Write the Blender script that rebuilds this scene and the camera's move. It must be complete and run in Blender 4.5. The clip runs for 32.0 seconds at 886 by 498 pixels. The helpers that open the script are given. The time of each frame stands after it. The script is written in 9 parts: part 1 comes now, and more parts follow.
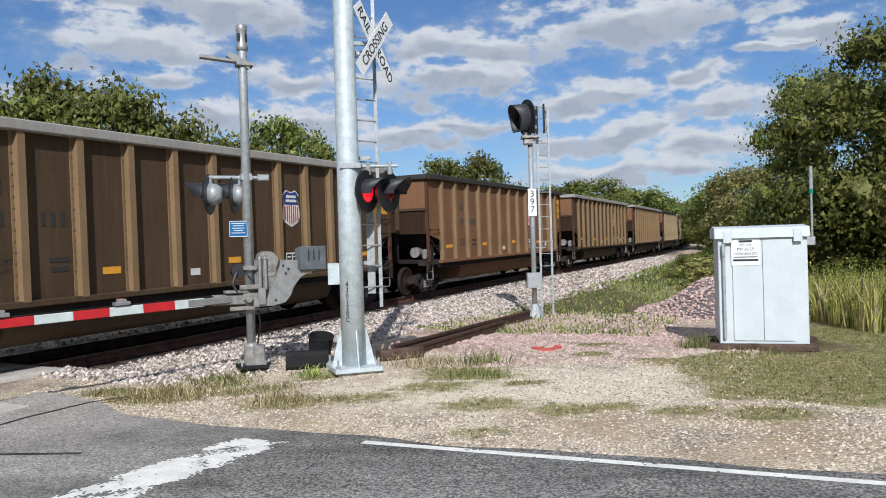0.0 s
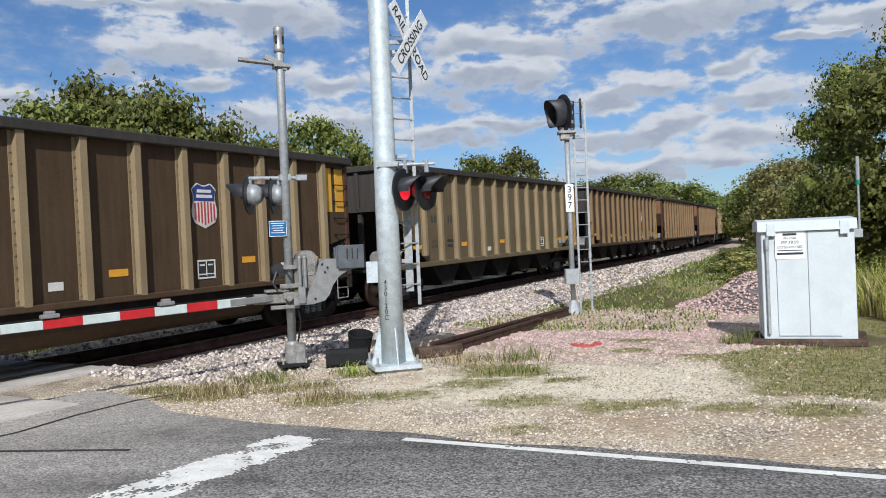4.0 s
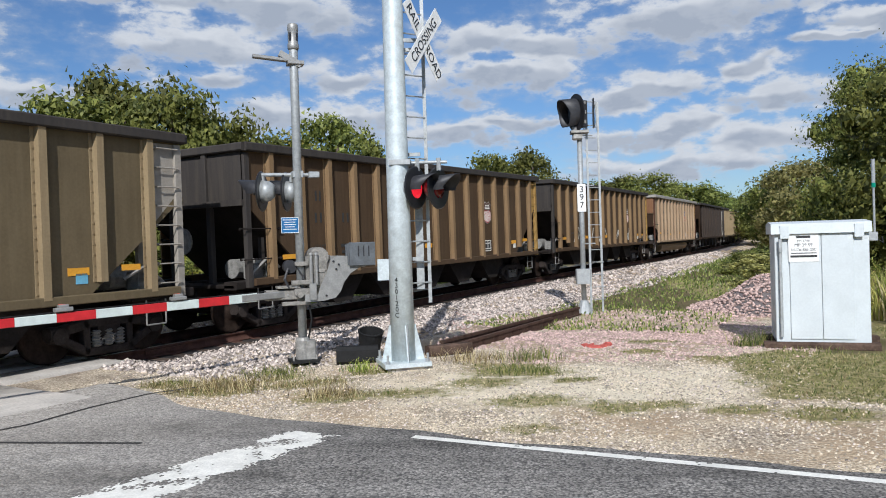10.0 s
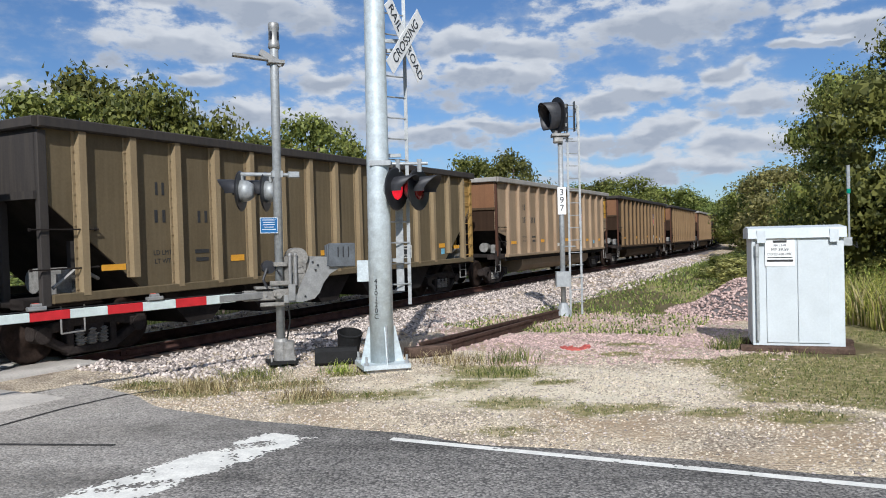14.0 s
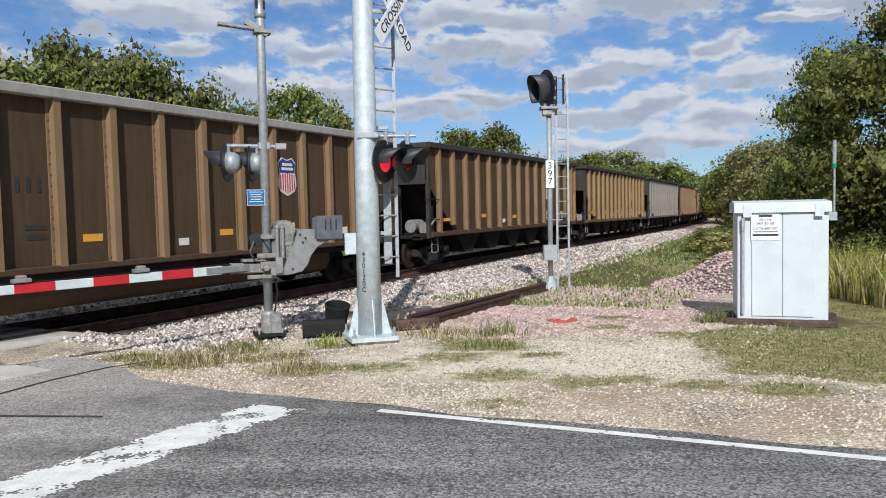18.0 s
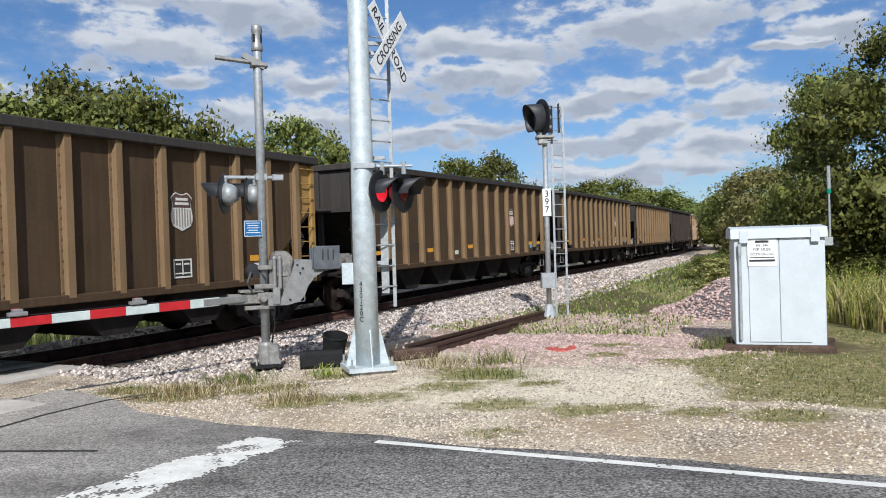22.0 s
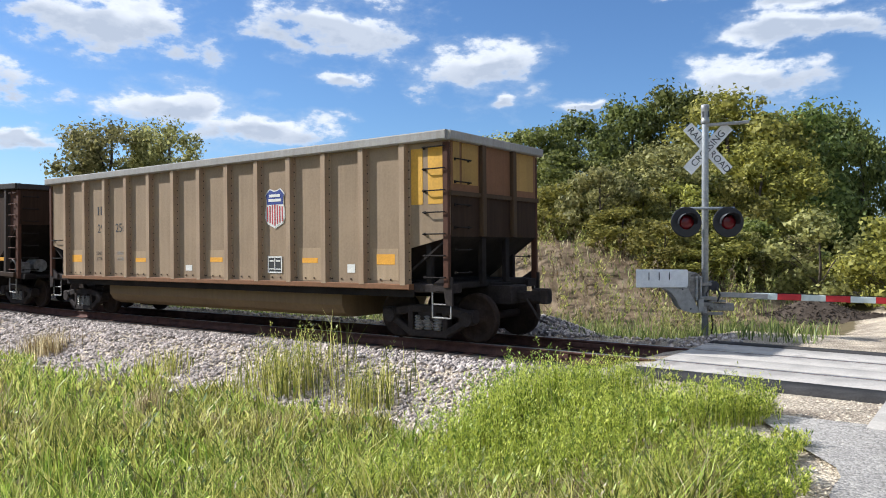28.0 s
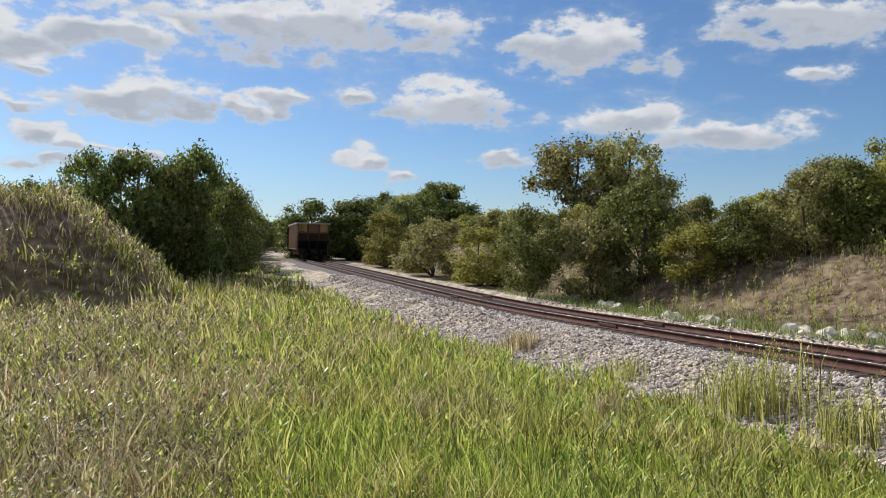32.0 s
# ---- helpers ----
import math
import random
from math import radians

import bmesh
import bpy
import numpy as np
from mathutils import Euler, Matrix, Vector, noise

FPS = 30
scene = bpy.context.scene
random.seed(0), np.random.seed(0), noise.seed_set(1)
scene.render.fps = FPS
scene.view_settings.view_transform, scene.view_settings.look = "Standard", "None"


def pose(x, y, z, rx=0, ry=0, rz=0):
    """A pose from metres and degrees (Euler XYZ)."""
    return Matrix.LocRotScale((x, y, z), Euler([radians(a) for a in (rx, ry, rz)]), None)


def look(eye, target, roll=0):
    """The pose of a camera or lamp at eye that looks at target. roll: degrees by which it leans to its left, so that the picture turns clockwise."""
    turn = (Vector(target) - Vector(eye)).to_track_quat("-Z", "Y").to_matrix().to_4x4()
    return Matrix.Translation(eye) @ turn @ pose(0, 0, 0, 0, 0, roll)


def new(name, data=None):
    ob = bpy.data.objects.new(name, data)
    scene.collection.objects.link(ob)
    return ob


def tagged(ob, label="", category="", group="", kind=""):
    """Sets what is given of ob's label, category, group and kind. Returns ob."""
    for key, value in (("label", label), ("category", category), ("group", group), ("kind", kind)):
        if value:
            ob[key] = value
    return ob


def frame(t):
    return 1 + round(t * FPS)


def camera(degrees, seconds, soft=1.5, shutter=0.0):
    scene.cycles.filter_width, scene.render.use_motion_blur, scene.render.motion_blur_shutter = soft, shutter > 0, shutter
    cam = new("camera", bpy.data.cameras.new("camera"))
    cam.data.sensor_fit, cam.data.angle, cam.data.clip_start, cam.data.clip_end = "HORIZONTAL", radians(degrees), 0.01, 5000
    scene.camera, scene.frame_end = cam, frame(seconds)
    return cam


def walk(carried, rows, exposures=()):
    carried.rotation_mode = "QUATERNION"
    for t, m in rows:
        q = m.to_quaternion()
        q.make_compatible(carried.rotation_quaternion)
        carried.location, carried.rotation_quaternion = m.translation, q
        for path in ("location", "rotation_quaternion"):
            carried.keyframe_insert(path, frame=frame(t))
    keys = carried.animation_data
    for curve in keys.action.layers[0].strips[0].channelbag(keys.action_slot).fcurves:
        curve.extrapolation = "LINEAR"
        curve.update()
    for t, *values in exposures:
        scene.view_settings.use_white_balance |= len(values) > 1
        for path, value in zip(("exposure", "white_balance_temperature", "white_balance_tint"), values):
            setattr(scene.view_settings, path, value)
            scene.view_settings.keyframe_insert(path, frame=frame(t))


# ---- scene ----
cam = camera(61.75, 32.0, soft=1.0)
PATH = [
    (0, look((-0.002, -0.000, 1.785), (-0.002, 10.000, 1.710), -1.72)),
    (0.5, look((-0.003, -0.000, 1.785), (-0.005, 9.999, 1.699), -1.64)),
    (1, look((-0.005, -0.000, 1.785), (-0.049, 9.999, 1.709), -1.58)),
    (1.5, look((-0.007, -0.001, 1.785), (-0.103, 9.999, 1.729), -1.51)),
    (2, look((-0.009, -0.001, 1.785), (-0.170, 9.998, 1.743), -1.56)),
    (2.5, look((-0.011, -0.002, 1.785), (-0.250, 9.995, 1.740), -1.79)),
    (3, look((-0.013, -0.002, 1.785), (-0.353, 9.992, 1.730), -2.02)),
    (3.5, look((-0.014, -0.003, 1.785), (-0.472, 9.986, 1.715), -2.23)),
    (5.5, look((-0.015, -0.014, 1.784), (-0.516, 9.973, 1.639), -2.74)),
    (6, look((-0.016, -0.015, 1.784), (-0.499, 9.972, 1.640), -2.81)),
    (6.5, look((-0.018, -0.017, 1.784), (-0.558, 9.968, 1.652), -2.82)),
    (7, look((-0.021, -0.018, 1.784), (-0.684, 9.959, 1.676), -2.82)),
    (7.5, look((-0.024, -0.019, 1.784), (-0.841, 9.947, 1.700), -2.78)),
    (8, look((-0.026, -0.019, 1.784), (-0.971, 9.936, 1.716), -2.78)),
    (8.5, look((-0.027, -0.017, 1.784), (-1.019, 9.933, 1.709), -2.72)),
    (9, look((-0.027, -0.014, 1.784), (-0.969, 9.941, 1.694), -2.59)),
    (9.5, look((-0.026, -0.011, 1.784), (-0.849, 9.955, 1.665), -2.22)),
    (10, look((-0.025, -0.007, 1.784), (-0.663, 9.972, 1.676), -1.77)),
    (10.5, look((-0.024, -0.004, 1.784), (-0.459, 9.986, 1.700), -1.36)),
    (11, look((-0.022, -0.002, 1.784), (-0.261, 9.995, 1.723), -1.08)),
    (11.5, look((-0.020, 0.000, 1.784), (-0.094, 10.000, 1.751), -0.97)),
    (12, look((-0.018, 0.002, 1.784), (-0.022, 10.002, 1.755), -1.05)),
    (12.5, look((-0.017, 0.004, 1.783), (-0.057, 10.004, 1.750), -1.20)),
    (13, look((-0.017, 0.006, 1.783), (-0.192, 10.005, 1.732), -1.35)),
    (13.5, look((-0.017, 0.008, 1.783), (-0.357, 10.002, 1.713), -1.51)),
    (15.5, look((-0.024, 0.021, 1.783), (-0.352, 10.013, 1.528), -0.71)),
    (16, look((-0.024, 0.022, 1.783), (-0.286, 10.013, 1.423), -0.42)),
    (16.5, look((-0.023, 0.023, 1.783), (-0.237, 10.011, 1.343), -0.38)),
    (17, look((-0.021, 0.022, 1.783), (-0.212, 10.009, 1.302), -0.53)),
    (17.5, look((-0.019, 0.019, 1.783), (-0.218, 10.005, 1.304), -0.80)),
    (18, look((-0.016, 0.013, 1.783), (-0.237, 10.000, 1.324), -1.05)),
    (18.5, look((-0.013, 0.005, 1.783), (-0.262, 9.993, 1.344), -1.32)),
    (19, look((-0.009, -0.002, 1.783), (-0.280, 9.985, 1.354), -1.49)),
    (19.5, look((-0.005, -0.007, 1.783), (-0.285, 9.982, 1.393), -1.58)),
    (20, look((-0.001, -0.009, 1.783), (-0.276, 9.982, 1.457), -1.47)),
    (20.5, look((0.003, -0.010, 1.783), (-0.252, 9.984, 1.548), -1.40)),
    (21, look((0.006, -0.008, 1.783), (-0.230, 9.988, 1.625), -1.38)),
    (21.5, look((0.009, -0.003, 1.783), (-0.204, 9.994, 1.682), -1.49)),
    (22, look((0.011, 0.003, 1.783), (-0.187, 10.001, 1.714), -1.64)),
    (22.5, look((0.011, 0.010, 1.783), (-0.189, 10.008, 1.732), -1.71)),
    (23, look((0.010, 0.018, 1.783), (-0.205, 10.015, 1.750), -1.64)),
    (23.5, look((0.007, 0.022, 1.783), (-0.266, 10.019, 1.757), -1.51)),
    (24, look((0.002, 0.025, 1.783), (-0.421, 10.016, 1.768), -1.42)),
    (24.5, look((-0.001, 0.026, 1.783), (-0.698, 10.001, 1.779), -1.31)),
    (26.5, look((-0.168, -0.110, 1.774), (-6.007, 8.008, 1.869), -0.04)),
    (27, look((-0.200, -0.172, 1.776), (-8.433, 5.504, 1.823), 0.60)),
    (27.4, look((-0.216, -0.206, 1.777), (-9.830, 2.545, 1.756), 0.62)),
    (27.5, look((-0.218, -0.210, 1.777), (-10.053, 1.599, 1.762), 0.19)),
    (28, look((-0.216, -0.217, 1.778), (-10.002, -2.277, 1.719), -0.09)),
    (28.5, look((-0.229, -0.238, 1.779), (-9.150, -4.756, 1.731), -0.16)),
    (29, look((-0.245, -0.240, 1.780), (-8.458, -5.945, 1.700), 0.12)),
    (29.5, look((-0.255, -0.232, 1.782), (-8.061, -6.482, 1.719), 0.63)),
    (30, look((-0.266, -0.237, 1.783), (-7.805, -6.807, 1.768), 1.01)),
    (30.5, look((-0.277, -0.251, 1.784), (-7.604, -7.057, 1.797), 1.14)),
    (31, look((-0.287, -0.265, 1.785), (-7.442, -7.251, 1.807), 1.07)),
    (31.5, look((-0.294, -0.276, 1.785), (-7.318, -7.394, 1.811), 0.98)),
    (32, look((-0.299, -0.281, 1.785), (-7.221, -7.498, 1.814), 0.76)),
]
walk(cam, PATH, ((0.0, -0.12, 6100, 10), (26.0, -0.06, 6080, 10), (27.0, 0.12, 6000, 10), (27.5, 0.25, 6040, 10), (28.0, 0.42, 6060, 10), (28.5, 0.26, 6260, 10), (29.0, 0.08, 6440, 10), (32.0, 0.03, 6480, 10)))

# ---------------------------------------------------------------- light
SUN_EL, SUN_AZ = 36.0, 180.0      # the sun stands over -y
world = bpy.data.worlds.new("sky")
scene.world = world
world.use_nodes = True


def link_nodes(tree, *pairs):
    for a, b in pairs:
        tree.links.new(a, b)


# the clouds in view: bearing, height over the horizon, half width and half height, in radians
CLOUDS_AHEAD = [(-0.455, 0.300, 0.052, 0.008), (-0.308, 0.300, 0.120, 0.024), (-0.385, 0.254, 0.083, 0.019), (-0.367, 0.213, 0.045, 0.014), (-0.511, 0.204, 0.027, 0.008), (-0.562, 0.192, 0.010, 0.010), (-0.173,
    0.219, 0.064, 0.020), (-0.175, 0.168, 0.075, 0.025), (0.056, 0.256, 0.123, 0.027), (0.024, 0.211, 0.101, 0.017), (0.276, 0.276, 0.125, 0.030), (0.323, 0.209, 0.039, 0.019), (0.209, 0.183, 0.067,
    0.021), (0.346, 0.162, 0.073, 0.025), (0.222, 0.135, 0.090, 0.019), (0.022, 0.158, 0.053, 0.013), (-0.039, 0.141, 0.057, 0.019), (0.338, 0.109, 0.077, 0.018), (0.234, 0.085, 0.129, 0.015), (0.437,
    0.224, 0.036, 0.006), (-0.291, 0.176, 0.058, 0.020), (0.473, 0.240, 0.051, 0.019)]
CLOUDS_SIDE = [(-0.964, 0.289, 0.087, 0.030), (-1.093, 0.281, 0.037, 0.021), (-0.756, 0.255, 0.129, 0.051), (-0.785, 0.198, 0.159, 0.017), (-0.573, 0.195, 0.057, 0.015), (-1.331, 0.294, 0.039, 0.018), (-1.324,
    0.258, 0.068, 0.017), (-1.389, 0.206, 0.055, 0.025), (-1.603, 0.183, 0.025, 0.006), (-1.439, 0.309, 0.046, 0.012), (-1.924, 0.285, 0.089, 0.023), (-1.898, 0.224, 0.044, 0.013), (-1.731, 0.232, 0.061,
    0.029), (-2.189, 0.266, 0.080, 0.029)]
CLOUDS_DOWN = [(-2.128, 0.172, 0.064, 0.019), (-2.000, 0.147, 0.076, 0.018), (-2.491, 0.205, 0.035, 0.015), (-2.362, 0.194, 0.078, 0.023), (-2.631, 0.176, 0.022, 0.011), (-2.587, 0.188, 0.027, 0.012), (-2.480,
    0.117, 0.032, 0.009), (-2.434, 0.101, 0.026, 0.006), (-2.308, 0.129, 0.027, 0.011), (-1.694, 0.185, 0.017, 0.005), (-2.580, 0.288, 0.199, 0.035), (-2.763, 0.182, 0.091, 0.022), (-2.902, 0.243, 0.053,
    0.032), (-2.803, 0.251, 0.055, 0.019), (-2.901, 0.167, 0.023, 0.009), (-2.876, 0.127, 0.029, 0.013), (-2.832, 0.118, 0.039, 0.009), (-2.853, 0.099, 0.032, 0.008), (-2.772, 0.119, 0.022, 0.007),
    (-2.890, 0.212, 0.029, 0.009)]


def build_sky():
    nt = world.node_tree
    nt.nodes.clear()
    N = nt.nodes.new
    out, bg = N("ShaderNodeOutputWorld"), N("ShaderNodeBackground")
    sky = N("ShaderNodeTexSky")
    sky.sky_type, sky.sun_disc = "NISHITA", False
    sky.sun_elevation, sky.sun_rotation = radians(SUN_EL), radians(180)
    sky.air_density, sky.dust_density, sky.ozone_density = 1.0, 0.25, 3.6
    co, sep = N("ShaderNodeTexCoord"), N("ShaderNodeSeparateXYZ")

    def calc(op, a, b=None):
        n = N("ShaderNodeMath")
        n.operation = op
        for k, v in enumerate((a, b)):
            if isinstance(v, (int, float)):
                n.inputs[k].default_value = v
            elif v is not None:
                nt.links.new(v, n.inputs[k])
        return n.outputs[0]

    def ranged(src, lo, hi, to_lo=0.0, to_hi=1.0, smooth=True):
        r = N("ShaderNodeMapRange")
        if smooth:
            r.interpolation_type = "SMOOTHSTEP"
        for k, v in zip(("From Min", "From Max", "To Min", "To Max"), (lo, hi, to_lo, to_hi)):
            r.inputs[k].default_value = v
        nt.links.new(src, r.inputs[0])
        return r.outputs[0]
    nt.links.new(co.outputs["Generated"], sep.inputs[0])
    # bearing and height over the horizon, both in radians
    polar = N("ShaderNodeCombineXYZ")
    nt.links.new(calc("ARCTAN2", sep.outputs[0], sep.outputs[1]), polar.inputs[0])
    rise = calc("ARCSINE", sep.outputs[2])
    nt.links.new(rise, polar.inputs[1])
    puff, wisp = N("ShaderNodeTexNoise"), N("ShaderNodeTexNoise")
    mp = N("ShaderNodeMapping")
    mp.inputs["Scale"].default_value = (1.0, 1.9, 1.0)
    puff.inputs["Scale"].default_value, puff.inputs["Detail"].default_value, puff.inputs["Roughness"].default_value = 17.0, 8.0, 0.60
    wisp.inputs["Scale"].default_value, wisp.inputs["Detail"].default_value, wisp.inputs["Roughness"].default_value = 5.0, 8.0, 0.6
    lift, high = N("ShaderNodeVectorMath"), N("ShaderNodeTexNoise")
    lift.inputs[1].default_value = (0.0, 0.022, 0.0)
    high.inputs["Scale"].default_value, high.inputs["Detail"].default_value, high.inputs["Roughness"].default_value = 15.0, 4.0, 0.55
    link_nodes(nt, (polar.outputs[0], mp.inputs[0]), (mp.outputs[0], puff.inputs["Vector"]), (mp.outputs[0], wisp.inputs["Vector"]), (mp.outputs[0], lift.inputs[0]), (lift.outputs[0], high.inputs["Vector"]))
    ragged = calc("MULTIPLY", calc("SUBTRACT", puff.outputs[0], 0.5), 3.4)

    # no two heaps are alike: the field is bent and sheared before the heaps are laid into it
    warp, off, bent = N("ShaderNodeTexNoise"), N("ShaderNodeVectorMath"), N("ShaderNodeVectorMath")
    warp.inputs["Scale"].default_value, warp.inputs["Detail"].default_value = 9.0, 3.0
    off.operation, bent.operation = "SUBTRACT", "MULTIPLY_ADD"
    off.inputs[1].default_value, bent.inputs[1].default_value = (0.5, 0.5, 0.5), (0.16, 0.07, 0.0)
    link_nodes(nt, (mp.outputs[0], warp.inputs["Vector"]), (warp.outputs["Color"], off.inputs[0]), (off.outputs[0], bent.inputs[0]), (polar.outputs[0], bent.inputs[2]))

    def nearest(shift):
        """How far, in half widths, to the nearest cloud's middle; shift raises the middles."""
        near = None
        for az, el, wide, tall in CLOUDS_AHEAD + CLOUDS_SIDE + CLOUDS_DOWN:
            at, span = N("ShaderNodeVectorMath"), N("ShaderNodeVectorMath")
            at.operation, span.operation = "MULTIPLY_ADD", "LENGTH"
            at.inputs[1].default_value = (0.80 / wide, 0.80 / tall, 0.0)
            at.inputs[2].default_value = (-0.80 * az / wide, -0.80 * el / tall - shift, 0.0)
            nt.links.new(bent.outputs[0], at.inputs[0])
            nt.links.new(at.outputs[0], span.inputs[0])
            near = span.outputs["Value"] if near is None else calc("MINIMUM", near, span.outputs["Value"])
        return near
    near = nearest(0.0)
    body = calc("SUBTRACT", calc("SUBTRACT", 1.0, near), ragged)
    # overhead and behind, where no single cloud is known, the same kind of broken cover
    flat = N("ShaderNodeCombineXYZ")
    dome = calc("ADD", calc("MAXIMUM", sep.outputs[2], 0.0), 0.22)
    nt.links.new(calc("DIVIDE", sep.outputs[0], dome), flat.inputs[0])
    nt.links.new(calc("DIVIDE", sep.outputs[1], dome), flat.inputs[1])
    rest = N("ShaderNodeTexNoise")
    rest.inputs["Scale"].default_value, rest.inputs["Detail"].default_value = 2.2, 6.0
    nt.links.new(flat.outputs[0], rest.inputs["Vector"])
    away = calc("MAXIMUM", ranged(rise, 0.36, 0.50), ranged(sep.outputs[0], 0.55, 0.75))
    body = calc("MAXIMUM", body, calc("SUBTRACT", calc("MULTIPLY", away, calc("SUBTRACT", calc("MULTIPLY", rest.outputs[0], 4.0), 1.9)), calc("MULTIPLY", calc("SUBTRACT", 1.0, away), 9.0)))
    mask = ranged(body, -0.08, 0.50)
    # tops and rims catch the sun, flat bases are grey
    base = ranged(calc("SUBTRACT", nearest(0.60), near), -0.12, 0.45)
    fold = ranged(calc("SUBTRACT", high.outputs[0], puff.outputs[0]), -0.10, 0.16)
    deep = ranged(body, 0.15, 0.85)
    grey = calc("ADD", calc("MULTIPLY", calc("MULTIPLY", base, ranged(body, -0.10, 0.40)), 0.78), calc("MULTIPLY", calc("MULTIPLY", fold, deep), 0.30))
    tone, mix = N("ShaderNodeMix"), N("ShaderNodeMix")
    tone.data_type = mix.data_type = "RGBA"
    tone.inputs["A"].default_value, tone.inputs["B"].default_value = (8.1, 8.3, 8.6, 1), (4.6, 5.1, 5.95, 1)
    tint = N("ShaderNodeMix")
    tint.data_type, tint.blend_type = "RGBA", "MULTIPLY"
    tint.inputs["Factor"].default_value, tint.inputs["B"].default_value = 1.0, (0.80, 0.94, 1.10, 1)
    # thin haze round the heaps and towards the horizon
    veil = calc("ADD", calc("MULTIPLY", ranged(calc("ADD", calc("SUBTRACT", body, 0.0), calc("MULTIPLY", wisp.outputs[0], 1.6)), 0.2, 1.5), ranged(sep.outputs[1], 0.1, 0.8, 0.46, 0.62)), calc("MULTIPLY", ranged(rise, 0.16, 0.0), 0.25))
    thin = N("ShaderNodeMix")
    thin.data_type = "RGBA"
    thin.inputs["B"].default_value = (5.6, 6.2, 7.0, 1)
    link_nodes(nt, (sky.outputs[0], tint.inputs["A"]), (tint.outputs["Result"], thin.inputs["A"]), (veil, thin.inputs["Factor"]), (grey, tone.inputs["Factor"]),
               (mask, mix.inputs["Factor"]), (thin.outputs["Result"], mix.inputs["A"]), (tone.outputs["Result"], mix.inputs["B"]),
               (mix.outputs["Result"], bg.inputs[0]), (bg.outputs[0], out.inputs[0]))
    bg.inputs[1].default_value = 0.090


build_sky()
sun = new("sun", bpy.data.lights.new("sun", "SUN"))
sun.data.energy, sun.data.angle, sun.data.color = 5.0, radians(0.55), (1.0, 0.965, 0.91)
sun.matrix_world = look((0, -60 * math.cos(radians(SUN_EL)), 60 * math.sin(radians(SUN_EL))), (0, 0, 0))


# ---------------------------------------------------------------- materials
def material(name, base, rough=0.8, metal=0.0, vary=0.25, scale=6.0, grain=60.0, bump=0.15, dark=None, spot=0.0, per_object=0.0, per_island=0.0, emit=0.0, spec=None):
    """Two scales of tone on a base colour, fine relief, and a little chance from piece to piece."""
    m = bpy.data.materials.new(name)
    m.use_nodes = True
    nt = m.node_tree
    N = nt.nodes.new
    b = nt.nodes["Principled BSDF"]
    b.inputs["Roughness"].default_value, b.inputs["Metallic"].default_value = rough, metal
    b.inputs["Specular IOR Level"].default_value = spec if spec is not None else (0.12 if rough >= 0.7 else 0.4)
    co = N("ShaderNodeTexCoord")
    big, small = N("ShaderNodeTexNoise"), N("ShaderNodeTexNoise")
    big.inputs["Scale"].default_value, big.inputs["Detail"].default_value = scale, 5
    small.inputs["Scale"].default_value, small.inputs["Detail"].default_value = grain, 4
    a = N("ShaderNodeMapRange")
    a.inputs["From Min"].default_value, a.inputs["From Max"].default_value = 0.3, 0.7
    a.inputs["To Min"].default_value, a.inputs["To Max"].default_value = 1 - vary, 1 + vary
    c = N("ShaderNodeMapRange")
    c.inputs["From Min"].default_value, c.inputs["From Max"].default_value = 0.3, 0.7
    c.inputs["To Min"].default_value, c.inputs["To Max"].default_value = 1 - vary * 0.6, 1 + vary * 0.6
    mul = N("ShaderNodeMath")
    mul.operation = "MULTIPLY"
    col = N("ShaderNodeMix")
    col.data_type, col.blend_type = "RGBA", "MULTIPLY"
    col.inputs["Factor"].default_value = 1.0
    link_nodes(nt, (co.outputs["Object"], big.inputs["Vector"]), (co.outputs["Object"], small.inputs["Vector"]),
               (big.outputs[0], a.inputs[0]), (small.outputs[0], c.inputs[0]), (a.outputs[0], mul.inputs[0]), (c.outputs[0], mul.inputs[1]))
    tone = mul.outputs[0]
    for amount, node, sock in ((per_object, "ShaderNodeObjectInfo", "Random"), (per_island, "ShaderNodeNewGeometry", "Random Per Island")):
        if amount:
            src, rg, mm = N(node), N("ShaderNodeMapRange"), N("ShaderNodeMath")
            rg.inputs["To Min"].default_value, rg.inputs["To Max"].default_value = 1 - amount, 1 + amount
            mm.operation = "MULTIPLY"
            link_nodes(nt, (src.outputs[sock], rg.inputs[0]), (rg.outputs[0], mm.inputs[0]), (tone, mm.inputs[1]))
            tone = mm.outputs[0]
    if dark:
        mx, rg = N("ShaderNodeMix"), N("ShaderNodeMapRange")
        mx.data_type = "RGBA"
        mx.inputs["A"].default_value, mx.inputs["B"].default_value = (*base, 1), (*dark, 1)
        rg.inputs["From Min"].default_value, rg.inputs["From Max"].default_value = 0.62 - spot, 0.72 - spot
        link_nodes(nt, (big.outputs[0], rg.inputs[0]), (rg.outputs[0], mx.inputs["Factor"]), (mx.outputs["Result"], col.inputs["A"]))
    else:
        col.inputs["A"].default_value = (*base, 1)
    link_nodes(nt, (tone, col.inputs["B"]), (col.outputs["Result"], b.inputs["Base Color"]))
    if bump:
        bp = N("ShaderNodeBump")
        bp.inputs["Strength"].default_value, bp.inputs["Distance"].default_value = bump, 0.02
        link_nodes(nt, (small.outputs[0], bp.inputs["Height"]), (bp.outputs[0], b.inputs["Normal"]))
    if emit:
        b.inputs["Emission Color"].default_value, b.inputs["Emission Strength"].default_value = (*base, 1), emit
    return m


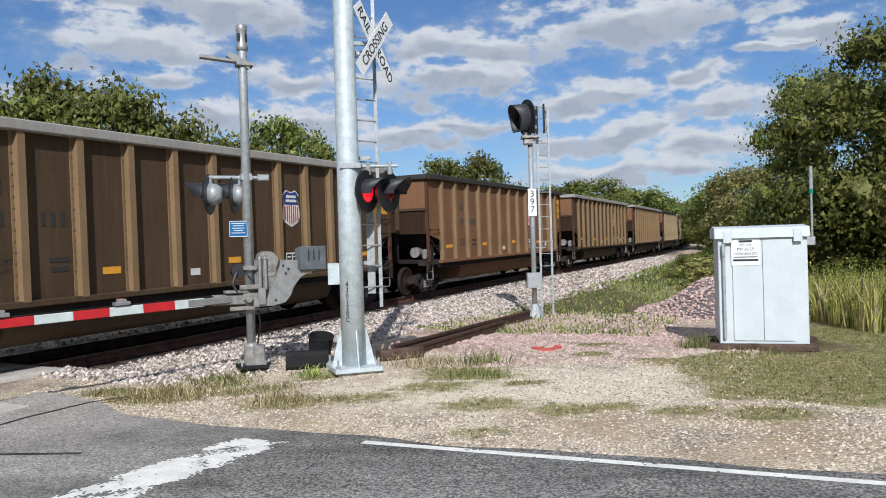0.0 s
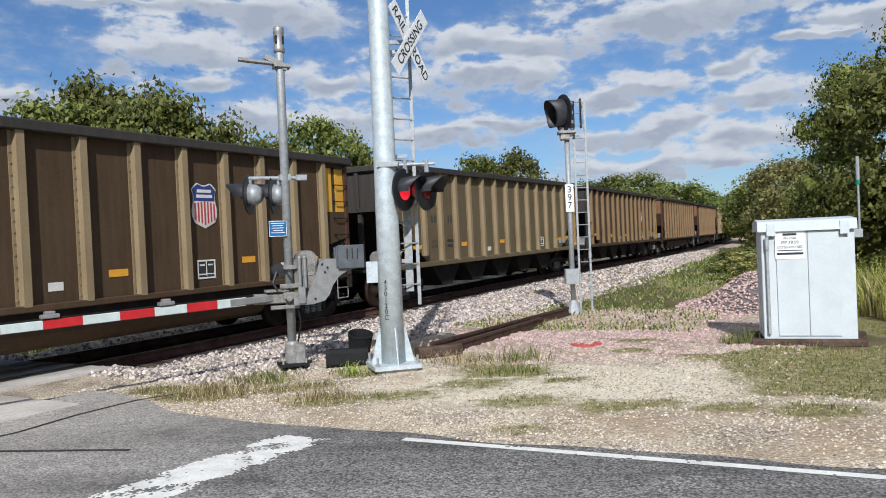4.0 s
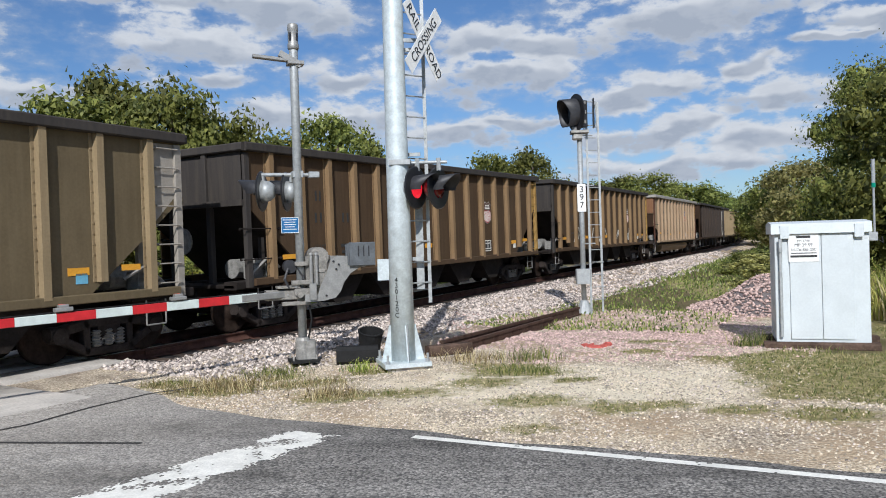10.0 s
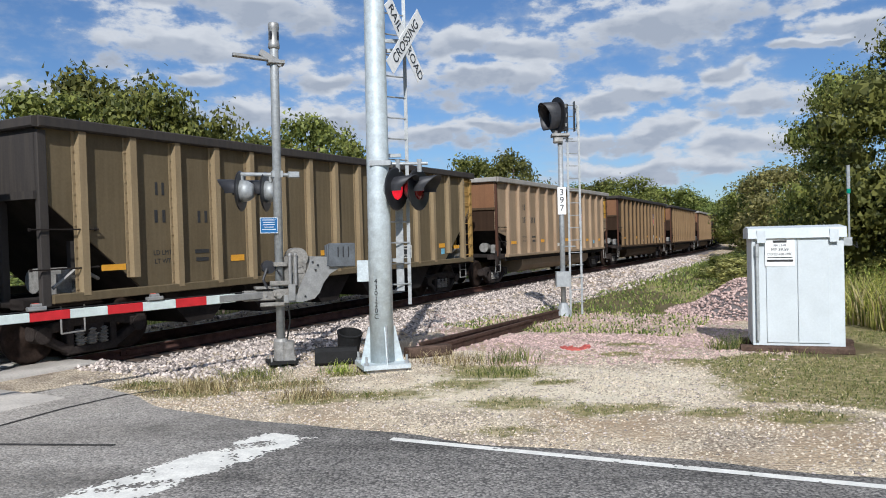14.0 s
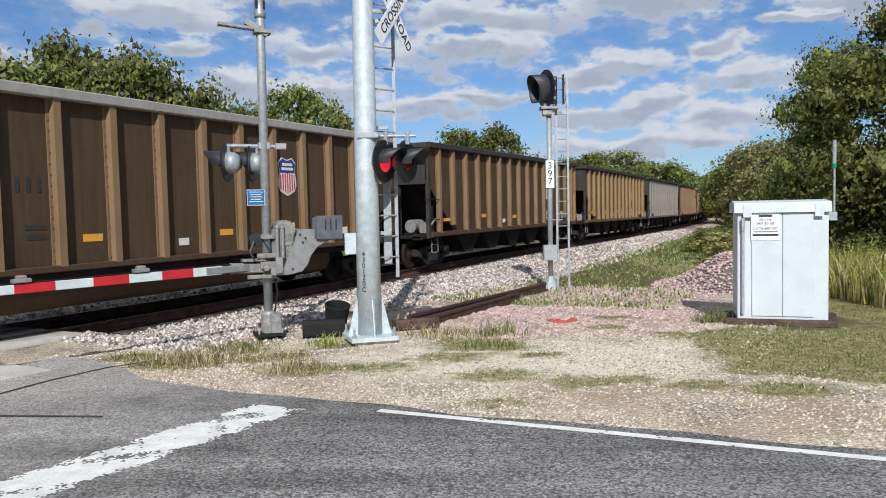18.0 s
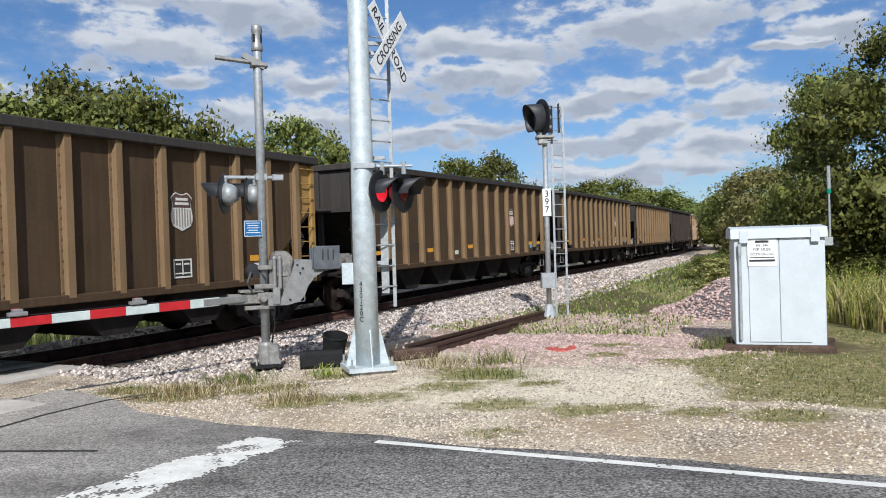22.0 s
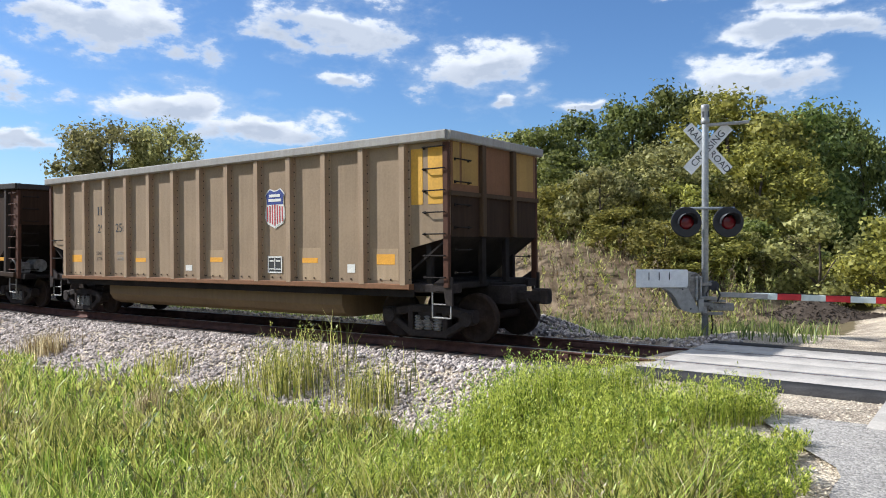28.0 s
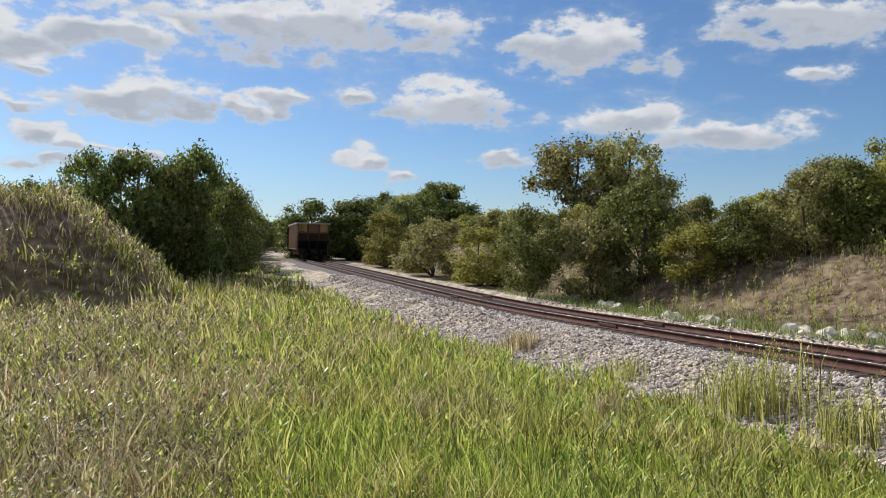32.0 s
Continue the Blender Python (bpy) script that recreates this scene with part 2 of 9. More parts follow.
def leaf_material(name, base, warm, amount=0.35, through_light=0.35):
    m = bpy.data.materials.new(name)
    m.use_nodes = True
    nt = m.node_tree
    N = nt.nodes.new
    out = nt.nodes["Material Output"]
    b = nt.nodes["Principled BSDF"]
    b.inputs["Roughness"].default_value, b.inputs["Specular IOR Level"].default_value = 0.55, 0.3
    g, rg, mx = N("ShaderNodeNewGeometry"), N("ShaderNodeMapRange"), N("ShaderNodeMix")
    oi, hv = N("ShaderNodeObjectInfo"), N("ShaderNodeHueSaturation")
    mx.data_type = "RGBA"
    mx.inputs["A"].default_value, mx.inputs["B"].default_value = (*[c * 0.62 for c in base], 1), (*[c * 1.05 for c in warm], 1)
    ov, hv2 = N("ShaderNodeMapRange"), N("ShaderNodeMapRange")
    ov.inputs["To Min"].default_value, ov.inputs["To Max"].default_value = 1 - amount, 1 + amount
    hv2.inputs["To Min"].default_value, hv2.inputs["To Max"].default_value = 0.485, 0.512
    tr, ms = N("ShaderNodeBsdfTranslucent"), N("ShaderNodeMixShader")
    ms.inputs[0].default_value = through_light
    link_nodes(nt, (g.outputs["Random Per Island"], mx.inputs["Factor"]), (oi.outputs["Random"], ov.inputs[0]), (oi.outputs["Random"], hv2.inputs[0]),
               (mx.outputs["Result"], hv.inputs["Color"]), (ov.outputs[0], hv.inputs["Value"]), (hv2.outputs[0], hv.inputs["Hue"]),
               (hv.outputs[0], b.inputs["Base Color"]), (hv.outputs[0], tr.inputs[0]), (b.outputs[0], ms.inputs[1]), (tr.outputs[0], ms.inputs[2]),
               (ms.outputs[0], out.inputs[0]))
    return m


def blade_material(name, dark, mid, bright, through_light=0.4):
    """Grass: blades from deep green to straw, a waxy glint, light through them."""
    m = bpy.data.materials.new(name)
    m.use_nodes = True
    nt = m.node_tree
    N = nt.nodes.new
    b = nt.nodes["Principled BSDF"]
    b.inputs["Roughness"].default_value, b.inputs["Specular IOR Level"].default_value = 0.42, 0.35
    g, r, tr, ms = N("ShaderNodeNewGeometry"), N("ShaderNodeValToRGB"), N("ShaderNodeBsdfTranslucent"), N("ShaderNodeMixShader")
    r.color_ramp.elements.new(0.5)
    for e, (p, c) in zip(r.color_ramp.elements, ((0.12, dark), (0.55, mid), (0.95, bright))):
        e.position, e.color = p, (*c, 1)
    ms.inputs[0].default_value = through_light
    link_nodes(nt, (g.outputs["Random Per Island"], r.inputs[0]), (r.outputs[0], b.inputs["Base Color"]), (r.outputs[0], tr.inputs[0]),
               (b.outputs[0], ms.inputs[1]), (tr.outputs[0], ms.inputs[2]), (ms.outputs[0], nt.nodes["Material Output"].inputs[0]))
    return m


MAT = {}
for key, args in {
    "galv": dict(base=(0.36, 0.375, 0.375), rough=0.55, metal=0.35, vary=0.16, scale=14, grain=45, bump=0.05),
    "galv_pole": dict(base=(0.545, 0.60, 0.61), rough=0.55, metal=0.25, vary=0.14, scale=9, grain=38, bump=0.06),
    "alu": dict(base=(0.32, 0.315, 0.30), rough=0.5, metal=0.5, vary=0.15, scale=10, grain=60, bump=0.05),
    "dull_steel": dict(base=(0.30, 0.29, 0.27), rough=0.6, metal=0.4, vary=0.3, scale=9, grain=50, bump=0.1),
    "drive_cast": dict(base=(0.26, 0.245, 0.22), rough=0.6, metal=0.25, vary=0.35, scale=7, grain=40, bump=0.15, dark=(0.09, 0.08, 0.07), spot=0.04),
    "weight_grey": dict(base=(0.115, 0.125, 0.135), rough=0.55, metal=0.2, vary=0.2, scale=7, grain=40, bump=0.08),
    "cabinet_white": dict(base=(0.57, 0.61, 0.62), rough=0.5, vary=0.06, scale=3, grain=30, bump=0.02),
    "white": dict(base=(0.78, 0.78, 0.76), rough=0.5, vary=0.08, scale=8, grain=40, bump=0.03),
    "reflect_white": dict(base=(0.56, 0.62, 0.585), rough=0.35, vary=0.10, scale=8, grain=60, bump=0.02),
    "reflect_red": dict(base=(0.50, 0.02, 0.025), rough=0.35, vary=0.12, scale=8, grain=60, bump=0.02),
    "black": dict(base=(0.025, 0.025, 0.028), rough=0.5, vary=0.25, scale=10, grain=50, bump=0.05),
    "black_paint": dict(base=(0.018, 0.018, 0.02), rough=0.35, vary=0.2, scale=10, grain=50, bump=0.03),
    "lens_red": dict(base=(0.14, 0.006, 0.010), rough=0.15, vary=0.15, scale=20, grain=60, bump=0.02),
    "lens_lit": dict(base=(1.0, 0.02, 0.04), rough=0.2, vary=0.1, scale=20, grain=60, bump=0.0, emit=0.75),
    "lens_dark": dict(base=(0.02, 0.015, 0.02), rough=0.12, vary=0.1, scale=20, grain=60, bump=0.0),
    "beacon_red": dict(base=(0.75, 0.10, 0.06), rough=0.25, vary=0.1, scale=20, grain=60, bump=0.0),
    "sign_blue": dict(base=(0.015, 0.12, 0.30), rough=0.4, vary=0.08, scale=10, grain=40, bump=0.02),
    "sign_green": dict(base=(0.0, 0.22, 0.14), rough=0.4, vary=0.05, scale=10, grain=40, bump=0.02),
    "sign_yellow": dict(base=(0.80, 0.55, 0.02), rough=0.4, vary=0.05, scale=10, grain=40, bump=0.02),
    "rail": dict(base=(0.105, 0.054, 0.042), rough=0.75, metal=0.25, vary=0.3, scale=4, grain=40, bump=0.2),
    "rail_head": dict(base=(0.42, 0.40, 0.38), rough=0.28, metal=0.9, vary=0.15, scale=4, grain=40, bump=0.05),
    "old_rail": dict(base=(0.085, 0.05, 0.038), rough=0.85, metal=0.15, vary=0.4, scale=6, grain=40, bump=0.3, dark=(0.06, 0.04, 0.03), spot=0.08),
    "tie": dict(base=(0.10, 0.075, 0.06), rough=0.9, vary=0.35, scale=5, grain=30, bump=0.4, per_object=0.2),
    "stone": dict(base=(0.46, 0.395, 0.35), rough=0.9, vary=0.2, scale=9, grain=70, bump=0.2, per_island=0.7),
    # coal dust tone, made near black to hold the shade below the cars
    "coal_dust": dict(base=(0.045, 0.040, 0.038), rough=0.95, vary=0.4, scale=5, grain=40, bump=0.9),
    "ballast_bed": dict(base=(0.19, 0.165, 0.16), rough=0.95, vary=0.35, scale=16, grain=30, bump=0.9, dark=(0.13, 0.11, 0.10), spot=0.1),
    "pale_stone": dict(base=(0.56, 0.475, 0.36), rough=0.9, vary=0.2, scale=9, grain=70, bump=0.2, per_island=0.45),
    "pink_stone": dict(base=(0.52, 0.375, 0.33), rough=0.9, vary=0.2, scale=9, grain=70, bump=0.2, per_island=0.4),
    "rock": dict(base=(0.66, 0.60, 0.48), rough=0.9, vary=0.25, scale=3, grain=25, bump=0.5, per_object=0.15),
    "soil_dark": dict(base=(0.075, 0.058, 0.045), rough=0.95, vary=0.35, scale=4, grain=22, bump=0.7),
    "concrete": dict(base=(0.48, 0.44, 0.39), rough=0.9, vary=0.22, scale=1.6, grain=34, bump=0.25, dark=(0.30, 0.27, 0.24), spot=0.06),
    "asphalt_patch": dict(base=(0.055, 0.052, 0.05), rough=0.9, vary=0.3, scale=3, grain=45, bump=0.5),
    "road_white": dict(base=(0.74, 0.72, 0.66), rough=0.8, vary=0.14, scale=6, grain=45, bump=0.25),
    "road_yellow": dict(base=(0.48, 0.30, 0.11), rough=0.8, vary=0.25, scale=6, grain=45, bump=0.25),
    "rubber": dict(base=(0.02, 0.02, 0.02), rough=0.7, vary=0.2, scale=8, grain=40, bump=0.1),
    "wood_dark": dict(base=(0.09, 0.06, 0.045), rough=0.9, vary=0.4, scale=5, grain=30, bump=0.4),
    "rag_red": dict(base=(0.46, 0.11, 0.09), rough=0.9, vary=0.3, scale=12, grain=50, bump=0.3),
    "bark": dict(base=(0.12, 0.095, 0.075), rough=0.95, vary=0.35, scale=3, grain=18, bump=0.8),
    "yellow_car": dict(base=(0.62, 0.33, 0.035), rough=0.6, vary=0.15, scale=1.2, grain=22, bump=0.05, dark=(0.36, 0.20, 0.05), spot=0.0),
    "label_orange": dict(base=(0.70, 0.33, 0.03), rough=0.6, vary=0.12, scale=6, grain=40, bump=0.02),
    "label_white": dict(base=(0.66, 0.64, 0.58), rough=0.6, vary=0.12, scale=6, grain=40, bump=0.02),
    "label_black": dict(base=(0.03, 0.03, 0.03), rough=0.6, vary=0.12, scale=6, grain=40, bump=0.02),
    "label_blue": dict(base=(0.15, 0.40, 0.55), rough=0.6, vary=0.12, scale=6, grain=40, bump=0.02),
    "spray_faint": dict(base=(0.20, 0.16, 0.12), rough=0.7, vary=0.3, scale=5, grain=40, bump=0.02),
    "label_grey": dict(base=(0.30, 0.27, 0.23), rough=0.6, vary=0.12, scale=6, grain=40, bump=0.02),
    "shield_blue": dict(base=(0.03, 0.05, 0.20), rough=0.55, vary=0.15, scale=6, grain=40, bump=0.02),
    "shield_red": dict(base=(0.42, 0.06, 0.06), rough=0.55, vary=0.2, scale=6, grain=40, bump=0.02),
    "shield_faded": dict(base=(0.10, 0.055, 0.045), rough=0.6, vary=0.2, scale=6, grain=40, bump=0.02),
    "rivet": dict(base=(0.055, 0.035, 0.025), rough=0.7, vary=0.3, scale=6, grain=40, bump=0.0),
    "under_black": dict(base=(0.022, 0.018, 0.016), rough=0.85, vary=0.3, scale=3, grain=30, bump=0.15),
    "truck": dict(base=(0.035, 0.028, 0.025), rough=0.8, vary=0.35, scale=5, grain=30, bump=0.2),
    "wheel": dict(base=(0.034, 0.023, 0.018), rough=0.7, metal=0.3, vary=0.35, scale=5, grain=30, bump=0.15),
    "vehicle_silver": dict(base=(0.62, 0.62, 0.60), rough=0.3, metal=0.4, vary=0.03, scale=3, grain=20, bump=0.0),
    "dark_glass": dict(base=(0.015, 0.018, 0.02), rough=0.08, vary=0.05, scale=3, grain=20, bump=0.0),
    "brush": dict(base=(0.16, 0.13, 0.10), rough=0.95, vary=0.4, scale=3, grain=25, bump=0.3),
}.items():
    MAT[key] = material(key, **args)
MAT["leaf_oak"] = leaf_material("leaf_oak", (0.085, 0.115, 0.028), (0.30, 0.31, 0.08), 0.3, 0.42)
MAT["leaf_dark"] = leaf_material("leaf_dark", (0.09, 0.13, 0.035), (0.27, 0.30, 0.08), 0.3, 0.42)
MAT["leaf_yellow"] = leaf_material("leaf_yellow", (0.19, 0.205, 0.045), (0.50, 0.46, 0.10), 0.3, 0.45)
MAT["leaf_olive"] = leaf_material("leaf_olive", (0.20, 0.21, 0.065), (0.52, 0.48, 0.18), 0.3, 0.45)
MAT["grass"] = blade_material("grass", (0.09, 0.11, 0.025), (0.38, 0.38, 0.075), (0.92, 0.84, 0.30), 0.48)
MAT["grass_bright"] = blade_material("grass_bright", (0.12, 0.20, 0.03), (0.40, 0.50, 0.075), (0.80, 0.84, 0.24), 0.48)
MAT["weed_bright"] = blade_material("weed_bright", (0.11, 0.17, 0.025), (0.46, 0.52, 0.07), (0.86, 0.86, 0.20), 0.48)
MAT["grass_dry"] = blade_material("grass_dry", (0.15, 0.105, 0.05), (0.48, 0.38, 0.19), (0.88, 0.76, 0.48), 0.48)
MAT["grass_low"] = blade_material("grass_low", (0.065, 0.10, 0.025), (0.20, 0.225, 0.06), (0.46, 0.43, 0.17))
MAT["grass_strip"] = blade_material("grass_strip", (0.08, 0.12, 0.03), (0.22, 0.28, 0.07), (0.50, 0.52, 0.18))
MAT["weed_leaf"] = blade_material("weed_leaf", (0.09, 0.13, 0.03), (0.36, 0.39, 0.08), (0.76, 0.70, 0.20), 0.48)
MAT["brush_stem"] = blade_material("brush_stem", (0.09, 0.065, 0.04), (0.25, 0.19, 0.11), (0.55, 0.43, 0.26))
MAT["seed_head"] = blade_material("seed_head", (0.20, 0.13, 0.07), (0.45, 0.36, 0.20), (0.80, 0.70, 0.48))


def paint(name, base, dirt, streak=0.35):
    """Weathered car paint: dust below, streaks down the sheets."""
    m = material(name, base, rough=0.72, vary=0.12, scale=0.9, grain=26, bump=0.04)
    nt = m.node_tree
    N = nt.nodes.new
    b = nt.nodes["Principled BSDF"]
    co, mp, nz = N("ShaderNodeTexCoord"), N("ShaderNodeMapping"), N("ShaderNodeTexNoise")
    mp.inputs["Scale"].default_value = (7.0, 7.0, 0.45)
    nz.inputs["Scale"].default_value, nz.inputs["Detail"].default_value = 1.6, 6
    rg, mx, oi, ad = N("ShaderNodeMapRange"), N("ShaderNodeMix"), N("ShaderNodeObjectInfo"), N("ShaderNodeVectorMath")
    rg.inputs["From Min"].default_value, rg.inputs["From Max"].default_value = 0.42, 0.72
    rg.inputs["To Max"].default_value = streak
    mx.data_type = "RGBA"
    mx.inputs["B"].default_value = (*dirt, 1)
    old = b.inputs["Base Color"].links[0].from_socket
    link_nodes(nt, (co.outputs["Object"], ad.inputs[0]), (oi.outputs["Random"], ad.inputs[1]), (ad.outputs[0], mp.inputs[0]), (mp.outputs[0], nz.inputs["Vector"]),
               (nz.outputs[0], rg.inputs[0]), (rg.outputs[0], mx.inputs["Factor"]), (old, mx.inputs["A"]), (mx.outputs["Result"], b.inputs["Base Color"]))
    return m


for key, base, dirt in (
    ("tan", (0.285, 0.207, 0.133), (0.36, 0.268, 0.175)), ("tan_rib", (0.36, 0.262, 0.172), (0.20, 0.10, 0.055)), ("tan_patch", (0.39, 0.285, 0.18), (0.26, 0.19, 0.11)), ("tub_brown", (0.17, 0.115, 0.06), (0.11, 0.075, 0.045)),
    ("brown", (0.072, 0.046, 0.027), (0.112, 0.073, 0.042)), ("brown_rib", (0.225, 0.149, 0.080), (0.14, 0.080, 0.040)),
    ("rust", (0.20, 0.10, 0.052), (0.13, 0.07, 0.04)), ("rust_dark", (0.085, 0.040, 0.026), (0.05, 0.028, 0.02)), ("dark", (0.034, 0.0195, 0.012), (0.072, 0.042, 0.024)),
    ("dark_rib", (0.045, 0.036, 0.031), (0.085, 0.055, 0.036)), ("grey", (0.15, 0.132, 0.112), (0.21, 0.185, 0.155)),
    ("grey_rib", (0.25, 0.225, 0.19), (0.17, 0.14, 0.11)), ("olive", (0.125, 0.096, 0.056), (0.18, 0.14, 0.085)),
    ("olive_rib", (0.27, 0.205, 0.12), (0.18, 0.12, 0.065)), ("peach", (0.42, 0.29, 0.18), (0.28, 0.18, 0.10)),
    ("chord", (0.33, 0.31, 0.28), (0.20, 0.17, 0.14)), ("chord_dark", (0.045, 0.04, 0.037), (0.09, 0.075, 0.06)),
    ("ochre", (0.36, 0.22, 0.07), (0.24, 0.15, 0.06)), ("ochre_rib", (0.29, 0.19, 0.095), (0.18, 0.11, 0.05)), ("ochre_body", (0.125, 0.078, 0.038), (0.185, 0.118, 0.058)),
):
    MAT[key] = paint(key, base, dirt)


# ---------------------------------------------------------------- mesh tools
class Shape:
    """Collects verts and faces; pieces are added one by one."""

    def __init__(self):
        self.v, self.f = [], []

    def add(self, verts, faces):
        k = len(self.v)
        self.v += [tuple(p) for p in verts]
        self.f += [tuple(i + k for i in f) for f in faces]
        return self

    def box(self, c, s, turn=None, cut=0.0):
        """A box about c of size s; cut chamfers its four long edges along the longest axis."""
        hx, hy, hz = s[0] / 2, s[1] / 2, s[2] / 2
        if cut:
            ax = max(range(3), key=lambda i: s[i])
            o = [i for i in range(3) if i != ax]
            a, b, L = s[o[0]] / 2, s[o[1]] / 2, s[ax] / 2
            ring = [(-a, -b + cut), (-a + cut, -b), (a - cut, -b), (a, -b + cut), (a, b - cut), (a - cut, b), (-a + cut, b), (-a, b - cut)]
            vs = []
            for e in (-L, L):
                for p, q in ring:
                    w = [0, 0, 0]
                    w[ax], w[o[0]], w[o[1]] = e, p, q
                    vs.append(Vector(w))
            fs = [(i, (i + 1) % 8, 8 + (i + 1) % 8, 8 + i) for i in range(8)] + [tuple(range(7, -1, -1)), tuple(range(8, 16))]
            if ax == 1:
                fs = [tuple(reversed(f)) for f in fs]
        else:
            vs = [Vector((x, y, z)) for x in (-hx, hx) for y in (-hy, hy) for z in (-hz, hz)]
            fs = [(0, 1, 3, 2), (4, 6, 7, 5), (0, 4, 5, 1), (2, 3, 7, 6), (0, 2, 6, 4), (1, 5, 7, 3)]
        if turn is not None:
            vs = [turn @ p for p in vs]
        c = Vector(c)
        return self.add([p + c for p in vs], fs)

    def rod(self, p, q, r, n=10, r2=None, caps=True):
        p, q = Vector(p), Vector(q)
        d = (q - p).normalized()
        u = d.orthogonal().normalized()
        w = d.cross(u)
        r2 = r if r2 is None else r2
        vs = []
        for o, rr in ((p, r), (q, r2)):
            for i in range(n):
                t = 2 * math.pi * i / n
                vs.append(o + (u * math.cos(t) + w * math.sin(t)) * rr)
        fs = [(i, (i + 1) % n, n + (i + 1) % n, n + i) for i in range(n)]
        if caps:
            fs += [tuple(range(n - 1, -1, -1)), tuple(range(n, 2 * n))]
        return self.add(vs, fs)

    def pipe(self, pts, r, n=6):
        for a, b in zip(pts[:-1], pts[1:]):
            self.rod(a, b, r, n)
        return self

    def prism(self, outline, axis, lo, hi):
        """An outline in the two other axes, drawn out along one axis (0, 1 or 2)."""
        n = len(outline)
        vs = []
        for e in (lo, hi):
            for p, q in outline:
                w = [p, q]
                w.insert(axis, e)
                vs.append(w)
        fs = [(i, (i + 1) % n, n + (i + 1) % n, n + i) for i in range(n)] + [tuple(range(n - 1, -1, -1)), tuple(range(n, 2 * n))]
        return self.add(vs, fs)

    def lathe(self, rings, n=20, axis=2, at=(0, 0, 0)):
        """Rings of (radius, height) turned about an axis."""
        vs = []
        for r, h in rings:
            for i in range(n):
                t = 2 * math.pi * i / n
                w = [math.cos(t) * r, math.sin(t) * r]
                w.insert(axis, h)
                vs.append(Vector(w) + Vector(at))
        fs = []
        for k in range(len(rings) - 1):
            fs += [(k * n + i, k * n + (i + 1) % n, (k + 1) * n + (i + 1) % n, (k + 1) * n + i) for i in range(n)]
        fs += [tuple(range(n - 1, -1, -1)), tuple(range((len(rings) - 1) * n, len(rings) * n))]
        return self.add(vs, fs)

    def sphere(self, c, r, n=10, m=6, squash=(1, 1, 1)):
        rings = [(max(1e-3, math.sin(math.pi * k / m)) * r, -math.cos(math.pi * k / m) * r) for k in range(m + 1)]
        k = len(self.v)
        self.lathe(rings, n)
        for i in range(k, len(self.v)):
            p = self.v[i]
            self.v[i] = (p[0] * squash[0] + c[0], p[1] * squash[1] + c[1], p[2] * squash[2] + c[2])
        return self

    def turned(self, m):
        self.v = [tuple(m @ Vector(p)) for p in self.v]
        return self

    def mesh(self, name, mat, smooth=False):
        me = bpy.data.meshes.new(name)
        me.from_pydata(self.v, [], self.f)
        if mat is not None:
            me.materials.append(mat)
        bm = bmesh.new()
        bm.from_mesh(me)
        bmesh.ops.recalc_face_normals(bm, faces=bm.faces)
        bm.to_mesh(me)
        bm.free()
        if smooth:
            me.polygons.foreach_set("use_smooth", [len(p.vertices) <= 4 for p in me.polygons])
        return me


def part(name, shape, mat, parent, label="", smooth=False, at=None):
    me = shape if isinstance(shape, bpy.types.Mesh) else shape.mesh(name, MAT[mat] if isinstance(mat, str) else mat, smooth)
    ob = new(name, me)
    if parent is not None:
        ob.parent = parent
    if at is not None:
        ob.matrix_basis = at
    return tagged(ob, label)


def thing(name, label, category, m=None, group="", kind=""):
    ob = new(name)
    ob.empty_display_size = 0.2
    if m is not None:
        ob.matrix_basis = m
    return tagged(ob, label, category, group, kind)


def solid(name, shape, mat, label, category="", kind="", smooth=False, group=""):
    return tagged(part(name, shape, mat, None, smooth=smooth), label, category, group, kind)


def raw_mesh(name, verts, faces, mat, smooth=False):
    """A large mesh from arrays: verts (n, 3), faces (m, 3) or (m, 4)."""
    me = bpy.data.meshes.new(name)
    verts, faces = np.asarray(verts, np.float32), np.asarray(faces, np.int32)
    me.vertices.add(len(verts))
    me.vertices.foreach_set("co", verts.ravel())
    k = faces.shape[1]
    me.loops.add(faces.size)
    me.loops.foreach_set("vertex_index", faces.ravel())
    me.polygons.add(len(faces))
    me.polygons.foreach_set("loop_start", np.arange(0, faces.size, k, dtype=np.int32))
    me.update(calc_edges=True)
    me.materials.append(mat)
    if smooth:
        me.polygons.foreach_set("use_smooth", np.ones(len(faces), bool))
    return me


def lettering(text, size, mat, depth=0.002):
    cu = bpy.data.curves.new("text", "FONT")
    cu.body, cu.size, cu.extrude, cu.align_x, cu.align_y = text, size, depth, "CENTER", "CENTER"
    ob = bpy.data.objects.new("text", cu)
    scene.collection.objects.link(ob)
    bpy.context.view_layer.update()
    me = bpy.data.meshes.new_from_object(ob)
    bpy.data.objects.remove(ob)
    me.materials.clear()
    me.materials.append(MAT[mat])
    return me


# ---------------------------------------------------------------- the line of the track
def smooth_knots(s, knots, values, width):
    y = np.interp(s, knots, values)
    k = np.ones(width) / width
    return np.convolve(np.pad(y, width // 2, mode="edge"), k, "valid")


